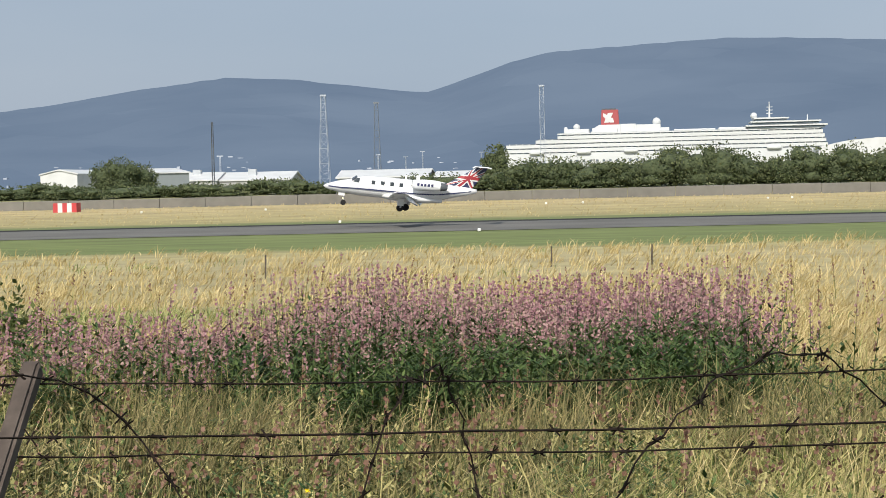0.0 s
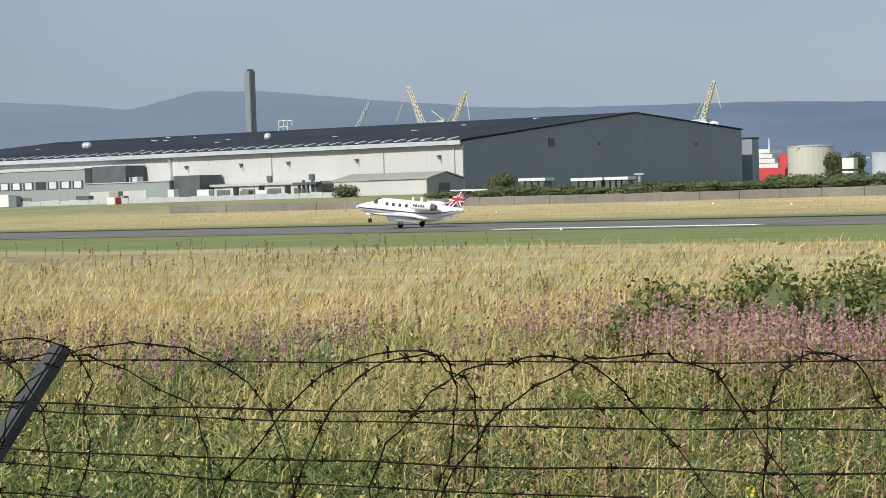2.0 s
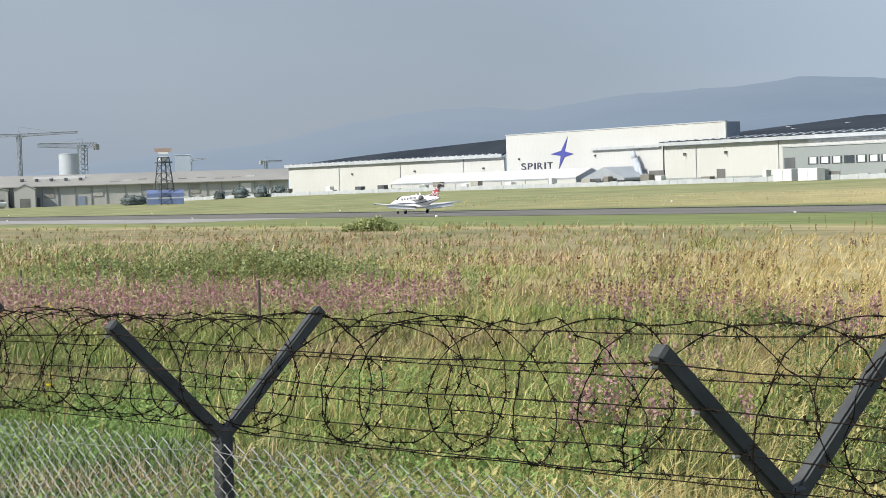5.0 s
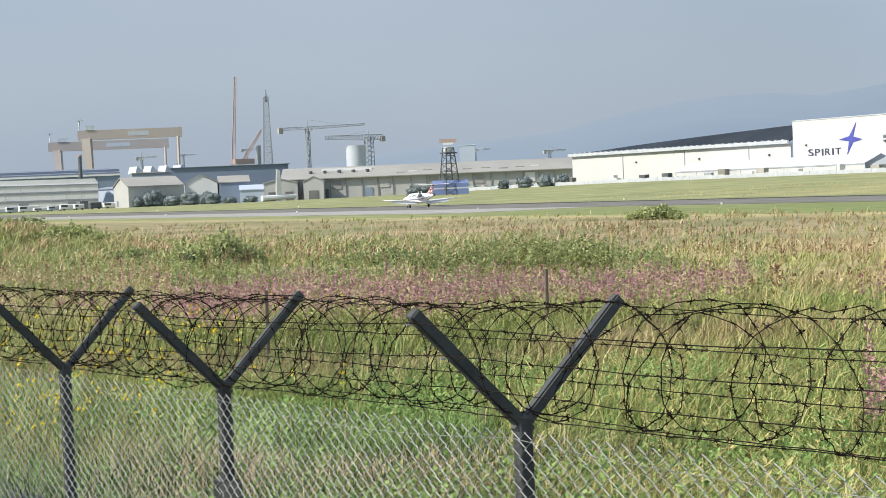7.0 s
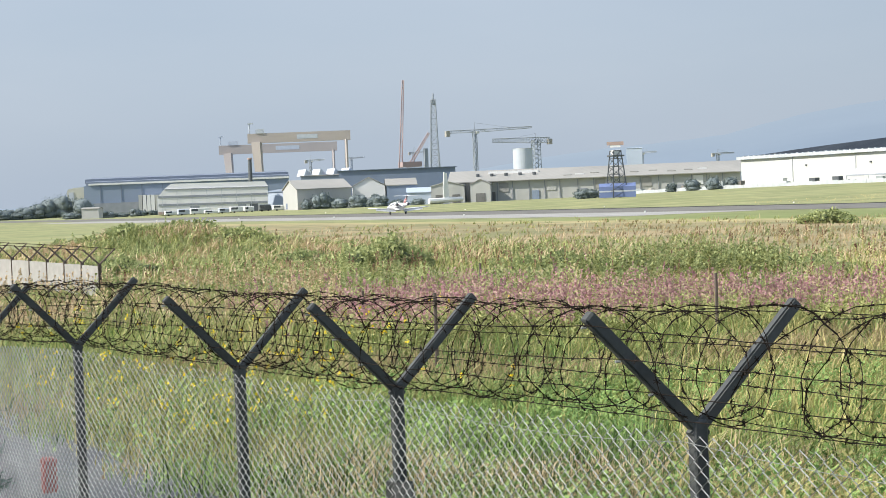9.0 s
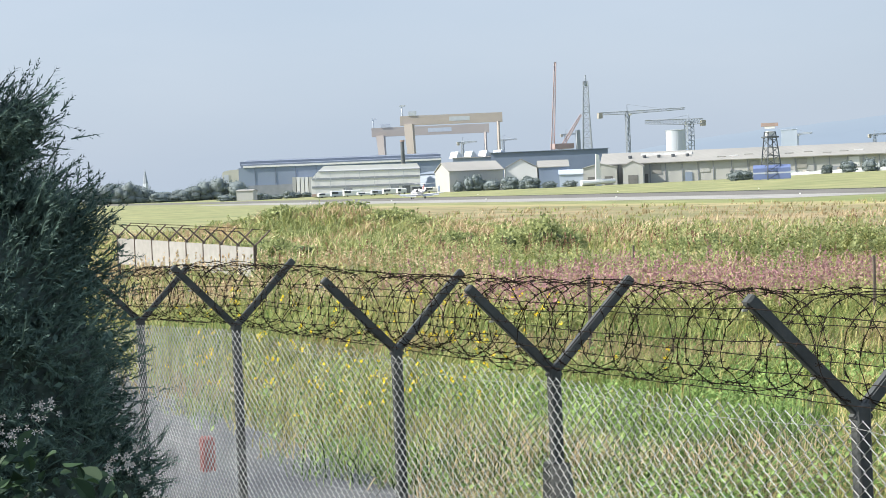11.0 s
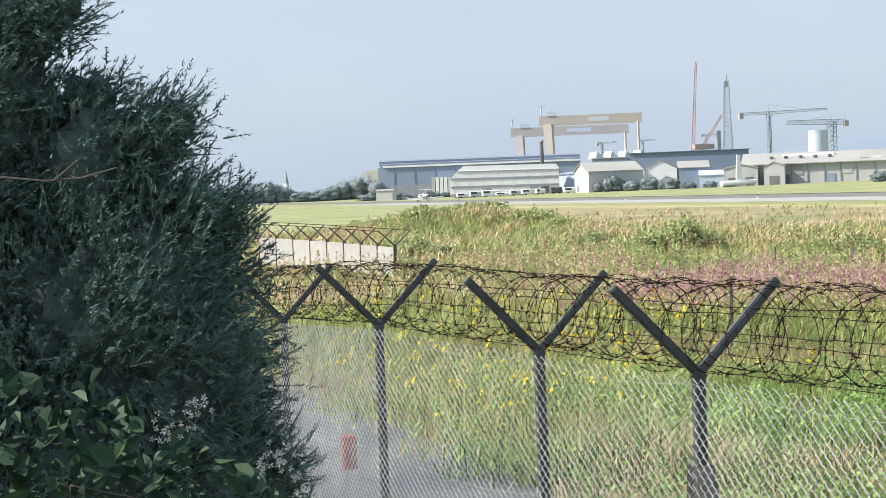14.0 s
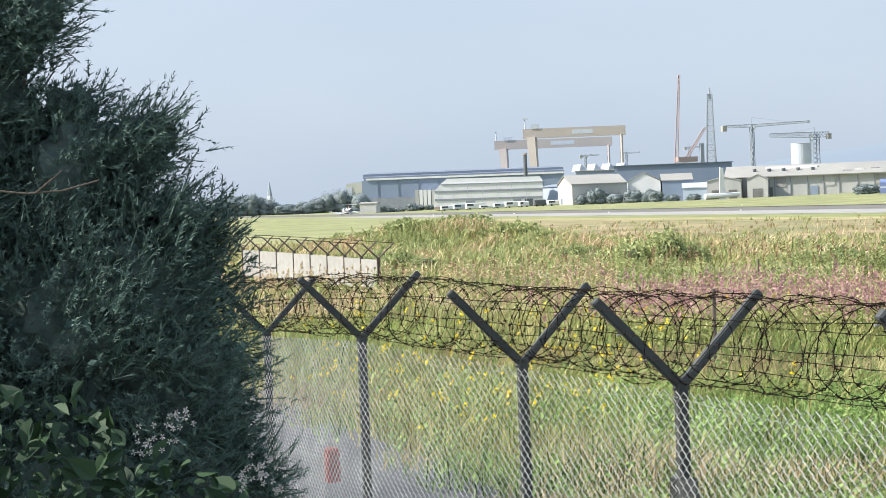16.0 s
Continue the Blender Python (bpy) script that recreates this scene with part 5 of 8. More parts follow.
def silo(name, label, x, y, r, z1, mat, zb=None):
    t = thing(name, label, "storage tank")
    zb = gzf(x, y) - 0.5 if zb is None else zb
    bm = bmesh.new()
    loft(bm, [[(x + r * math.cos(6.28319 * i / 28), y + r * math.sin(6.28319 * i / 28), z) for i in range(28)] for z in (zb, z1)])
    part("shell", bm, mat, t)
    bm = bmesh.new()
    loft(bm, [[(x + q * math.cos(6.28319 * i / 28), y + q * math.sin(6.28319 * i / 28), z) for i in range(28)] for q, z in ((r + 0.15, z1), (r + 0.15, z1 + 0.3), (r * 0.4, z1 + r * 0.08))])
    part("lid", bm, "gutter", t)
    bm = bmesh.new()
    tube(bm, (x - r * 0.8, y - r * 0.65, zb + (z1 - zb) * 0.45), (x - r * 0.1, y - r * 1.03, z1), 0.12 * r / 4, None, 4)
    part("stair", bm, "gutter", t)


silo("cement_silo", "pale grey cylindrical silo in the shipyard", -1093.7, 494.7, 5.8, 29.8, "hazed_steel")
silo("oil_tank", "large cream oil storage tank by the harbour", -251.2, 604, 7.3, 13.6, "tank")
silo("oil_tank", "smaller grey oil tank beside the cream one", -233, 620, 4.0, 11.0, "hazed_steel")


def radar_tower():
    t = thing("radar_tower", "dark lattice radar tower with a red and white scanner", "radar tower")
    x, y = -499.6, 253.8
    g = gzf(x, y)
    bm = bmesh.new()
    lattice(bm, (x, y, g), (x, y, 14.2), 4.6, 2.2, 6, 0.16)
    part("frame", bm, "dark_panel", t)
    part("platform", boxes((x - 1.8, x + 1.8, y - 1.8, y + 1.8, 12.6, 13.0), bevel=0.05), "dark_panel", t)
    part("cabin", boxes((x - 1, x + 1, y - 1, y + 1, 13.0, 14.4), bevel=0.1), "white", t)
    m = Matrix.Translation((x, y, 15.9)) @ pose(0, 0, 0, 0, 0, 64)
    bm = bmesh.new()
    box(bm, -2.3, 2.3, -0.25, 0.25, -0.2, 0.75, m=m)
    part("scanner", bm, "brick_red", t, "red radar scanner")
    bm = bmesh.new()
    box(bm, -1.4, 1.4, -0.2, 0.2, -0.8, -0.2, m=m)
    part("scanner_base", bm, "white", t)
    t = thing("blue_container", "blue covered container on the airfield", "container")
    bm = bmesh.new()
    A, B = Vector((-501.8, 249.5, 0)), Vector((-497.2, 258.4, 0))
    e = (B - A).normalized()
    n = Vector((-e.y, e.x, 0))
    loft(bm, [[A + e * u + n * w + Vector((0, 0, z)) for w, z in ((-1.5, 1.4), (1.5, 1.4), (1.5, 4.4), (0, 5.3), (-1.5, 4.4))] for u in (0, (B - A).length)])
    bmesh.ops.recalc_face_normals(bm, faces=bm.faces)
    part("body", bm, "blue_tarp", t)
    bm = bmesh.new()
    loft(bm, [[A + e * u + n * w + Vector((0, 0, z)) for w, z in ((-1.54, 2.9), (-1.52, 2.9), (-1.52, 3.3), (-1.54, 3.3))] for u in (0, (B - A).length)])
    part("stripe", bm, "hazed_steel", t)


radar_tower()


def white_mast():
    t = thing("tail_pylon", "white upright tail fin of a parked aircraft", "tail fin")
    bm = bmesh.new()
    prism(bm, [(244.0, 1.0), (246.2, 1.0), (245.6, 11.0), (244.5, 11.3)], "x", -602.8, -602.3)
    part("fin", bm, "white", t)
    bm = bmesh.new()
    tube(bm, (-602, 239, 2.2), (-603, 251, 2.6), 0.9, 0.7, 8)
    part("body", bm, "white", t)
    for k, (x, y, z) in enumerate(((-960, 287.6, 26),)):
        t = thing("brick_chimney", "slim dark brick chimney behind the sheds", "chimney")
        bm = bmesh.new()
        tube(bm, (x, y, 3), (x, y, z), 1.1, 0.9, 10)
        part("shaft", bm, "dark_panel", t)
        bm = bmesh.new()
        tube(bm, (x, y, z - 0.5), (x, y, z + 0.3), 1.15, 1.15, 10)
        part("rim", bm, "brick_red", t)
    t = thing("church_spire", "grey church spire in the distant haze", "church")
    bm = bmesh.new()
    tube(bm, (-2170, 362, 2), (-2170, 362, 18), 3.5, 3.0, 4)
    part("tower", bm, "hazed_steel", t)
    bm = bmesh.new()
    tube(bm, (-2170, 362, 18), (-2170, 362, 33), 3.0, 0.2, 6)
    part("spire", bm, "crane_grey", t)


white_mast()


def chimney_block():
    t = thing("boiler_chimney", "tall square grey boiler chimney behind the factory", "chimney")
    part("shaft", boxes((-551.3, -547.7, 698, 701, 3, 57.6)), "chimney_grey", t)
    for k, x in enumerate((-550.7, -549.5, -548.3)):
        bm = bmesh.new()
        tube(bm, (x, 700, 57.4), (x, 700, 58.6), 0.6, 0.6, 8)
        part("flue", bm, "dark_panel", t)
    part("corner_rib", boxes((-548.3, -547.6, 697.6, 698.1, 3, 57.5)), "dark_panel", t)
    t = thing("roof_frame_tower", "white steel frame tower above the roof", "tower")
    bm = bmesh.new()
    for x in (-396.6, -393.2):
        for y in (519, 521.5):
            tube(bm, (x, y, 3), (x, y, 27.3), 0.16, None, 4)
    for z in (18, 20.5, 23, 25.2, 27.2):
        tube(bm, (-396.6, 519, z), (-393.2, 519, z), 0.13, None, 4)
        tube(bm, (-396.6, 521.5, z), (-393.2, 521.5, z), 0.13, None, 4)
    part("frame", bm, "white", t)


chimney_block()


def harbour_crane(base, tip, tail, label):
    t = thing("harbour_crane", label, "harbour crane", "harbour cranes")
    bm = bmesh.new()
    lattice(bm, base, tip, 2.3, 1.1, 9, 0.26)
    part("jib", bm, "crane_yellow", t)
    bm = bmesh.new()
    tube(bm, tip, tail, 0.22, None, 4)
    tube(bm, tip, Vector(base) + Vector((-4, 0, 2)), 0.18, None, 4)
    part("stay", bm, "crane_yellow", t)
    bm = bmesh.new()
    g = gzf(base[0], base[1])
    lattice(bm, (base[0], base[1], g), (base[0], base[1], base[2]), 6, 4, 5, 0.4)
    box(bm, base[0] - 3.5, base[0] + 3.5, base[1] - 3, base[1] + 3, base[2] - 3, base[2] + 1)
    part("portal", bm, "hazed_steel", t)


harbour_crane((-591, 900, 36), (-601, 900, 59), (-609, 900, 41), "yellow level-luffing harbour crane above the factory roof")
harbour_crane((-574, 900, 35.5), (-565, 900, 54), (-563, 900, 40), "yellow level-luffing harbour crane above the factory roof")
harbour_crane((-587, 905, 38), (-582, 905, 40.5), (-590, 905, 46), "yellow crane boom folded low over the roof")
harbour_crane((-430, 900, 33), (-423, 900, 52), (-420, 900, 39), "yellow harbour crane beyond the dark gable")
t = thing("harbour_crane", "pale far-off crane jib in the haze", "harbour crane", "harbour cranes")
bm = bmesh.new()
lattice(bm, (-640, 900, 30), (-626, 900, 52), 2.2, 1.0, 8, 0.25)
tube(bm, (-640, 900, 3), (-640, 900, 32), 2.0, 1.5, 6)
part("jib", bm, "hazed_steel", t)


def mast(name, label, x, y, h, w0, w1, mat, arms=True, group="floodlight masts"):
    t = thing(name, label, "mast", group)
    g = gzf(x, y)
    bm = bmesh.new()
    lattice(bm, (x, y, g), (x, y, h), w0, w1, 12, 0.085 if w0 > 1 else 0.05)
    part("frame", bm, mat, t)
    if arms:
        k = 1.2 if w0 > 1 else 0.9
        part("lamp_head", boxes((x - k, x + k, y - 0.3, y + 0.3, h, h + (0.7 if w0 > 1 else 0.25))), mat, t)


mast("floodlight_mast", "tall pale lattice floodlight mast", -130.8, 800, 38.5, 4.2, 1.6, "hazed_steel")
mast("floodlight_mast", "tall pale lattice floodlight mast", -123.3, 900, 39, 3.4, 1.4, "steel")
mast("floodlight_mast", "tall thin twin-pole floodlight mast", -49.5, 900, 44.6, 2.2, 1.8, "hazed_steel")
mast("antenna_mast", "thin dark antenna mast by the hedge", -87.9, 400, 16.4, 0.5, 0.3, "dark_panel", False, "antenna masts")
for x, y, h in ((-112, 820, 15), (-102, 830, 14), (-95, 830, 16), (-70, 820, 15), (-155, 300, 5), (-121, 560, 12)):
    mast("lamp_pole", "thin pale lamp pole among the warehouses", x, y, h, 0.45, 0.3, "hazed_steel", True, "lamp poles")

shed("harbour_warehouse", "white gabled harbour warehouse behind the trees", (-160.4, 520), (-150.5, 520), 30, 7.6, 8.8, "white", "white", "warehouse", ridge="across")
shed("harbour_warehouse", "white warehouse with a grey shaded side", (-141.4, 520), (-135.3, 521), 34, 7.8, 8.6, "white", "white", "warehouse", ridge="across")
shed("harbour_warehouse", "grey-sided warehouse with a white roof", (-135.2, 521), (-123, 530), 20, 7.4, 8.6, "grey_office", "white", "warehouse")
shed("low_warehouse", "long low warehouse with a pale roof", (-138, 545), (-119, 545), 20, 5.2, 7.4, "pale_shed", "white", "warehouse")
shed("low_warehouse", "long low warehouse with a pale roof", (-119, 547), (-99, 547), 20, 5.0, 7.2, "pale_shed", "white", "warehouse")
shed("low_warehouse", "long low warehouse with white roof and dark doors", (-86, 547), (-61.5, 547), 20, 5.0, 7.0, "pale_shed", "white", "warehouse", doors=2)
shed("low_warehouse", "small pale warehouse beside the mast", (-60, 552), (-46, 552), 16, 4.8, 6.2, "pale_shed", "white", "warehouse")
for x, z in ((-126, 8.4), (-110.5, 8.2)):
    t = thing("roof_plant_box", "white plant box on a warehouse roof", "plant box")
    part("casing", boxes((x - 1.1, x + 1.1, 552, 554, 5, z)), "gutter", t)
t = thing("site_cabin", "two white stacked site cabins above the hedge", "cabin")
part("cabin", boxes((-131.4, -129.3, 329, 331, 2.6, 4.6), bevel=0.05), "white", t)
part("upper_cabin", boxes((-131.3, -129.2, 329, 331, 4.9, 6.8), bevel=0.05), "white", t)
t = thing("annex_block", "dark grey annex beyond the gable", "building")
part("wall_shell", boxes((-219, -215.6, 480, 484, 2.4, 14.2)), "grey_gable", t)
part("roof", boxes((-219.2, -215.4, 479.8, 484.2, 14.2, 14.5)), "dark_roof", t)


def red_ship():
    t = thing("moored_tanker", "red and white tanker superstructure beyond the quay", "ship")
    bm = bmesh.new()
    prism(bm, [(-318, 3), (-300, 3), (-299, 8), (-320, 8)], "y", 695, 712)
    part("hull", bm, "red", t)
    for k, (a, b, z0, z1) in enumerate(((-317, -303, 8, 9.6), (-315, -304, 9.8, 11.4), (-313, -305, 11.6, 13.2), (-311, -306, 13.4, 15))):
        part("deckhouse", boxes((a, b, 697, 708, z0, z1)), "ship_white", t)
    bm = bmesh.new()
    tube(bm, (-307.5, 700, 14.9), (-307.5, 700, 19), 0.35, 0.2, 6)
    part("mast", bm, "ship_white", t)
    part("funnel", boxes((-303.4, -300.4, 700, 704, 8, 13)), "red", t)


red_ship()


def cruise_ship():
    t = thing("cruise_ship", "white cruise liner with a red funnel moored beyond trees", "cruise ship")
    y0, y1 = 1300.0, 1330.0
    bm = bmesh.new()
    loft(bm, [[(x, y0 + a * 30 + off, z) for a, z in ((0, 6 if k else 8), (1, 6), (1, 18.0), (0, 18.0))] for k, (x, off) in enumerate(((-104, 4), (-96, 0), (100, 0), (128, 12)))])
    bmesh.ops.recalc_face_normals(bm, faces=bm.faces)
    part("hull", bm, "ship_white", t)
    decks = [(-99, 110, 18.0), (-97, 108, 20.8), (-95, 107, 23.6), (-76, 106, 26.4), (-62, 105, 29.0)]
    for x0, x1, z in decks:
        part("deck", boxes((x0, x1, y0 + 0.5, y1, z, z + 2.1)), "ship_white", t)
        part("deck_window_band", boxes((x0 + 1.5, x1 - 1.0, y0 + 1.6, y1 - 1, z + 2.1, z + 2.8)), "ship_dark", t)
        for k in range(int((x1 - x0) / 4.2)):
            x = x0 + 2 + k * 4.2
            part("balcony_divider", boxes((x, x + 0.45, y0 + 0.55, y0 + 1.7, z + 2.1, z + 2.8)), "ship_white", t)
    part("top_deck", boxes((-62, 104, y0 + 0.5, y1, 31.8, 32.6)), "ship_white", t)
    for k in range(34):
        x = -84 + k * 4.2
        part("porthole", boxes((x, x + 1.5, y0 - 0.15, y0, 14.2, 15.6)), "ship_dark", t)
    for x0, x1, z1 in ((-58, -42, 35.2), (-40, -24, 35.6), (-22, -12, 37.8), (-12, 3.5, 37.2), (3.5, 9, 35.0), (40, 57, 34.0), (12, 38, 33.6)):
        part("deckhouse", boxes((x0, x1, y0 + 4, y1 - 4, 32.6, z1), bevel=0.3), "ship_white", t)
    fun = bmesh.new()
    prism(fun, [(-34.6, 36.5), (-22.8, 36.5), (-23.4, 47.2), (-33.9, 47.2)], "y", y0 + 9, y0 + 21)
    f = part("funnel", fun, "funnel_red", t, "red funnel")
    base = bmesh.new()
    loft(base, [[(x, y, z) for x, y in ((-28.7 - w, y0 + 7), (-28.7 + w, y0 + 7), (-28.7 + w, y0 + 23), (-28.7 - w, y0 + 23))] for w, z in ((12.5, 32.5), (10.5, 35.4), (7.0, 37.6))])
    part("funnel_base", base, "ship_white", t)
    em = bmesh.new()
    prism(em, [(-32.5, 39), (-29.5, 39), (-26.5, 45.2), (-29.8, 45.2)], "y", y0 + 8.7, y0 + 9)
    part("emblem", em, "white", f, "white slanted emblem")
    em = bmesh.new()
    prism(em, [(-28.6, 39), (-26, 39), (-26.6, 41.5), (-32.8, 45.2), (-33, 43)], "y", y0 + 8.6, y0 + 8.8)
    part("emblem", em, "white", f, "white slanted emblem")
    part("funnel_cap", boxes((-33.6, -24.8, y0 + 9.5, y0 + 20.5, 47.0, 48.0)), "dark_panel", f)
    for x, z, r in ((-50, 36.5, 2.2), (-57, 35.5, 1.4), (1, 38.8, 2.7), (62.5, 40.8, 2.2)):
        bm = bmesh.new()
        bmesh.ops.create_uvsphere(bm, u_segments=14, v_segments=9, radius=r, matrix=Matrix.Translation((x, y0 + 10, z)))
        tube(bm, (x, y0 + 10, 32), (x, y0 + 10, z), 0.6, 0.6, 6)
        part("satellite_dome", bm, "ship_white", t, smooth=True)
    for x0, x1, z in ((57, 108, 32.6), (60, 104, 35.0), (62, 84, 37.2)):
        part("bridge_deck", boxes((x0, x1, y0 - 1, y1, z + 1.3, z + 2.2)), "ship_white", t)
        part("bridge_windows", boxes((x0 + 1, x1 - 1.5, y0, y1 - 1, z, z + 1.3)), "ship_dark", t)
    bm = bmesh.new()
    tube(bm, (72.2, y0 + 8, 39), (72.2, y0 + 8, 49.5), 0.7, 0.3, 6)
    for z in (42, 44, 46):
        box(bm, 70.2, 74.2, y0 + 7.7, y0 + 8.3, z, z + 0.4)
    part("radar_mast", bm, "ship_white", t)
    bm = bmesh.new()
    tube(bm, (96, y0 + 8, 37), (96, y0 + 8, 41), 0.5, 0.3, 6)
    part("antenna", bm, "ship_white", t)
    for k in range(6):
        x = -80 + k * 30
        part("lifeboat", boxes((x, x + 9, y0 - 2.0, y0 + 0.4, 19.4, 21.6), bevel=0.7), "ship_white", t)


cruise_ship()
t = thing("terminal_roof", "white domed terminal roof behind the trees", "building")
bm = bmesh.new()
loft(bm, [[(x, 560 + a * 20, z) for a, z in ((0, 3), (1, 3), (1, zt), (0, zt))] for x, zt in ((44, 10.5), (52, 12.2), (60, 12.8), (70, 12.6), (90, 11))])
bmesh.ops.recalc_face_normals(bm, faces=bm.faces)
part("shell", bm, "white", t)

# ---- long low wall behind the runway ----
def perimeter_wall():
    bm = bmesh.new()
    xs = np.arange(-205, 131, 5.6)
    w = thing("boundary_wall", "long weathered grey blast wall behind the runway", "wall")
    for a, b in zip(xs, xs[1:]):
        g = gzf(a, 240)
        bm = bmesh.new()
        box(bm, a + 0.02, b - 0.02, 240, 240.4, g - 0.8, g + 1.15 + 0.05 * math.sin(a), bevel=0.04)
        part("panel", bm, "wallgrey", w)
    w = thing("palisade_fence", "pale palisade fence along the factory edge", "fence")
    for k in range(150):
        x = -640 + k * 2.75
        g = gzf(x, 318)
        part("fence_panel", boxes((x, x + 2.66, 318, 318.08, g - 0.1, g + 0.95 + 0.25 * ((k * 7) % 5) / 5)), "gutter", w)


perimeter_wall()

# marker boards, airfield lights, small things along the runway
t = thing("marker_board", "red and white striped runway marker board", "marker board")
for k in range(5):
    x = -69.5 + k * 0.55
    part("board_stripe", boxes((x, x + 0.55, 230, 230.15, 0.5, 2.0)), "red" if k % 2 == 0 else "white", t)
part("side_board", boxes((-66.75, -66.6, 229.6, 231.4, 0.5, 2.0)), "red", t)
part("board_leg", boxes((-69.2, -69.1, 230.15, 230.25, -0.2, 0.6)), "steel", t)


def field_light():
    t = thing("runway_light", "small white runway edge light on the grass", "runway light", "airfield lights")
    part("housing", boxes((-0.11, 0.11, -0.11, 0.11, 0.0, 0.22), bevel=0.04), "lightglow", t)
    bm = bmesh.new()
    tube(bm, (0, 0, -0.2), (0, 0, 0.05), 0.05)
    part("stake", bm, "steel", t)
    return t


FL = field_light()
FL.matrix_basis = pose(-12, 137.5, 0.02)
for x in (-78, -140, -200, -262, -330, -400, -470, -550):
    copy_thing(FL, pose(x, 137.5, 0.02))
for x, y in ((-12, 222), (-57, 222), (-43, 222), (-8, 222), (12, 224), (14.6, 224), (-75, 205), (-92, 215), (-128, 210), (-105, 222), (-28, 179), (-64, 179), (-150, 215), (-235, 205), (-300, 186), (-372, 186), (-455, 190), (-560, 190)):
    copy_thing(FL, pose(x, y, gzf(x, y)))

# containers and clutter at the factory's foot
for x, w in ((-326, 5.6), (-318.5, 5.8)):
    t = thing("white_container", "white storage container before the office block", "container", "storage containers")
    g = gzf(x, 316)
    part("body", boxes((x, x + w, 314, 316.4, g, g + 2.7), bevel=0.05), "white", t)
    part("door_bar", boxes((x + w * 0.5, x + w * 0.52, 313.95, 314, g + 0.2, g + 2.5)), "gutter", t)
t = thing("red_white_box", "red and white equipment box by the fence", "equipment box")
part("body", boxes((-283, -280.9, 312, 313.6, gzf(-283, 312), gzf(-283, 312) + 1.5), bevel=0.05), "white", t)
part("red_side", boxes((-280.9, -280.5, 312, 313.6, gzf(-283, 312), gzf(-283, 312) + 1.4)), "red", t)
for k in range(46):
    x = -640 + k * 9.3 + random.uniform(-3, 3)
    y = random.uniform(321, 329)
    g = gzf(x, y)
    h = random.uniform(0.8, 2.6)
    t = thing("yard_crate", "pale crate or cage in the factory yard", "crate", "yard clutter")
    part("body", boxes((x, x + random.uniform(1, 4), y, y + 1.6, g, g + h), bevel=0.05), random.choice(["white", "concrete", "wallgrey", "grey_office", "dark_panel"]), t)
for x, x2, z1 in ((-194.7, -189, 5.2), (-183.5, -177, 4.9), (-176.5, -171.8, 4.9)):
    t = thing("air_handling_unit", "white framed cooling units at the gable foot", "cooling unit", "cooling units")
    g = gzf(x, 328)
    for k in range(4):
        xx = x + (x2 - x) * k / 4
        part("unit_panel", boxes((xx, xx + (x2 - x) / 4 - 0.35, 328, 331, g, z1 - 0.6)), "dark_panel", t)
    part("frame", boxes((x - 0.1, x2, 327.8, 331.2, z1 - 0.55, z1)), "white", t)

# parked vehicles far off by the hangars
def far_van(x, y, mat, L=5.0, h=2.1):
    t = thing("parked_van", "small parked van beside the hangars", "van", "parked vehicles")
    g = gzf(x, y)
    part("body", boxes((x - 1, x + 1, y, y + L, g + 0.35, g + h), bevel=0.25), mat, t)
    part("cab_window", boxes((x + 1.0, x + 1.02, y + 0.3, y + L * 0.4, g + h * 0.55, g + h * 0.9)), "glass", t)
    for k in (0.2, 0.75):
        bm = bmesh.new()
        tube(bm, (x + 0.8, y + L * k, g + 0.35), (x + 1.05, y + L * k, g + 0.35), 0.36, None, 10)
        part("wheel", bm, "rubber", t)


for k in range(15):
    far_van(-842 + k * 7.5 + random.uniform(-2, 2), 214 + k * 3.6, random.choice(["white", "dark_panel", "dark_blue", "white", "hazed_steel", "steel"]), random.uniform(4, 8), random.uniform(1.6, 3.0))


# ---- trees and hedges behind the airfield ----
def hedge_tree(x, y, h, w, n, size, mat="treeleaf", label="dense green hedge shrub behind the wall", name="hedge_shrub", cat="shrub", group="hedge shrubs"):
    g = gzf(x, y)
    lob = [(x, y, g + h * 0.5, w, w, h * 0.5), (x, y, g + h * 0.2, w * 1.1, w, h * 0.3)]
    for k in range(4):
        a = RNG.random() * 6.28
        lob.append((x + w * 0.6 * math.cos(a), y + w * 0.5 * math.sin(a), g + h * (0.35 + 0.4 * RNG.random()), w * 0.55, w * 0.55, h * 0.3))
    t = bush(name, label, cat, lob, n, size, mat, group, trunk=0.12)
    if mat in ("far_tree", "treeleaf"):
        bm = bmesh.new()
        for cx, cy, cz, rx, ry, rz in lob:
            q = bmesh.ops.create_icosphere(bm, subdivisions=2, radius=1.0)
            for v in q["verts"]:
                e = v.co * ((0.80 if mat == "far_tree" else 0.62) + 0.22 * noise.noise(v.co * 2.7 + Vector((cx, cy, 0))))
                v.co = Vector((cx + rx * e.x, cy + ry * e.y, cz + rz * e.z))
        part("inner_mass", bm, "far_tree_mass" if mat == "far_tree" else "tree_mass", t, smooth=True)


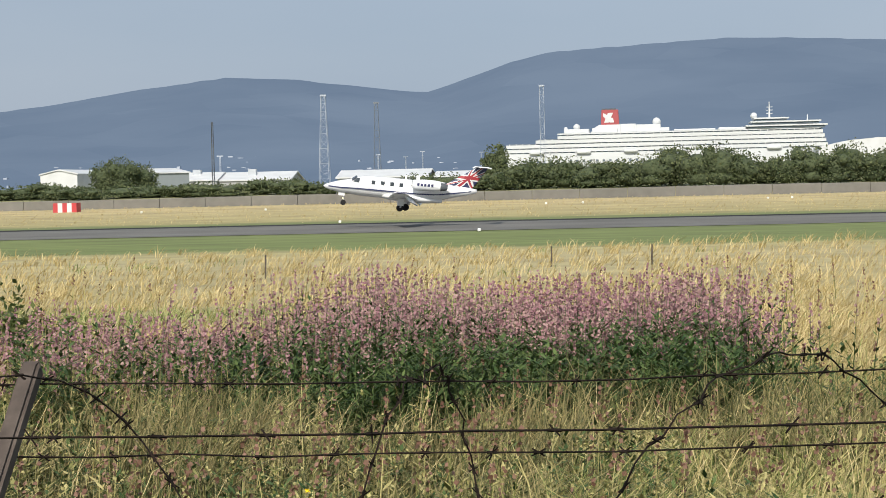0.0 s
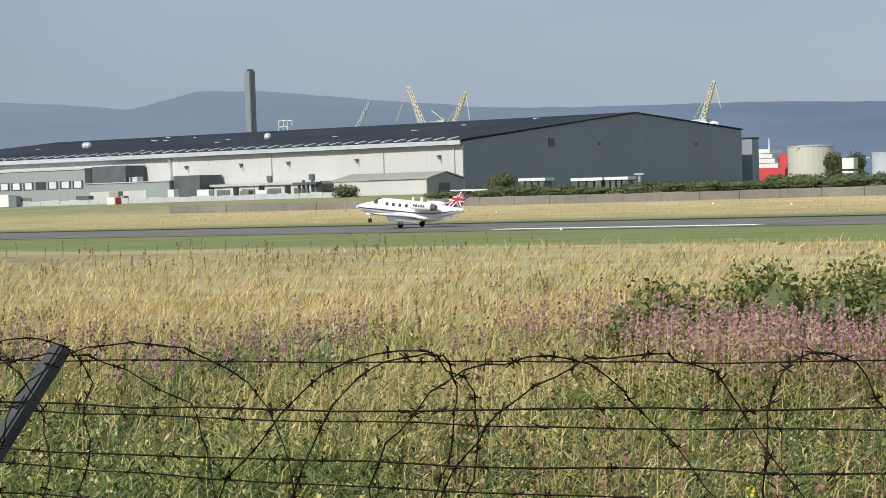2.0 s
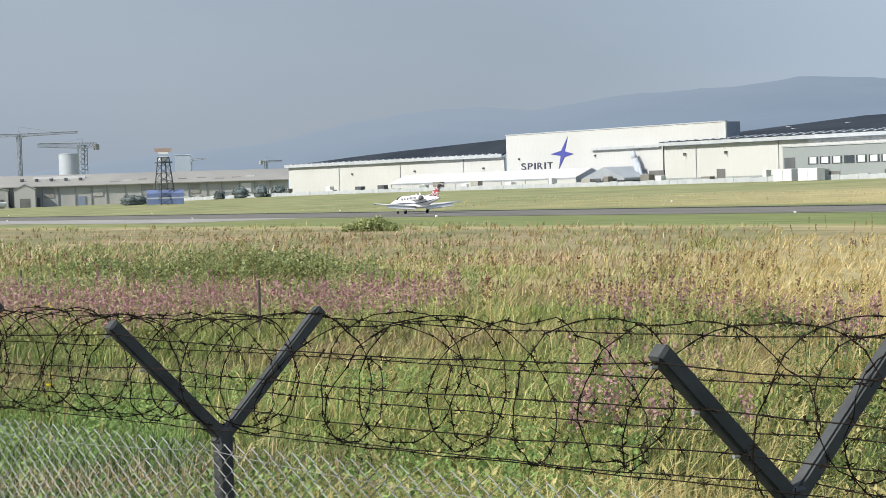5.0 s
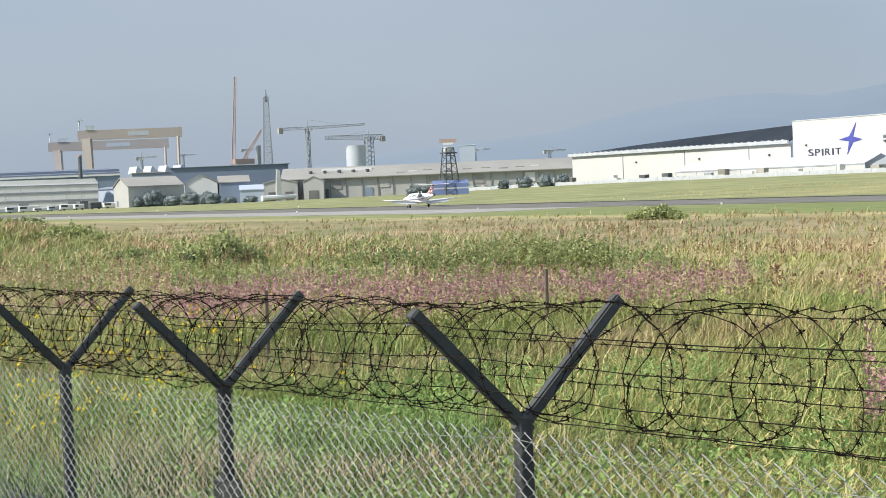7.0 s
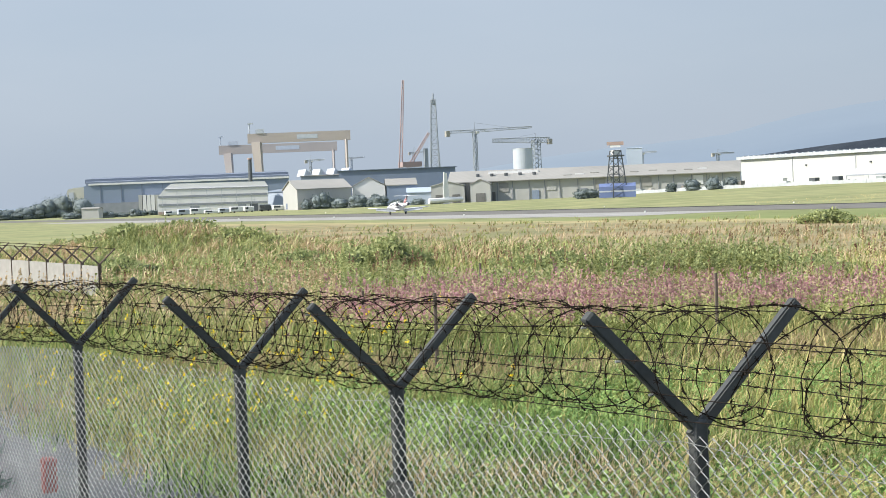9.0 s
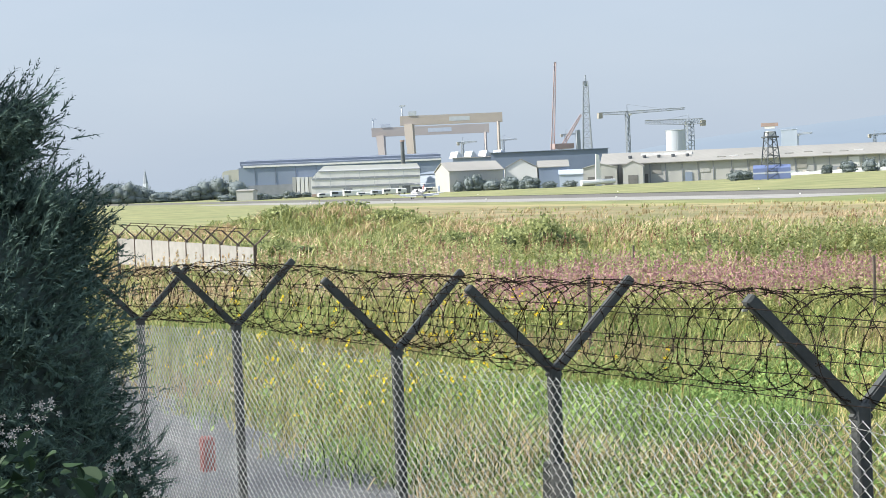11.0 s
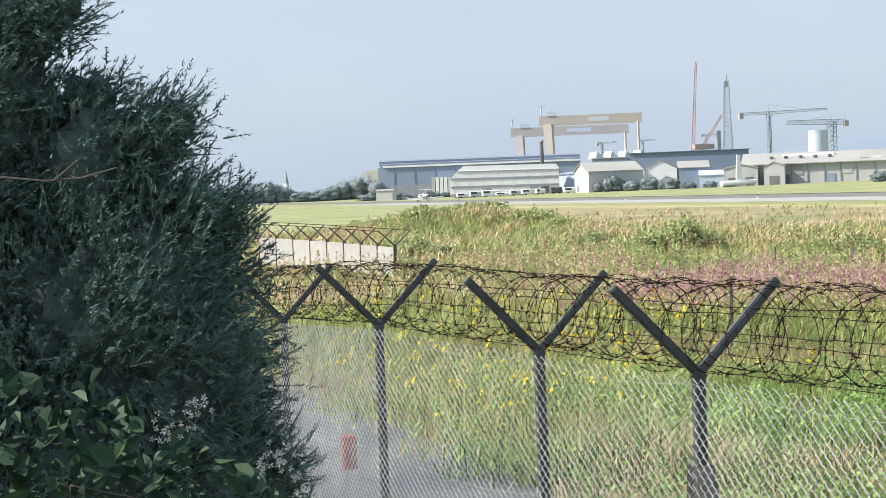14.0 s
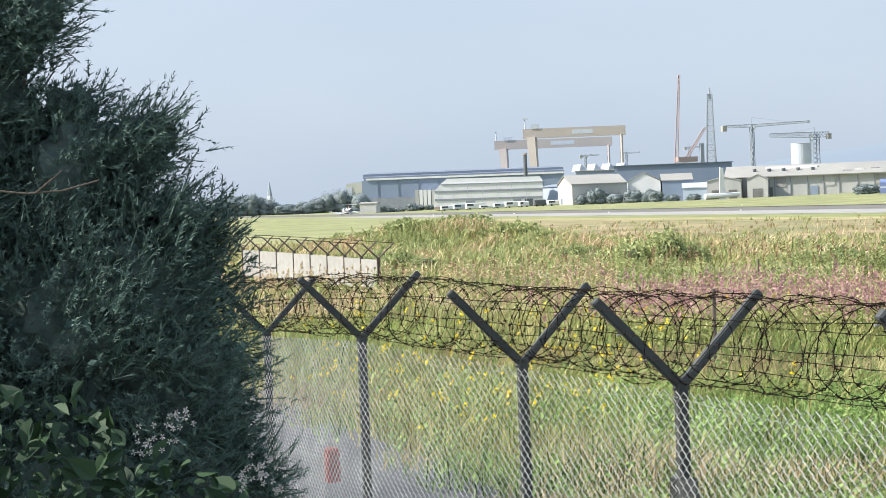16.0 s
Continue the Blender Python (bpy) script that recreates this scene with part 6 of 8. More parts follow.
HEDGE = [(-190, 1.5), (-120, 2.0), (-95, 2.6), (-70, 2.0), (-47, 2.3), (-23, 3.0), (-16, 4.6), (-9, 3.7), (-1, 4.6), (8, 6.2), (15, 4.3), (26, 5.1), (40, 5.1)]
x = -186.0
while x < 44:
    top = float(np.interp(x, [h[0] for h in HEDGE], [h[1] for h in HEDGE]))
    if x > -25:
        hedge_tree(x, 288 + RNG.random() * 8, top * (0.85 + 0.3 * RNG.random()), 2.6 + RNG.random(), 1700, 0.20)
        x += 3.1
    else:
        hedge_tree(x, 288 + RNG.random() * 10, top * (0.75 + 0.4 * RNG.random()), 3.0 + RNG.random(), 900, 0.20)
        x += 4.0
hedge_tree(-192.5, 318, 3.6, 2.6, 2600, 0.18, label="rounded green bush at the gable foot", name="round_bush", cat="bush", group="factory bushes")
hedge_tree(-226, 316, 2.4, 2.6, 700, 0.25, label="low green bush beside the shed", name="round_bush", cat="bush", group="factory bushes")
for x, y, h, w in ((-112, 420, 9.0, 4.5), (-117, 425, 8.0, 4), (-108, 424, 7.0, 3.6), (-141, 350, 6.2, 2.4), (-26, 330, 8.0, 3.0), (-138, 352, 6.0, 2.2)):
    hedge_tree(x, y, h * 0.8, w * 0.8, 2200, 0.24, label="dark broadleaf tree above the hedge", name="tree", cat="tree", group="trees by the harbour")
for x, y, h, w in ((-560, 311, 4.4, 3.5), (-556, 316, 4.8, 3.5), (-553, 321, 4.2, 3.5), (-563, 305, 3.2, 2.5), (-520, 262, 3.5, 3.5), (-526, 256, 3.2, 3.5), (-532, 262, 3.0, 3.5), (-690, 255, 4.5, 4.5), (-700, 250, 5.5, 5),
                   (-705, 245, 4.8, 5), (-735, 268, 4.5, 3), (-640, 250, 2.4, 3.5), (-646, 245, 2.6, 3.5), (-636, 255, 2.2, 3)):
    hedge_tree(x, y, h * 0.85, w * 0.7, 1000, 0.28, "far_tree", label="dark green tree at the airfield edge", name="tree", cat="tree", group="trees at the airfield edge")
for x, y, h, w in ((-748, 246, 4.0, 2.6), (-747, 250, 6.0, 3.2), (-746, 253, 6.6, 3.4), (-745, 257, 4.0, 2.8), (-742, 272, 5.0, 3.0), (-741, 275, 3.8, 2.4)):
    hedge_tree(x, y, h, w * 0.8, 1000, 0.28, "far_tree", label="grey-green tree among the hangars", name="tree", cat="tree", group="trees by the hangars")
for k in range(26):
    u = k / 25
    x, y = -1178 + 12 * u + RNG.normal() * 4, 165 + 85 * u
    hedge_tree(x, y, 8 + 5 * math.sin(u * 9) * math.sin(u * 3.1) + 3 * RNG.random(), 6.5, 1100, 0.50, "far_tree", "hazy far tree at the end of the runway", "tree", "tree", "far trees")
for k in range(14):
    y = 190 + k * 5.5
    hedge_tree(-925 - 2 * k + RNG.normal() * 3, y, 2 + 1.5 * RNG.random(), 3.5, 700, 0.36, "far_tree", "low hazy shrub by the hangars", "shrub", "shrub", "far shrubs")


# ---- meadow ----
def spread(n, a0, a1, d0, d1, ymin=5.4, ymax=106.0):
    """Places in a sector of the field, thinning with distance: bearings a0 to a1 west of north, distances d0 to d1."""
    a = np.radians(a0 + (a1 - a0) * RNG.random(n))
    d = 1.0 / (1 / d1 + (1 / d0 - 1 / d1) * RNG.random(n))
    x, y = -d * np.sin(a), d * np.cos(a)
    edge = 4.5 + 1.0 - 0.12 * np.clip(-x - 11, 0, 12)
    keep = (y > np.maximum(edge, ymin - 3)) & (y < ymax + 3 * np.sin(x * 0.07) + 2 * RNG.normal(size=n))
    road = (x < -16.0) & (x > -36) & (y < 5.1 + 0.5 * np.sin(x * 1.7) * np.sin(x * 0.61) + 0.25 * RNG.normal(size=n))
    keep &= ~road
    return x[keep], y[keep], d[keep]


def patch(x, y, scale, seed):
    return np.array([noise.noise((float(a) * scale, float(b) * scale, seed)) for a, b in zip(x, y)])


def tussocks(x, y, d, per, reach):
    """Several blades to a tuft: places round each tuft, and the way that each blade leans out of it."""
    n = len(x) * per
    i = np.repeat(np.arange(len(x)), per)
    o = RNG.normal(size=(n, 2))
    return x[i] + o[:, 0] * reach, y[i] + o[:, 1] * reach, d[i], o * 0.35


def blades(name, label, x, y, d, h0, h1, wk, mat, lean=0.35, w0=0.004, wind=(0.5, 0.2), out=0.0, uneven=0.0):
    n = len(x)
    z = gz(x, y) - 0.03
    h = h0 + (h1 - h0) * RNG.random(n)
    if uneven:
        h = h * (1 + uneven * patch(x, y, 0.55, 77.0))
    w = w0 + wk * d
    phi = RNG.random(n) * 6.2832
    lx, ly = RNG.normal(size=n) * lean + wind[0] * lean, RNG.normal(size=n) * lean + wind[1] * lean
    if not np.isscalar(out):
        lx, ly = lx + out[:, 0], ly + out[:, 1]
    c, s = np.cos(phi) * w, np.sin(phi) * w
    base = np.stack([x, y, z], 1)
    side = np.stack([c, s, 0 * c], 1)
    mid = base + np.stack([lx * h * 0.25, ly * h * 0.25, h * 0.55], 1)
    tip = base + np.stack([lx * h * 0.8, ly * h * 0.8, h * (1 - 0.18 * np.hypot(lx, ly))], 1)
    v = np.stack([base - side, base + side, mid - side * 0.8, mid + side * 0.8, tip], 1).reshape(-1, 3)
    k = np.arange(n)[:, None] * 5
    t = np.concatenate([k + np.array([[0, 1, 3]]), k + np.array([[0, 3, 2]]), k + np.array([[2, 3, 4]])])
    ob = mesh_fast(name, v, t, mat)
    tagged(ob, label, "grass", kind="stuff")
    return ob


def spikes(name, label, cat, x, y, d, h0, h1, mats, leaves=12, buds=16, bud=0.028, leaf=0.11, top=0.62, wk=0.0002):
    """Upright stems: narrow leaves below, a tapering spike of buds above."""
    n = len(x)
    z = gz(x, y) - 0.03
    h = (h0 + (h1 - h0) * RNG.random(n)) * (1 + 0.38 * patch(x, y, 0.42, 91.0))
    base = np.stack([x, y, z], 1)
    lean = RNG.normal(size=(n, 2)) * 0.08 + np.array([0.05, 0.02])
    axis = np.stack([lean[:, 0], lean[:, 1], np.ones(n)], 1) * h[:, None]
    wv = np.stack([np.full(n, 0.004) + wk * d, np.zeros(n), np.zeros(n)], 1)
    v = np.stack([base - wv, base + wv, base + axis * 0.97], 1).reshape(-1, 3)
    t = np.arange(n)[:, None] * 3 + np.array([[0, 1, 2]])
    th = thing(name, label, cat)
    th["kind"] = "stuff"
    # leaves
    m = n * leaves
    i = np.repeat(np.arange(n), leaves)
    u = 0.12 + (top - 0.08) * RNG.random(m)
    p = base[i] + axis[i] * u[:, None]
    a = RNG.random(m) * 6.2832
    L = leaf * (0.6 + 0.7 * RNG.random(m)) * (1.15 - 0.5 * u)
    out = np.stack([np.cos(a), np.sin(a), 0.75 - 0.7 * RNG.random(m)], 1) * L[:, None]
    sd = np.stack([-np.sin(a), np.cos(a), np.zeros(m)], 1) * (L * 0.13 + 0.0002 * d[i])[:, None]
    lv = np.stack([p, p + out * 0.5 + sd, p + out, p + out * 0.5 - sd], 1).reshape(-1, 3)
    k = np.arange(m)[:, None] * 4 + len(v)
    lt = np.concatenate([k + np.array([[0, 1, 2]]), k + np.array([[0, 2, 3]])])
    mesh_fast("greenery", np.concatenate([v, lv]), np.concatenate([t, lt]), mats[0], th)["kind"] = "stuff"
    m = n * buds
    i = np.repeat(np.arange(n), buds)
    u = top - 0.04 + (1.02 - top) * RNG.random(m)
    a = RNG.random(m) * 6.2832
    r = (bud * 1.6 * (1.08 - (u - top) / (1 - top)))[:, None]
    p = base[i] + axis[i] * u[:, None] + np.stack([np.cos(a), np.sin(a), 0 * a], 1) * r
    s = (bud * (0.6 + 0.6 * RNG.random(m)) + 0.0002 * d[i])[:, None]
    e1 = RNG.normal(size=(m, 3))
    e1 /= np.linalg.norm(e1, axis=1, keepdims=True)
    e2 = np.cross(e1, RNG.normal(size=(m, 3)))
    e2 /= np.linalg.norm(e2, axis=1, keepdims=True)
    bv = np.stack([p - e1 * s, p + e2 * s, p + e1 * s, p - e2 * s], 1).reshape(-1, 3)
    k = np.arange(m)[:, None] * 4
    bt = np.concatenate([k + np.array([[0, 1, 2]]), k + np.array([[0, 2, 3]])])
    mesh_fast("blossom", bv, bt, mats[1], th)["kind"] = "stuff"


def meadow():
    # far pale field: tussocks in drifts of straw, ochre and dull green
    x, y, d = spread(17000, -9, 48, 27, 118, 20)
    x, y, d, o = tussocks(x, y, d, 6, 0.16)
    az = np.degrees(np.arctan2(-x, y))
    p = patch(x, y, 0.07, 12.0) + 0.7 * patch(x, y, 0.28, 15.0) + 0.15 * RNG.normal(size=len(x)) + np.interp(az, [14, 30], [0.45, 0.10]) + 0.25 * smoothstep((d - 50) / 30.0)
    gold = p > -0.04
    blades("tall_grass", "tall straw-gold grass across the field", x[gold], y[gold], d[gold], 0.2, 0.55, 0.00018, "straw", 0.8, wind=(1.0, 0.1), out=o[gold], uneven=0.7)
    blades("meadow_grass", "mixed green and dry meadow grass", x[~gold], y[~gold], d[~gold], 0.2, 0.5, 0.00018, "dull_meadow", 0.8, wind=(0.8, 0.1), out=o[~gold], uneven=0.8)
    x, y, d = spread(18000, 46, 89, 27, 260, 8)
    k = (x > -150) | (y * 3.6 + x > 10)
    x, y, d, o = tussocks(x[k], y[k], d[k], 6, 0.18)
    az = np.degrees(np.arctan2(-x, y))
    p = 0.8 * patch(x, y, 0.06, 2.0) + 0.8 * patch(x, y, 0.22, 16.0) + 0.12 * np.interp(az, [50, 58, 65, 74], [1.2, -0.4, -1.2, -2.2]) + 0.30 * smoothstep((d - 110) / 60.0)
    p += 0.12 * RNG.normal(size=len(p))
    gold, lime = p > 0.02, p < -0.30
    dull = ~gold & ~lime
    east = gold & (az < 47 + 5 * RNG.normal(size=len(az)))
    gold &= ~east
    blades("tall_grass", "tall straw-gold grass across the field", x[east], y[east], d[east], 0.2, 0.55, 0.00018, "straw", 0.8, wind=(0.8, 0.2), out=o[east], uneven=0.7)
    blades("tall_grass", "tawny bleached grass across the western field", x[gold], y[gold], d[gold], 0.2, 0.55, 0.00018, "tawny", 0.8, wind=(0.8, 0.2), out=o[gold], uneven=0.7)
    blades("meadow_grass", "mixed green and dry meadow grass", x[dull], y[dull], d[dull], 0.2, 0.6, 0.00018, "dull_meadow", 0.8, wind=(0.7, 0.2), out=o[dull], uneven=0.8)
    blades("green_grass", "lime-green grass patches in the meadow", x[lime], y[lime], d[lime], 0.2, 0.5, 0.00018, "green", 0.8, wind=(0.7, 0.2), out=o[lime], uneven=0.8)
    x, y, d = spread(16000, 50, 82, 48, 240, 8)
    k = (patch(x, y, 0.05, 41.0) + 0.4 * patch(x, y, 0.3, 43.0) > 0.05) & ((x > -150) | (y * 3.6 + x > 10))
    blades("dry_grass", "pinkish dry grass drifts in the meadow", x[k], y[k], d[k], 0.3, 0.7, 0.00018, "dry_pink", 0.8)
    # the hummock: a thick coat of mixed grass and low leaves
    n = 30000
    x, y = -114 + 13 * RNG.normal(size=n), 30 + 9 * RNG.normal(size=n)
    d = np.hypot(x, y)
    p = patch(x, y, 0.25, 81.0) + 0.2 * RNG.normal(size=n)
    a, b = p > 0.12, p < -0.15
    c = ~a & ~b
    for m, mat, lab in ((a, "dry_pink", "dry tawny grass over the hummock"), (b, "bramble", "green leafy growth over the hummock"), (c, "dull_meadow", "mixed green and dry grass over the hummock")):
        blades("meadow_grass", lab, x[m], y[m], d[m], 0.3, 0.8, 0.0003, mat, 0.8, uneven=0.7)
    # rough grass nearer the fence
    x, y, d = spread(78000, -9, 62, 8.5, 32)
    az = np.degrees(np.arctan2(-x, y))
    free = ~((az > -3) & (az < 17) & (d > 22) & (d < 29) & (RNG.random(len(x)) < 0.6))
    x, y, d, az = x[free], y[free], d[free], az[free]
    p = patch(x, y, 0.25, 7.0) + 0.5 * patch(x, y, 0.8, 17.0) + 0.22 * RNG.normal(size=len(x)) - 0.10 - 0.16 * smoothstep((az - 34) / 14.0)
    a, b = p > 0.24 + 0.42 * ((az < 26) & (az > 2)), p < -0.32
    c = ~a & ~b
    e = (c | b) & (az < 22 + 5 * RNG.normal(size=len(az))) & (az > 3 + 3 * RNG.normal(size=len(az)))
    c &= ~e
    b &= ~e
    blades("meadow_grass", "olive and brown rough grass by the fence", x[e], y[e], d[e], 0.32, 0.85, 0.00022, "olive_grass", 0.8, 0.004, uneven=0.7)
    blades("meadow_grass", "mixed green and dry meadow grass", x[c], y[c], d[c], 0.32, 0.85, 0.00022, "mixgrass", 0.8, 0.004, uneven=0.7)
    blades("tall_grass", "bleached dry grass stalks by the fence", x[a], y[a], d[a], 0.4, 0.95, 0.00014, "straw", 0.55, 0.0025, uneven=0.6)
    blades("green_grass", "lush green grass by the fence", x[b], y[b], d[b], 0.3, 0.75, 0.00022, "green", 0.8, 0.004, uneven=0.7)
    # behind the chain-link: lush green, with a straw-yellow drift and a tawny strip along the track
    x, y, d = spread(60000, 50, 89, 10, 46, 4)
    az = np.degrees(np.arctan2(-x, y))
    p = patch(x, y, 0.2, 9.0) + 0.5 * patch(x, y, 0.9, 19.0) + 0.2 * RNG.normal(size=len(x)) + 0.35 * smoothstep((d - 27) / 8.0) + 0.55 * np.exp(-((az - 77.2) / 1.6) ** 2 - ((d - 27) / 5.0) ** 2)
    a = p > 0.34
    b = ~a & (p < -0.28)
    c = ~a & ~b
    blades("green_grass", "lush green grass by the fence", x[c], y[c], d[c], 0.2, 0.6, 0.0002, "lush", 0.6, 0.003, uneven=0.7)
    blades("green_grass", "dark green weeds and grass by the fence", x[b], y[b], d[b], 0.2, 0.6, 0.0002, "herb_leaf", 0.6, 0.004, uneven=0.7)
    blades("meadow_grass", "mixed green and dry meadow grass", x[a], y[a], d[a], 0.3, 0.8, 0.0002, "mixgrass", 0.55, 0.003, uneven=0.7)
    x, y, d = spread(15000, 57, 78, 15, 22.0)
    az = np.degrees(np.arctan2(-x, y))
    k = patch(x, y, 0.5, 31.0) + 0.2 * RNG.normal(size=len(x)) + np.interp(d, [15, 18, 20, 22], [0.15, 0.15, -0.05, -0.5]) > 0.0
    blades("dry_grass", "pinkish dry grass at the foot of the fence", x[k], y[k], d[k], 0.25, 0.6, 0.0002, "dry_pink", 0.7, 0.003, uneven=0.6)
    # rough grass beyond the runway
    n = 18000
    x, y = -330 + 390 * RNG.random(n), 180 + 62 * RNG.random(n) ** 0.8
    k = (x > -190) | (RNG.random(n) < 0.25)
    k &= (y > 190) | (RNG.random(n) < 0.3)
    blades("rough_grass", "rough pale grass beyond the runway", x[k], y[k], np.hypot(x, y)[k], 0.15, 0.38, 0.00012, "straw", 1.0, wind=(0.8, 0.1))
    # willowherb stands: dense in the middle, thinning to the sides
    x, y, d = spread(5200, -8, 18, 25, 31)
    az = np.degrees(np.arctan2(-x, y))
    k = 0.8 * patch(x, y, 0.22, 4.0) + 0.5 * patch(x, y, 0.7, 44.0) + np.interp(az, [-8, -3.5, -1, 8, 13, 18], [-0.45, -0.05, 0.3, 0.22, 0.02, -0.3]) + 0.2 * RNG.normal(size=len(x)) > 0.08
    tall = k & (az < 9 + 3 * RNG.normal(size=len(az)))
    short = k & ~tall
    spikes("willowherb", "stand of pink willowherb in fading bloom", "wildflowers", x[tall], y[tall], d[tall], 1.0, 1.85, ("herb_leaf", "herb_pink"), 15, 20, 0.017, 0.14, 0.68)
    spikes("willowherb", "lower pink willowherb at the edge of the stand", "wildflowers", x[short], y[short], d[short], 0.8, 1.4, ("herb_leaf", "herb_pink"), 13, 18, 0.017, 0.13, 0.66)
    x, y, d = spread(2400, 8, 38, 24, 33)
    k = patch(x, y, 0.18, 24.0) + 0.4 * patch(x, y, 0.6, 25.0) + np.interp(np.degrees(np.arctan2(-x, y)), [8, 12, 20, 30, 38], [-0.1, 0.2, 0.15, 0.0, -0.3]) + 0.15 * RNG.normal(size=len(x)) > 0.09
    spikes("willowherb", "shorter dusty-pink willowherb among dry grass", "wildflowers", x[k], y[k], d[k], 0.8, 1.35, ("mixgrass", "herb_pink"), 12, 18, 0.017, 0.12, 0.62)
    x, y, d = spread(9000, -9, 20, 18.5, 23.5)
    k = patch(x, y, 0.5, 33.0) + 0.15 * RNG.normal(size=len(x)) > -0.1
    blades("meadow_grass", "tall olive and brown grass before the willowherb", x[k], y[k], d[k], 0.5, 1.05, 0.00018, "olive_grass", 0.45, 0.004, uneven=0.6)
    x, y, d = spread(3300, -9, 18, 23.0, 28)
    az = np.degrees(np.arctan2(-x, y))
    k = patch(x, y, 0.3, 14.0) + 0.5 * patch(x, y, 0.9, 54.0) + 0.2 * RNG.normal(size=len(x)) + np.interp(az, [-9, -4, -1, 7, 12, 18], [-0.3, -0.08, 0.22, 0.15, 0.0, -0.25]) > 0.02
    spikes("willowherb", "leafy green willowherb stems past bloom", "wildflowers", x[k], y[k], d[k], 0.5, 1.35, ("herb_leaf", "herb_leaf"), 26, 4, 0.012, 0.18, 0.95)
    x, y, d = spread(4200, -9, 58, 9.5, 26)
    k = patch(x, y, 0.4, 29.0) > -0.1
    spikes("leafy_weeds", "mixed green and brown weeds in the rough grass", "weeds", x[k], y[k], d[k], 0.3, 0.8, ("mixgrass", "mixgrass"), 14, 5, 0.012, 0.15, 0.9)
    x, y, d = spread(600, -9, 18, 17, 22.5)
    blades("tall_grass", "bleached dry grass stalks by the fence", x, y, d, 0.5, 1.15, 0.0001, "straw", 0.6, 0.003)
    x, y, d = spread(6400, -9, 46, 9.5, 27)
    k = patch(x, y, 0.45, 19.0) > -0.1 - 0.25 * smoothstep((np.degrees(np.arctan2(-x, y)) - 12) / 10.0)
    spikes("leafy_weeds", "dark leafy weeds among the fence-side grass", "weeds", x[k], y[k], d[k], 0.3, 0.75, ("herb_leaf", "mixgrass"), 15, 4, 0.012, 0.13, 0.95)
    x, y, d = spread(7000, 50, 88, 9.5, 30)
    k = patch(x, y, 0.25, 21.0) > -0.15
    spikes("leafy_weeds", "green leafy weeds behind the chain-link mesh", "weeds", x[k], y[k], d[k], 0.3, 0.7, ("lush", "lush"), 14, 3, 0.018, 0.10, 0.95)
    x, y, d = spread(2200, 20, 52, 19, 38)
    k = patch(x, y, 0.15, 5.0) + 0.4 * patch(x, y, 0.6, 26.0) > 0.15
    spikes("willowherb", "scattered faded willowherb among grass", "wildflowers", x[k], y[k], d[k], 0.9, 1.3, ("herb_leaf", "herb_pink"), 12, 14, 0.016, 0.10, 0.72)
    x, y, d = spread(3000, 55, 74, 36, 52)
    k = patch(x, y, 0.12, 6.0) + 0.6 * patch(x, y, 0.5, 27.0) > 0.05
    spikes("willowherb", "pink willowherb drift in the meadow", "wildflowers", x[k], y[k], d[k], 0.7, 1.2, ("dull_meadow", "herb_pink"), 14, 13, 0.017, 0.12, 0.68)
    x, y, d = spread(1500, 71, 81, 44, 66)
    k = patch(x, y, 0.12, 36.0) + 0.4 * patch(x, y, 0.6, 28.0) > 0.0
    spikes("willowherb", "faded pinkish willowherb among tall weeds", "wildflowers", x[k], y[k], d[k], 0.7, 1.1, ("dull_meadow", "dry_pink"), 12, 14, 0.02, 0.12, 0.62)
    # green weeds standing in patches further out, and over the hummock
    x, y, d = spread(5200, 54, 82, 50, 135, 8)
    az = np.degrees(np.arctan2(-x, y))
    k = 0.7 * patch(x, y, 0.10, 61.0) + 0.5 * patch(x, y, 0.35, 62.0) + 0.35 * np.exp(-((az - 60.5) / 3.5) ** 2 - ((d - 72) / 9.0) ** 2) + 0.22 * np.exp(-((az - 75.5) / 4.5) ** 2 - ((d - 112) / 22.0) ** 2) > 0.16
    spikes("leafy_weeds", "tall green weeds in patches across the meadow", "weeds", x[k], y[k], d[k], 0.4, 1.0, ("bramble", "bramble"), 18, 8, 0.03, 0.17, 0.7)
    x, y, d = spread(300, 58.6, 64.2, 63, 80)
    spikes("nettle_clump", "clump of dark upright nettles in the meadow", "weeds", x, y, d, 0.5, 1.35, ("bramble_dark", "bramble"), 30, 10, 0.028, 0.17, 0.75)
    # brown dock spikes, in loose drifts
    x, y, d = spread(3800, 30, 80, 36, 130, 14)
    k = patch(x, y, 0.06, 8.0) + 0.45 * patch(x, y, 0.35, 9.0) - 0.12 * smoothstep((np.degrees(np.arctan2(-x, y)) - 56) / 8.0) > 0.16
    spikes("dock_stand", "reddish-brown dock seed spikes", "weeds", x[k], y[k], d[k], 0.6, 1.15, ("mixgrass", "seed_brown"), 6, 14, 0.020, 0.14, 0.55)
    x, y, d = spread(600, -9, 34, 14, 60)
    spikes("dock_stand", "reddish-brown dock seed spikes", "weeds", x, y, d, 0.8, 1.35, ("mixgrass", "seed_brown"), 6, 14, 0.018, 0.12, 0.6)
    # ragwort
    x, y, d = spread(430, 66, 80, 22, 42)
    k = patch(x, y, 0.3, 71.0) + np.interp(np.degrees(np.arctan2(-x, y)), [65, 70, 73, 80], [-0.2, 0.1, 0.15, 0.0]) > 0.0
    spikes("ragwort", "yellow ragwort flowers among the grass", "wildflowers", x[k], y[k], d[k], 0.45, 0.9, ("green", "yellow"), 8, 7, 0.013, 0.09, 0.92)
    x, y, d = spread(60, 8, 40, 10, 16)
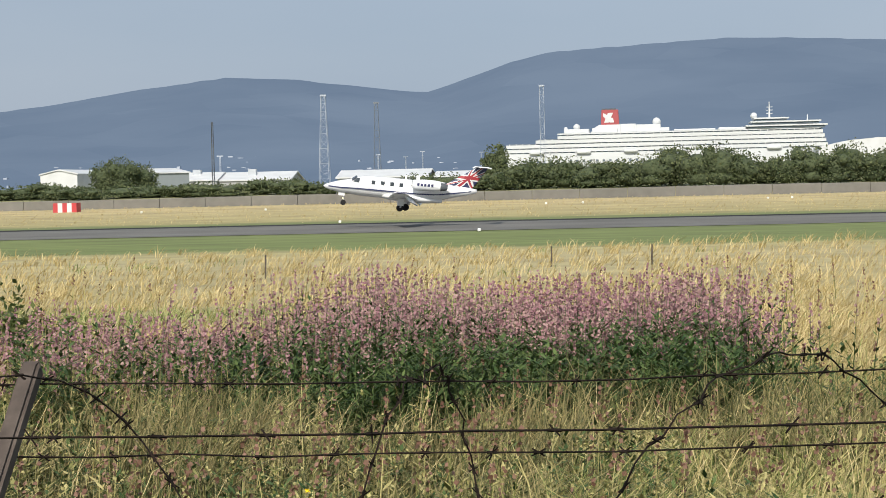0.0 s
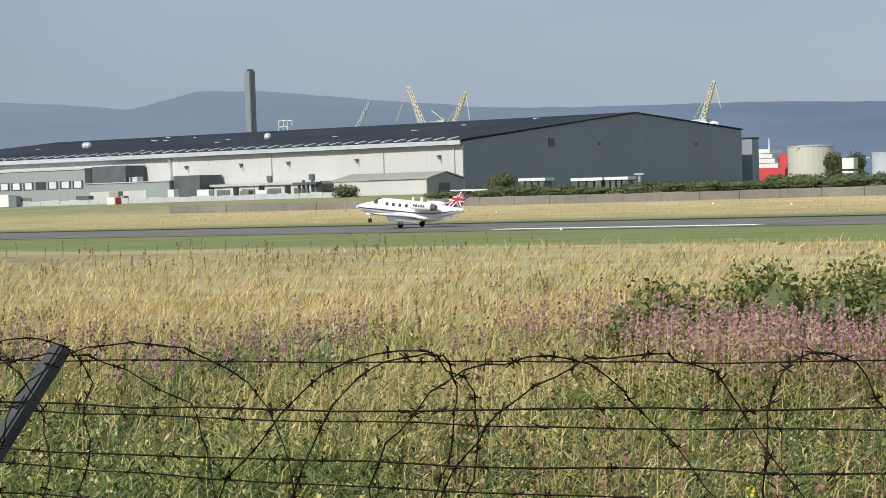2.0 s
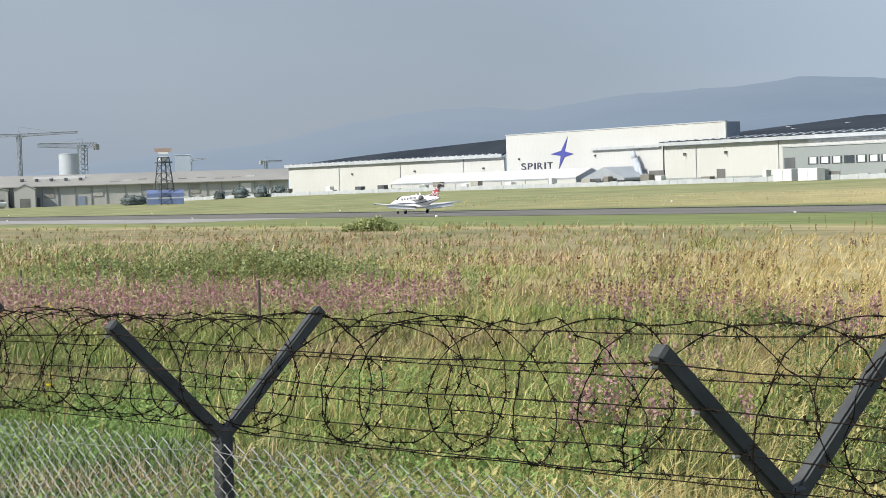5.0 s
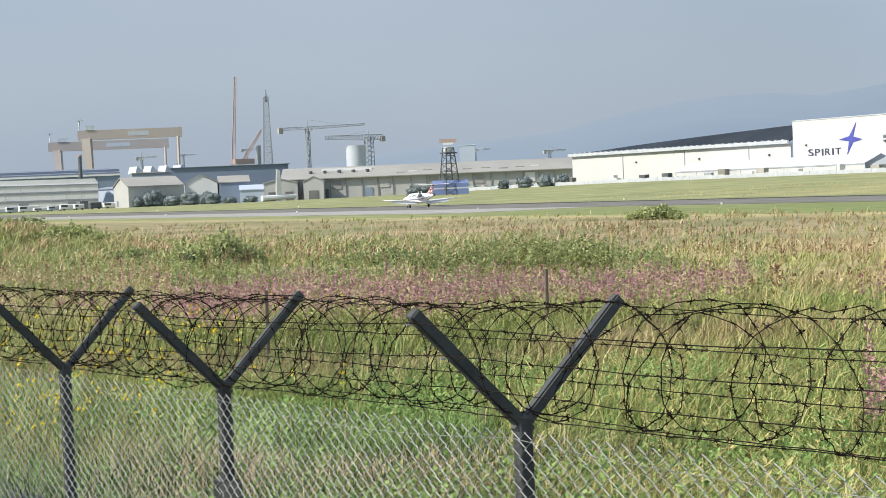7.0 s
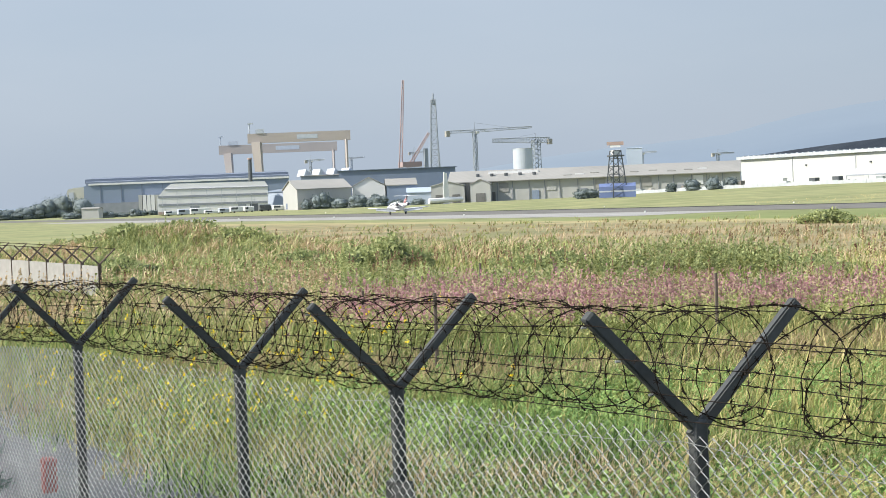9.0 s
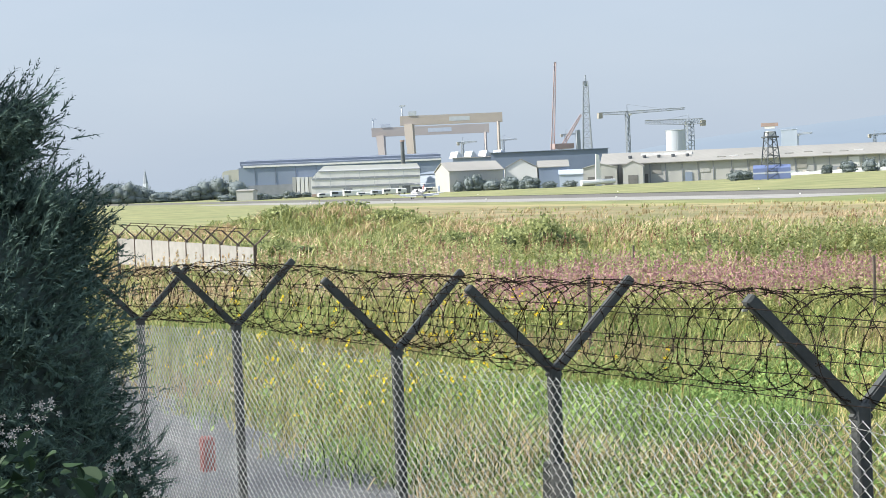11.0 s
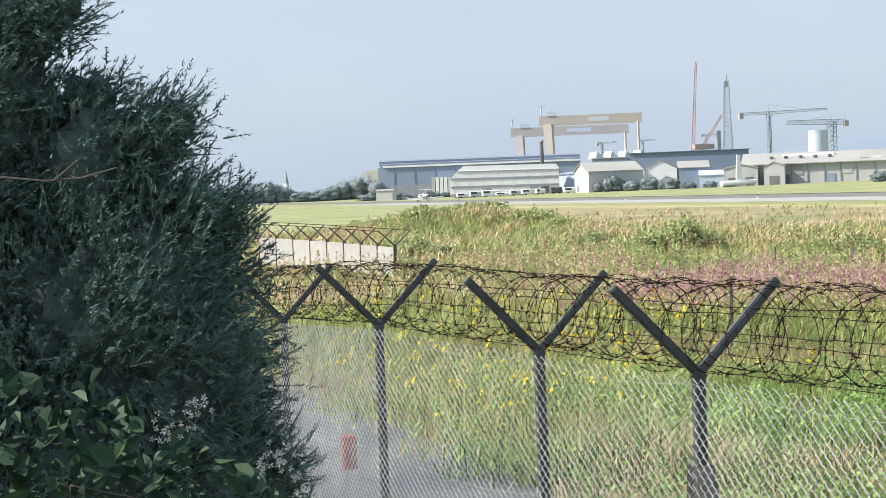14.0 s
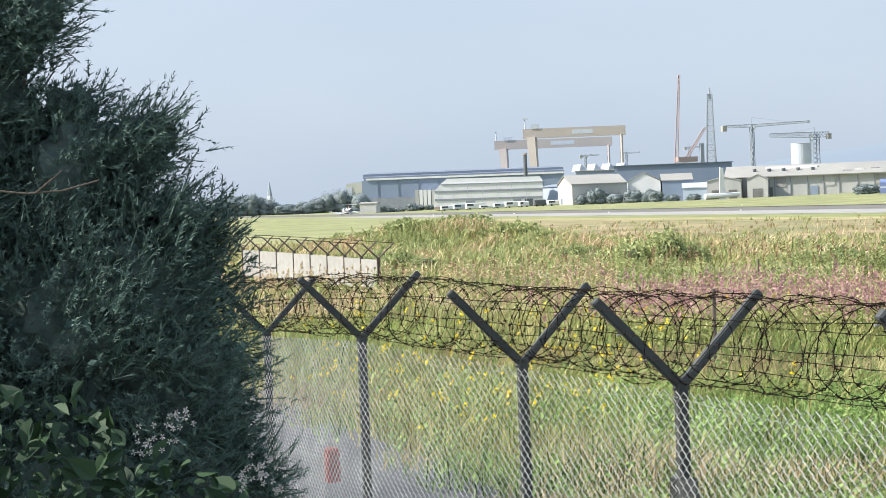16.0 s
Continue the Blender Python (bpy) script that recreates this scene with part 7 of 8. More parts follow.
    spikes("ragwort", "yellow ragwort flowers among the grass", "wildflowers", x, y, d, 0.45, 0.8, ("green", "yellow"), 8, 5, 0.02, 0.08, 0.9)


meadow()


def mound(az, d, w, dep, h, n, size, label, mat="bramble"):
    """A bramble thicket: a dozen arching hummocks of leaves over filler lumps, darkened as the shaded inside."""
    mat = "bramble_dark" if d < 50 and az < 50 else mat
    a = math.radians(az)
    x, y = -d * math.sin(a), d * math.cos(a)
    lob = []
    for k in range(14):
        b, q = RNG.random() * 6.28, RNG.random() ** 0.6
        px, py = x + w * 0.8 * q * math.cos(b), y + dep * 0.8 * q * math.sin(b)
        hh = h * (1.0 - 0.65 * q * q) * (0.75 + 0.4 * RNG.random())
        lob.append((px, py, gzf(px, py) + hh * 0.45, w * (0.22 + 0.16 * RNG.random()), dep * (0.22 + 0.16 * RNG.random()), hh * 0.55))
    t = bush("bramble_mound", label, "bramble", lob, n, size, mat, "bramble mounds", trunk=0.03, shell=0.3)
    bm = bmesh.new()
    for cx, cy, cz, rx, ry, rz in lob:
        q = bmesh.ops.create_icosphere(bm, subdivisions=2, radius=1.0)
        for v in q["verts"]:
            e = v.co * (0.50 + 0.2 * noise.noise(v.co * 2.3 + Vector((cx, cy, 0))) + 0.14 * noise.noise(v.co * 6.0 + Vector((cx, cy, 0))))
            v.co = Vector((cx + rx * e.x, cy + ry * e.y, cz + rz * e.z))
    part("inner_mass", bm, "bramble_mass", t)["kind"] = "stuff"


for az, d, w, dep, h, n, size in ((21.5, 33, 2.2, 1.6, 1.8, 4200, 0.062), (18.5, 33.5, 1.8, 1.4, 1.65, 3000, 0.062), (24.3, 33.5, 2.0, 1.4, 1.75, 3200, 0.062), (27, 33, 1.6, 1.2, 1.45, 2200, 0.062), (16.2, 34, 1.4, 1.2, 1.2, 2000, 0.062), (38, 34, 1.6, 1.2, 0.7, 1300, 0.05), (46, 38, 1.3, 1.1, 0.7, 1100, 0.05),
                                  (57.3, 170, 3.8, 2.4, 1.15, 3400, 0.13), (69.6, 85, 2.1, 2.1, 1.65, 4200, 0.085), (70.5, 87, 1.5, 1.6, 1.2, 2200, 0.085), (65.0, 84, 2.0, 2.0, 0.75, 2200, 0.085), (58.3, 74, 2.2, 2.0, 0.8, 2200, 0.08), (60.2, 73, 1.6, 1.6, 1.0, 2000, 0.08),
                                  (73.5, 112, 2.2, 2.4, 0.9, 2400, 0.11), (75.0, 119, 2.6, 3.0, 0.8, 2600, 0.11), (76.8, 117, 2.6, 3.2, 0.9, 2600, 0.11), (78.6, 150, 2.6, 2.4, 1.3, 2000, 0.13), (77.0, 92, 2.2, 2.4, 0.9, 2200, 0.09), (79.5, 84, 1.8, 2.0, 0.9, 1800, 0.09), (72.0, 98, 1.8, 2.0, 0.7, 1800, 0.09), (77.8, 66, 1.3, 1.3, 0.9, 1500, 0.07)):
    mound(az, d, w, dep, h, int(n * 1.3), size, "tangled green bramble mound in the meadow")

for az, d, h in ((68.3, 34, 1.3), (11.0, 75, 0.9), (3.0, 80, 0.8), (0.2, 80, 0.8), (67.0, 60, 0.9), (70.3, 46, 0.9), (60.5, 38, 1.2)):
    a = math.radians(az)
    x, y = -d * math.sin(a), d * math.cos(a)
    t = thing("marker_stake", "thin weathered wooden stake in the grass", "stake", "field stakes")
    bm = bmesh.new()
    tube(bm, (x, y, gzf(x, y) - 0.2), (x + 0.03, y, gzf(x, y) + h), 0.035, 0.03, 5)
    part("stake_pole", bm, "bark", t)

# ---- far bend of the perimeter fence, with sheeted panels ----
t = thing("sheeted_fence", "far bend of the fence with pale sheeting and forked posts", "fence")
for k in range(9):
    a = math.radians(81.3 - k * 0.47)
    d = 74 - k * 1.3
    x, y = -d * math.sin(a), d * math.cos(a)
    g = gzf(x, y)
    zt = 2.05 - 0.035 * k
    p = part("post", boxes((x - 0.05, x + 0.05, y - 0.05, y + 0.05, g - 0.2, zt)), "post_old", t)
    for s in (-1, 1):
        bm = bmesh.new()
        tube(bm, (x, y, zt - 0.02), (x + 0.12 * s, y + 0.48 * s, zt + 0.46), 0.028, 0.024, 4)
        part("arm", bm, "post_old", p)
    if k < 8:
        a2, d2 = math.radians(81.3 - (k + 1) * 0.47), 74 - (k + 1) * 1.3
        x2, y2 = -d2 * math.sin(a2), d2 * math.cos(a2)
        bm = bmesh.new()
        loft(bm, [[(x, y, zt - 1.0), (x + 0.03, y - 0.03, zt - 1.0), (x + 0.03, y - 0.03, zt - 0.08), (x, y, zt - 0.08)], [(x2, y2, zt - 1.03), (x2 + 0.03, y2 - 0.03, zt - 1.03), (x2 + 0.03, y2 - 0.03, zt - 0.1), (x2, y2, zt - 0.1)]])
        part("sheet", bm, "pale_asphalt", t)
        bm = bmesh.new()
        for s in (-1, 1):
            tube(bm, (x + 0.12 * s, y + 0.48 * s, zt + 0.44), (x2 + 0.12 * s, y2 + 0.48 * s, zt + 0.41), 0.012, None, 3)
        part("strand", bm, "wire", t)
t = thing("marker_post", "short red marker post beside the track", "marker post")
part("red_post", boxes((-20.66, -20.5, 3.93, 4.07, 0.3, 0.97), bevel=0.02), "old_red", t)

# ---- gorse bush by the camera ----
def gorse():
    t = thing("gorse_bush", "large dark gorse bush with spiny shoots", "bush")
    ctr = math.radians(80)
    radial = Vector((-math.sin(ctr), math.cos(ctr), 0))
    tang = Vector((-math.cos(ctr), -math.sin(ctr), 0))

    def place(s, dd, z):
        return radial * dd + tang * s + Vector((0, 0, z))
    lobes = [(0.66, 6.75, 2.50, 0.56), (0.58, 6.7, 3.02, 0.46), (0.42, 6.65, 3.18, 0.30), (0.60, 6.7, 3.50, 0.25), (0.44, 6.62, 3.58, 0.13), (0.96, 6.75, 3.66, 0.32), (0.84, 6.7, 3.95, 0.19), (1.08, 6.75, 4.14, 0.28),
             (1.52, 6.95, 3.2, 0.90), (0.58, 6.65, 2.15, 0.46), (0.30, 6.62, 3.36, 0.12), (0.37, 6.6, 2.86, 0.31), (0.32, 6.55, 2.60, 0.27), (0.92, 6.75, 1.95, 0.70), (0.36, 6.6, 2.25, 0.30), (0.62, 6.7, 3.72, 0.10), (0.72, 6.65, 4.02, 0.13), (0.38, 6.62, 3.63, 0.10), (0.12, 6.55, 2.56, 0.11)]
    R3 = np.array([list(tang), list(radial), [0, 0, 1]])
    cen = np.array([[*place(*l[:3])] for l in lobes])
    rad = np.array([l[3] for l in lobes])
    # sprays: each a tuft of spiny shoots round its own direction
    k = 1500
    pick = RNG.choice(len(lobes), k, p=rad ** 1.7 / (rad ** 1.7).sum())
    d = RNG.normal(size=(k, 3))
    d[:, 1] = np.where(d[:, 1] > 0.5, -d[:, 1], d[:, 1])
    d /= np.linalg.norm(d, axis=1, keepdims=True)
    mid = cen[pick] + (d * (rad[pick] * (0.86 + 0.16 * RNG.random(k)))[:, None]) @ R3
    aim = d @ R3 * 0.75 + np.array([0, 0, 0.42]) - np.array(list(tang)) * 0.40 + RNG.normal(size=(k, 3)) * 0.20
    per = 15
    n = k * per
    i = np.repeat(np.arange(k), per)
    base = mid[i] + RNG.normal(size=(n, 3)) * 0.042 - aim[i] * 0.02
    grow = aim[i] + RNG.normal(size=(n, 3)) * 0.30
    grow /= np.linalg.norm(grow, axis=1, keepdims=True)
    L = 0.045 + 0.075 * RNG.random(n) ** 1.3
    tip = base + grow * L[:, None]
    sd = np.cross(grow, RNG.normal(size=(n, 3)))
    sd /= np.linalg.norm(sd, axis=1, keepdims=True)
    stem = np.stack([base - sd * 0.003, base + sd * 0.003, tip], 1).reshape(-1, 3)
    tri = np.arange(n)[:, None] * 3 + np.array([[0, 1, 2]])
    m = 14
    i = np.repeat(np.arange(n), m)
    u = 0.02 + 0.98 * RNG.random(n * m)
    p = base[i] + grow[i] * (L[i] * u)[:, None]
    q = RNG.normal(size=(n * m, 3))
    q -= grow[i] * (q * grow[i]).sum(1, keepdims=True)
    q /= np.linalg.norm(q, axis=1, keepdims=True)
    nd = q + grow[i] * 0.95
    ln = (0.011 + 0.009 * RNG.random(n * m)) * (1.15 - 0.45 * u)
    e = np.cross(nd, grow[i])
    e /= np.linalg.norm(e, axis=1, keepdims=True) + 1e-9
    nv = np.stack([p - e * 0.0024, p + e * 0.0024, p + nd * ln[:, None]], 1).reshape(-1, 3)
    nt = np.arange(n * m)[:, None] * 3 + np.array([[0, 1, 2]]) + len(stem)
    mesh_fast("shoot_canopy", np.concatenate([stem, nv]), np.concatenate([tri, nt]), "gorse", t)
    # dense inside: solid filler lumps, darkened in colour as if shaded
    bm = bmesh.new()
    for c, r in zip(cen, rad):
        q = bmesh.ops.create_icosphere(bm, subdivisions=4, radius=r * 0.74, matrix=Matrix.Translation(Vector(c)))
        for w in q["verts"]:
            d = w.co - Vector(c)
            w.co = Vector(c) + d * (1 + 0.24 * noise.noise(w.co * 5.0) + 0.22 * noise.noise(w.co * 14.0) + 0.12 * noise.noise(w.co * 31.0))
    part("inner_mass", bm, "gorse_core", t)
    v, f = leaf_cloud(55000, [(*c, r * 0.90, r * 0.90, r * 0.90) for c, r in zip(cen, rad)], 0.013, 0.6)
    mesh_fast("inner_foliage", v, f, "gorse", t)
    bm = bmesh.new()
    root = place(1.3, 6.9, 0.3)
    for c, r in zip(cen, rad):
        tube(bm, root, Vector(c), 0.05 if r > 0.2 else 0.012, 0.02 if r > 0.2 else 0.004, 6)
        for k in range(4 if r > 0.2 else 0):
            a = 1.57 * k
            tube(bm, Vector(c), Vector(c) + tang * r * 0.7 * math.cos(a) + Vector((0, 0, r * 0.6 * math.sin(a))), 0.014, 0.005, 5)
    # a bare dead branch crossing the front
    a = place(0.92, 6.25, 3.47)
    for s1, z1 in ((0.82, 3.485), (0.70, 3.470), (0.60, 3.475), (0.50, 3.50)):
        b = place(s1, 6.22, z1)
        tube(bm, a, b, 0.0030, 0.0026, 5)
        a = b
    tube(bm, place(0.68, 6.22, 3.470), place(0.60, 6.2, 3.53), 0.0034, 0.0016, 5)
    part("limb_frame", bm, "bark", t)
    # climbing bramble and bindweed in front
    b = thing("climbing_bramble", "broad-leaved bramble with pale flowers climbing the gorse", "bramble")
    n = 760
    s = 0.0 + 1.3 * RNG.random(n) ** 0.8
    z = 2.42 + 0.56 * RNG.random(n) * (0.35 + 0.65 * np.clip(s / 0.6, 0, 1))
    P = np.array([[*place(a, 5.62 + 0.08 * r, c)] for a, c, r in zip(s, z, RNG.normal(size=n))])
    nor = RNG.normal(size=(n, 3)) - np.array(list(radial)) * 1.0 + np.array([0, 0, 0.8])
    nor /= np.linalg.norm(nor, axis=1, keepdims=True)
    ax = np.cross(nor, RNG.normal(size=(n, 3)))
    ax /= np.linalg.norm(ax, axis=1, keepdims=True)
    si = np.cross(nor, ax)
    S = (0.014 + 0.030 * RNG.random(n) ** 1.5)[:, None]
    outline = ((-1.0, 0.0), (-0.62, 0.42), (-0.15, 0.60), (0.35, 0.46), (0.8, 0.20), (1.2, 0.0))
    v = np.stack([P + ax * S * a + si * S * b * g + nor * S * (0.30 * b - 0.10 * a * a) for g in (1, -1) for a, b in outline], 1)
    k = np.arange(n)[:, None] * 12
    f = np.concatenate([k + np.array([[g, g + q, g + q + 1]]) for g in (0, 6) for q in (1, 2, 3, 4)])
    mesh_fast("leafage", v.reshape(-1, 3), f, "broadleaf", b)["kind"] = "stuff"
    n = 64
    spot = RNG.choice(6, n)
    c = np.array([[*place(np.take([0.31, 0.26, 0.06, 0.10, 0.02, 0.34], j) + 0.022 * a, 5.52, np.take([2.86, 2.89, 2.76, 2.73, 2.70, 2.82], j) + 0.020 * zz)] for j, a, zz in zip(spot, RNG.normal(size=n), RNG.normal(size=n))])
    v, f = [], []
    for p in c:
        for j in range(5):
            a = 1.2566 * j + RNG.random()
            d1 = np.array(list(tang)) * math.cos(a) + np.array([0, 0, 1]) * math.sin(a)
            d2 = np.array(list(tang)) * math.cos(a + 0.6) + np.array([0, 0, 1]) * math.sin(a + 0.6)
            q = len(v)
            v += [p, p + d1 * 0.006, p + (d1 + d2) * 0.0046 - np.array(list(radial)) * 0.002, p + d2 * 0.006]
            f += [(q, q + 1, q + 2), (q, q + 2, q + 3)]
    mesh_fast("blossom", v, f, "petal", b)
    bm = bmesh.new()
    for k in range(16):
        s0 = 0.42 + RNG.random() * 0.8
        p0 = place(s0, 5.9, 1.9)
        p1 = place(s0 - 0.1, 5.6, 2.5 + 0.2 * RNG.random())
        p2 = place(s0 - 0.25 - 0.1 * RNG.random(), 5.55, 2.45 + 0.25 * RNG.random())
        tube(bm, p0, p1, 0.004, 0.003, 4)
        tube(bm, p1, p2, 0.003, 0.0015, 4)
    part("bramble_cane", bm, "bark", b)


gorse()


# ---- the jet ----
def jet():
    t = thing("business_jet", "small white twin-engine jet with a flag-painted tail", "aircraft")
    # nose towards -x; main wheels touch z = 0 at x = 0
    N = 16

    def ring(x, w, h, zc, flat=1.0):
        return [(x, w * math.cos(6.28319 * i / N), zc + h * math.sin(6.28319 * i / N) * (1.0 if math.sin(6.28319 * i / N) > 0 else flat)) for i in range(N)]
    secs = [(-6.35, 0.03, 0.03, 1.36), (-6.15, 0.22, 0.17, 1.37), (-5.7, 0.40, 0.32, 1.40), (-5.0, 0.56, 0.47, 1.46), (-4.3, 0.66, 0.57, 1.53), (-3.75, 0.73, 0.70, 1.60), (-3.2, 0.77, 0.80, 1.66),
            (-2.5, 0.79, 0.82, 1.68), (0.0, 0.79, 0.82, 1.68), (1.4, 0.77, 0.80, 1.69), (2.6, 0.68, 0.70, 1.76), (3.8, 0.48, 0.48, 1.90), (4.9, 0.28, 0.30, 2.02), (5.6, 0.10, 0.14, 2.10)]
    bm = bmesh.new()
    loft(bm, [ring(*s) for s in secs])
    bmesh.ops.recalc_face_normals(bm, faces=bm.faces)
    body = part("fuselage", bm, "jet_white", t, smooth=True)
    for s in (-1, 1):
        bm = bmesh.new()
        zc = 1.45
        prs = [(-5.9, 0.345), (-5.0, 0.575), (-3.7, 0.735), (-2.5, 0.80), (1.4, 0.78), (2.6, 0.69), (3.8, 0.47), (5.2, 0.21)]
        zz = [1.38, 1.36, 1.40, 1.42, 1.44, 1.52, 1.74, 2.02]
        v = [bm.verts.new((x, s * (w + 0.004), z + 0.055)) for (x, w), z in zip(prs, zz)]
        u = [bm.verts.new((x, s * (w + 0.004), z - 0.035)) for (x, w), z in zip(prs, zz)]
        for k in range(len(v) - 1):
            bm.faces.new((v[k], v[k + 1], u[k + 1], u[k]))
        part("stripe", bm, "jet_navy", t, "dark blue waist stripe")
        for k, x in enumerate((-2.35, -1.62, -0.9, -0.18)):
            part("cabin_window", boxes((x - 0.15, x + 0.15, s * 0.775 - 0.02, s * 0.775 + 0.02, 1.86, 2.16), bevel=0.015), "glass", t)
        bm = bmesh.new()
        vs = [(-3.95, s * 0.64, 1.93), (-3.5, s * 0.75, 1.93), (-3.45, s * 0.62, 2.24), (-3.7, s * 0.52, 2.22)]
        q = [bm.verts.new(p) for p in vs] + [bm.verts.new((p[0], p[1] + s * 0.035, p[2] + 0.01)) for p in vs]
        for fa in ((0, 1, 2, 3), (4, 5, 6, 7), (0, 1, 5, 4), (1, 2, 6, 5), (2, 3, 7, 6), (3, 0, 4, 7)):
            bm.faces.new([q[i] for i in fa])
        bmesh.ops.recalc_face_normals(bm, faces=bm.faces)
        part("side_windscreen", bm, "glass", t)
        bm = bmesh.new()
        vs = [(-4.22, s * 0.04, 2.05), (-4.02, s * 0.58, 1.96), (-3.76, s * 0.48, 2.24), (-3.80, s * 0.04, 2.36)]
        q = [bm.verts.new(p) for p in vs] + [bm.verts.new((p[0] - 0.03, p[1], p[2] + 0.05)) for p in vs]
        for fa in ((0, 1, 2, 3), (4, 5, 6, 7), (0, 1, 5, 4), (1, 2, 6, 5), (2, 3, 7, 6), (3, 0, 4, 7)):
            bm.faces.new([q[i] for i in fa])
        bmesh.ops.recalc_face_normals(bm, faces=bm.faces)
        part("windscreen", bm, "glass", t)
        # wing: low, straight taper, slight dihedral
        bm = bmesh.new()
        rings = []
        for y, xl, c, z, th in ((0.3, -1.15, 2.35, 1.02, 0.34), (1.2, -1.0, 2.1, 1.05, 0.32), (4.2, -0.45, 1.5, 1.27, 0.25), (7.1, 0.1, 0.95, 1.50, 0.16)):
            prof = [(0, 0), (0.08, 0.45), (0.3, 0.6), (0.65, 0.35), (1, 0.02), (0.6, -0.25), (0.25, -0.4), (0.06, -0.3)]
            rings.append([(xl + c * a, s * y, z + th * b) for a, b in prof])
        loft(bm, rings)
        bmesh.ops.recalc_face_normals(bm, faces=bm.faces)
        wing = part("wing", bm, "jet_white", t, smooth=True)
        bm = bmesh.new()
        rings = [[(xl + c * a, s * y, z + th * b) for a, b in ((0.74, -0.2), (1.02, -1.7), (1.06, -1.5), (0.80, 0.3))] for y, xl, c, z, th in ((0.9, -1.05, 2.2, 1.03, 0.30), (5.4, -0.25, 1.3, 1.34, 0.26))]
        loft(bm, rings)
        bmesh.ops.recalc_face_normals(bm, faces=bm.faces)
        part("flap", bm, "jet_white", wing, "lowered white flap")
        bm = bmesh.new()
        loft(bm, [[(x, s * (7.08 + 0.02), z) for x, z in ((0.1, 1.48), (0.4, 1.57), (1.0, 1.51), (0.5, 1.45))], [(x, s * 7.2, z) for x, z in ((0.35, 1.52), (0.5, 1.55), (0.95, 1.52), (0.6, 1.50))]])
        part("wing_tip", bm, "jet_navy", wing)
        # engine on the rear fuselage
        bm = bmesh.new()
        rr = [(0.75, 0.30), (0.85, 0.37), (1.4, 0.42), (2.2, 0.42), (2.9, 0.34), (3.25, 0.24)]
        loft(bm, [[(x, s * 1.28 + r * math.cos(6.28319 * i / 14), 2.18 + r * math.sin(6.28319 * i / 14)) for i in range(14)] for x, r in rr])
        bmesh.ops.recalc_face_normals(bm, faces=bm.faces)
        eng = part("engine", bm, "jet_white", t, smooth=True)
        bm = bmesh.new()
        loft(bm, [[(x, s * 1.28 + r * math.cos(6.28319 * i / 14), 2.18 + r * math.sin(6.28319 * i / 14)) for i in range(14)] for x, r in ((0.71, 0.31), (0.70, 0.27), (0.74, 0.25))])
        part("intake", bm, "dark_panel", eng)
        bm = bmesh.new()
        loft(bm, [[(x, s * 1.28 + r * math.cos(6.28319 * i / 14), 2.18 + r * math.sin(6.28319 * i / 14)) for i in range(14)] for x, r in ((2.95, 0.345), (3.3, 0.26), (3.45, 0.2))])
        part("exhaust", bm, "dark_panel", eng, "dark metal exhaust cone")
        part("pylon", boxes((1.3, 2.7, min(s * 0.55, s * 0.9), max(s * 0.55, s * 0.9), 2.08, 2.24)), "jet_white", eng)
        for k in range(5):
            part("registration_bar", boxes((1.15 + k * 0.27, 1.33 + k * 0.27, s * 1.70 - 0.006, s * 1.70 + 0.006, 2.10, 2.32)), "jet_navy", eng)
        # main gear
        bm = bmesh.new()
        tube(bm, (0.25, s * 1.95, 1.1), (0.05, s * 1.95, 0.3), 0.07)
        tube(bm, (0.05, s * 1.95, 0.5), (0.05, s * 1.75, 0.27), 0.05)
        strut = part("main_strut", bm, "jet_grey", t)
        bm = bmesh.new()
        loft(bm, [[(r * math.cos(6.28319 * i / 16), yy, 0.27 + r * math.sin(6.28319 * i / 16)) for i in range(16)] for r, yy in ((0.18, s * 1.70), (0.27, s * 1.74), (0.27, s * 1.88), (0.18, s * 1.92))])
        bmesh.ops.recalc_face_normals(bm, faces=bm.faces)
        tyre = part("main_tyre", bm, "rubber", t, smooth=True)
        part("gear_door", boxes((-0.2, 0.3, min(s * 2.0, s * 2.03), max(s * 2.0, s * 2.03), 0.45, 1.0)), "jet_white", t)
        # tailplane on top of the fin
        bm = bmesh.new()
        loft(bm, [[(xl + c * a, s * y, z + 0.10 * b) for a, b in ((0, 0), (0.3, 0.6), (1, 0), (0.3, -0.5))] for y, xl, c, z in ((0.0, 5.25, 1.25, 3.95), (2.85, 5.75, 0.68, 3.98))])
        bmesh.ops.recalc_face_normals(bm, faces=bm.faces)
        part("tailplane", bm, "jet_white", t)
    # wing root fairing
    bm = bmesh.new()
    loft(bm, [[(x, w * math.cos(6.28319 * i / 12), 1.08 + h * math.sin(6.28319 * i / 12)) for i in range(12)] for x, w, h in ((-2.1, 0.1, 0.05), (-1.4, 0.7, 0.28), (0.2, 0.9, 0.36), (1.6, 0.75, 0.32), (3.0, 0.2, 0.15))])
    bmesh.ops.recalc_face_normals(bm, faces=bm.faces)
    part("belly_fairing", bm, "jet_white", t, smooth=True)
    # fin with flag
    def fin_pt(u, v):
        """u: 0 leading to 1 trailing edge, v: 0 root to 1 top."""
        lead = (2.95 + 2.45 * v, 2.28 + 1.62 * v)
        trail = (5.15 + 1.15 * v, 2.18 + 1.72 * v)
        return (lead[0] + u * (trail[0] - lead[0]), lead[1] + u * (trail[1] - lead[1]))
    bm = bmesh.new()
    loft(bm, [[(fin_pt(u, v)[0], th * w, fin_pt(u, v)[1]) for u, w in ((0, 0), (0.25, 1), (0.7, 0.8), (1, 0), (0.7, -0.8), (0.25, -1))] for v, th in ((0, 0.11), (1, 0.07))])
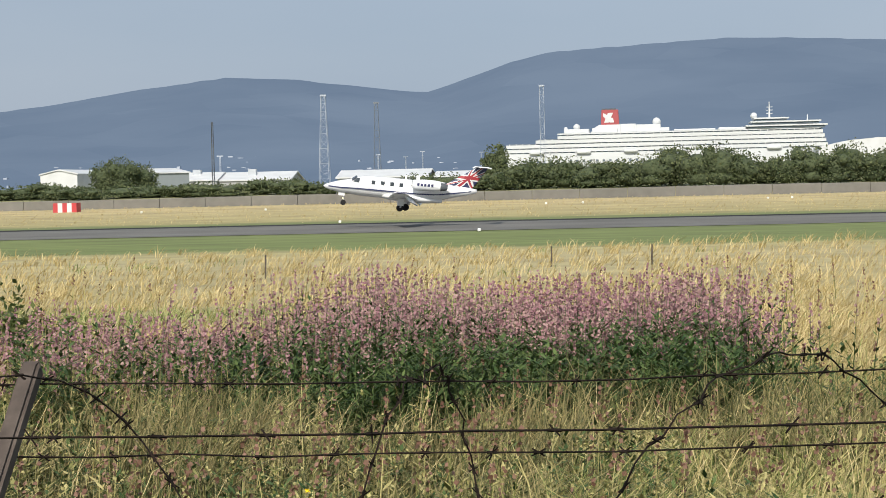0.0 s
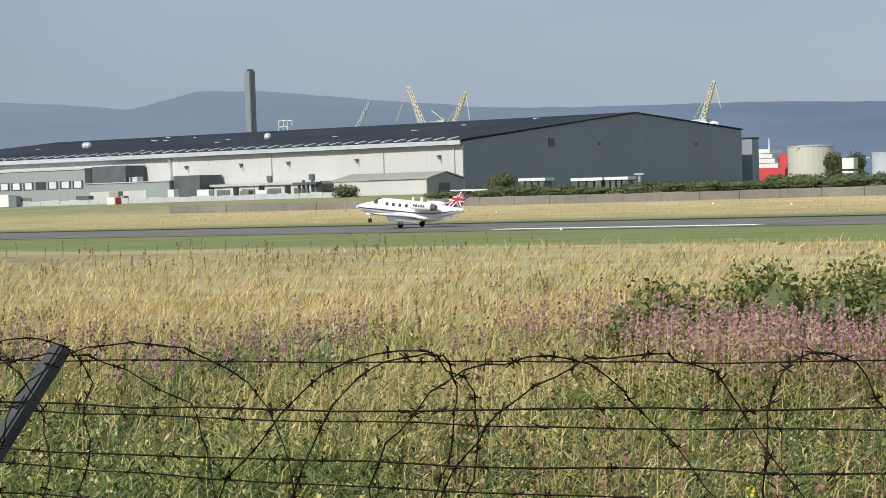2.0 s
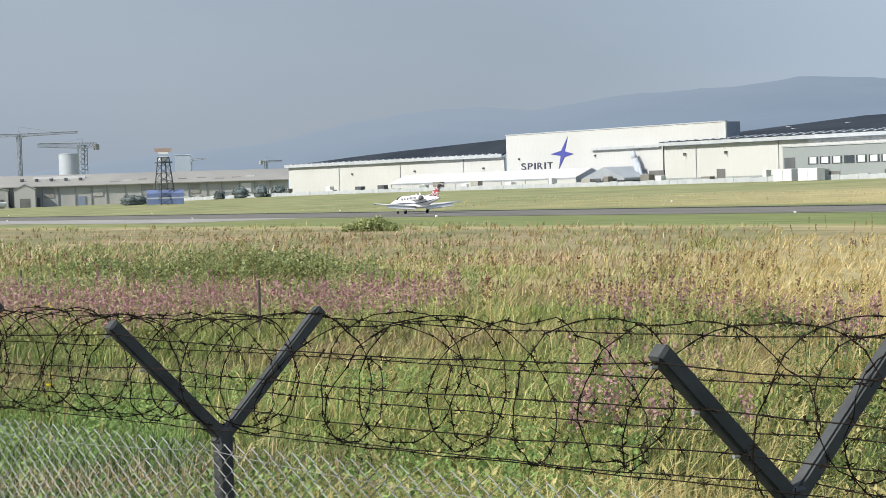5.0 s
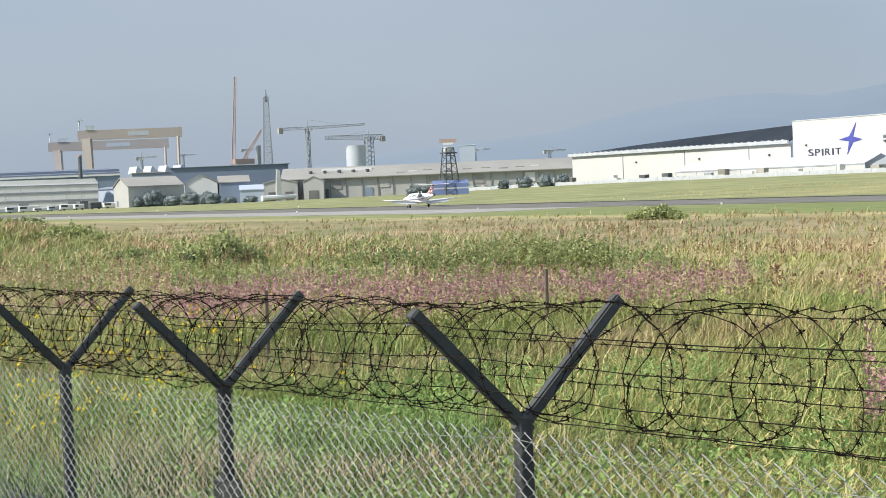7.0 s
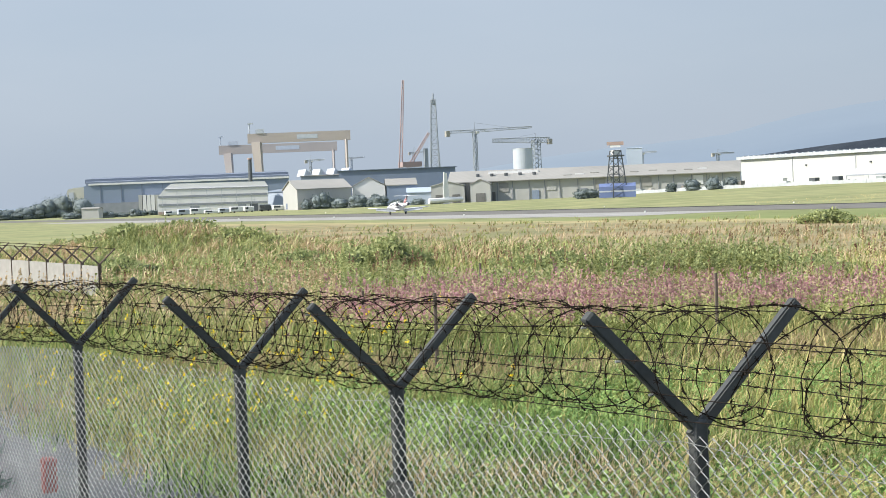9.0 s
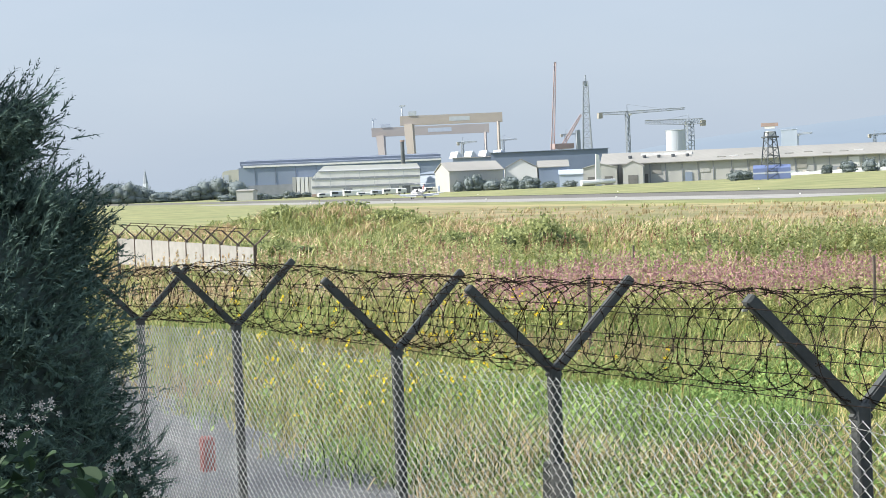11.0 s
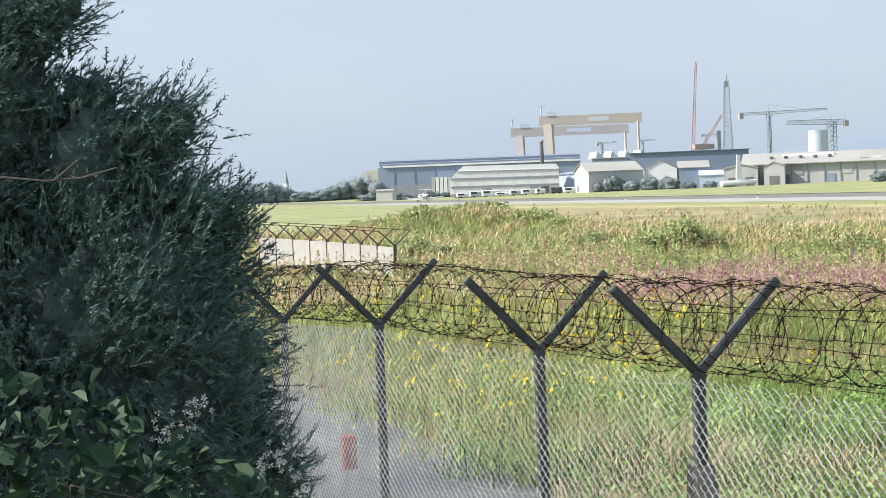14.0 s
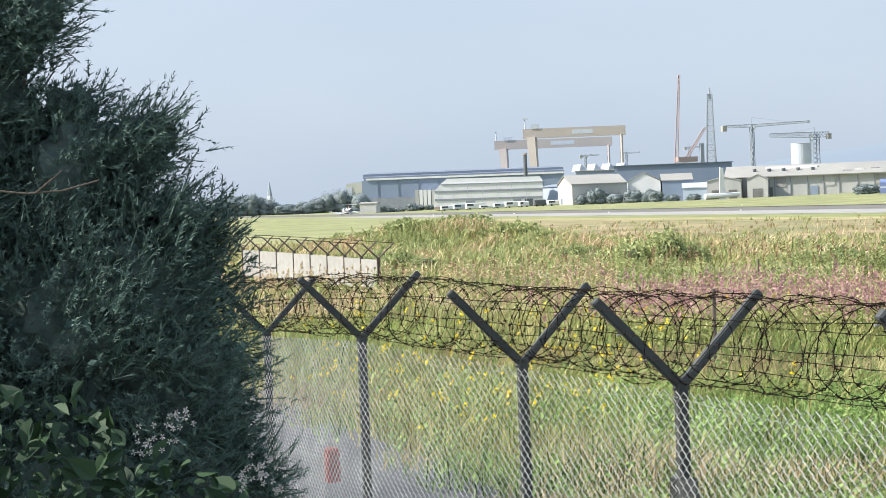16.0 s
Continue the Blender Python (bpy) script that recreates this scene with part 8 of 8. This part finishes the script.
    bmesh.ops.recalc_face_normals(bm, faces=bm.faces)
    fin = part("fin", bm, "jet_navy", t, "fin painted with a red, white and blue flag")
    bm = bmesh.new()
    loft(bm, [[(x, 0.05 * w, z) for x, z, w in ((5.1, 3.86, 0), (5.3, 3.98, 1), (6.55, 4.0, 1), (6.6, 3.9, 0), (5.3, 3.84, -1))], [(x, 0.02 * w, z + 0.02) for x, z, w in ((5.1, 3.86, 0), (5.3, 3.98, 1), (6.55, 4.0, 1), (6.6, 3.9, 0), (5.3, 3.84, -1))]])
    part("fin_cap", bm, "jet_white", t)
    bands = [((0, 0.08), (1, 0.82), 0.15, "white", 0), ((0, 0.9), (1, 0.1), 0.15, "white", 0), ((0, 0.5), (1, 0.5), 0.26, "white", 1), ((0.5, 0.0), (0.5, 1.0), 0.26, "white", 1),
             ((0, 0.06), (1, 0.80), 0.06, "flag_red", 2), ((0, 0.88), (1, 0.08), 0.06, "flag_red", 2), ((0, 0.5), (1, 0.5), 0.13, "flag_red", 3), ((0.5, 0.0), (0.5, 1.0), 0.13, "flag_red", 3)]
    for s in (-1, 1):
        for a, b, w, mat, lay in bands:
            bm = bmesh.new()
            d = (b[0] - a[0], b[1] - a[1])
            L = math.hypot(*d)
            nx, ny = -d[1] / L * w / 2, d[0] / L * w / 2
            lo, hi = [], []
            for k in range(9):
                u, v = a[0] + d[0] * k / 8, a[1] + d[1] * k / 8
                for lst, sg in ((lo, -1), (hi, 1)):
                    uu, vv = min(1, max(0, u + sg * nx)), min(1, max(0, v + sg * ny))
                    th = (0.11 - 0.04 * vv) * np.interp(uu, [0, 0.25, 0.7, 1], [0, 1, 0.8, 0])
                    p = fin_pt(uu, vv)
                    lst.append(bm.verts.new((p[0], s * (th + 0.008 + 0.004 * lay), p[1])))
            for k in range(8):
                bm.faces.new((lo[k], lo[k + 1], hi[k + 1], hi[k]))
            part("flag_band", bm, mat, fin)
    # dorsal scoop, beacon, nose gear
    part("antenna", boxes((-0.05, 0.12, -0.02, 0.02, 2.48, 2.82)), "jet_white", t)
    part("roof_antenna", boxes((0.85, 1.1, -0.03, 0.03, 2.46, 2.88)), "jet_white", t)
    bm = bmesh.new()
    tube(bm, (-4.75, 0, 1.15), (-4.65, 0, 0.3), 0.05)
    tube(bm, (-5.2, 0, 1.1), (-5.28, 0, 0.85), 0.04)
    part("nose_strut", bm, "jet_grey", t)
    bm = bmesh.new()
    loft(bm, [[(-4.68 + r * math.cos(6.28319 * i / 14), yy, 0.21 + r * math.sin(6.28319 * i / 14)) for i in range(14)] for r, yy in ((0.14, -0.07), (0.21, -0.05), (0.21, 0.05), (0.14, 0.07))])
    bmesh.ops.recalc_face_normals(bm, faces=bm.faces)
    part("nose_tyre", bm, "rubber", t, smooth=True)
    part("nose_gear_door", boxes((-5.1, -4.6, -0.16, -0.13, 0.75, 1.05)), "jet_white", t)
    bm = bmesh.new()
    bmesh.ops.create_icosphere(bm, subdivisions=1, radius=0.06, matrix=Matrix.Translation((-4.72, 0, 0.55)))
    part("landing_light", bm, "lamp_on", t, "lit landing light")
    return t


M["jet_white"] = paint("jet_white_gloss", (0.82, 0.82, 0.82), (0.76, 0.77, 0.78), 0.4, 0.25)
M["jet_navy"] = paint("jet_navy", (0.03, 0.035, 0.09), (0.035, 0.04, 0.11), 0.5, 0.3)
M["jet_grey"] = paint("jet_bare_metal", (0.45, 0.46, 0.48), (0.38, 0.39, 0.41), 2.0, 0.4, 0.4)
M["flag_red"] = paint("flag_red", (0.36, 0.035, 0.045), (0.30, 0.03, 0.04), 1.0, 0.35)
M["lamp_on"] = paint("lit_lamp", (1.0, 0.85, 0.5), (1.0, 0.85, 0.5), 1.0, 0.3, glow=2.0)
JET = jet()


def motions():
    rows = [(0.0, -19.65, 1.23, 7.0), (0.5, -41.63, 0.92, 7.6), (1.0, -63.0, 0.60, 7.8), (1.5, -84.1, 0.30, 7.0), (2.0, -105.0, 0.06, 6.4), (2.5, -126.6, 0.03, 4.6),
            (3.0, -148.0, 0.03, 2.2), (3.5, -169.2, 0.03, 0.3), (4.2, -199.2, 0.03, 0.0), (5.0, -233.2, 0.03, 0.0), (6.2, -286.0, 0.03, 0.0), (7.5, -343.4, 0.03, 0.0),
            (9.0, -414.0, 0.03, 0.0), (10.0, -462.3, 0.03, 0.0), (12.5, -587.0, 0.03, 0.0), (14.5, -690.5, 0.03, 0.0), (16.0, -765.1, 0.03, 0.0)]
    walk(JET, [(t, pose(x, 157.0, z, 0, p, 0)) for t, x, z, p in rows])


motions()
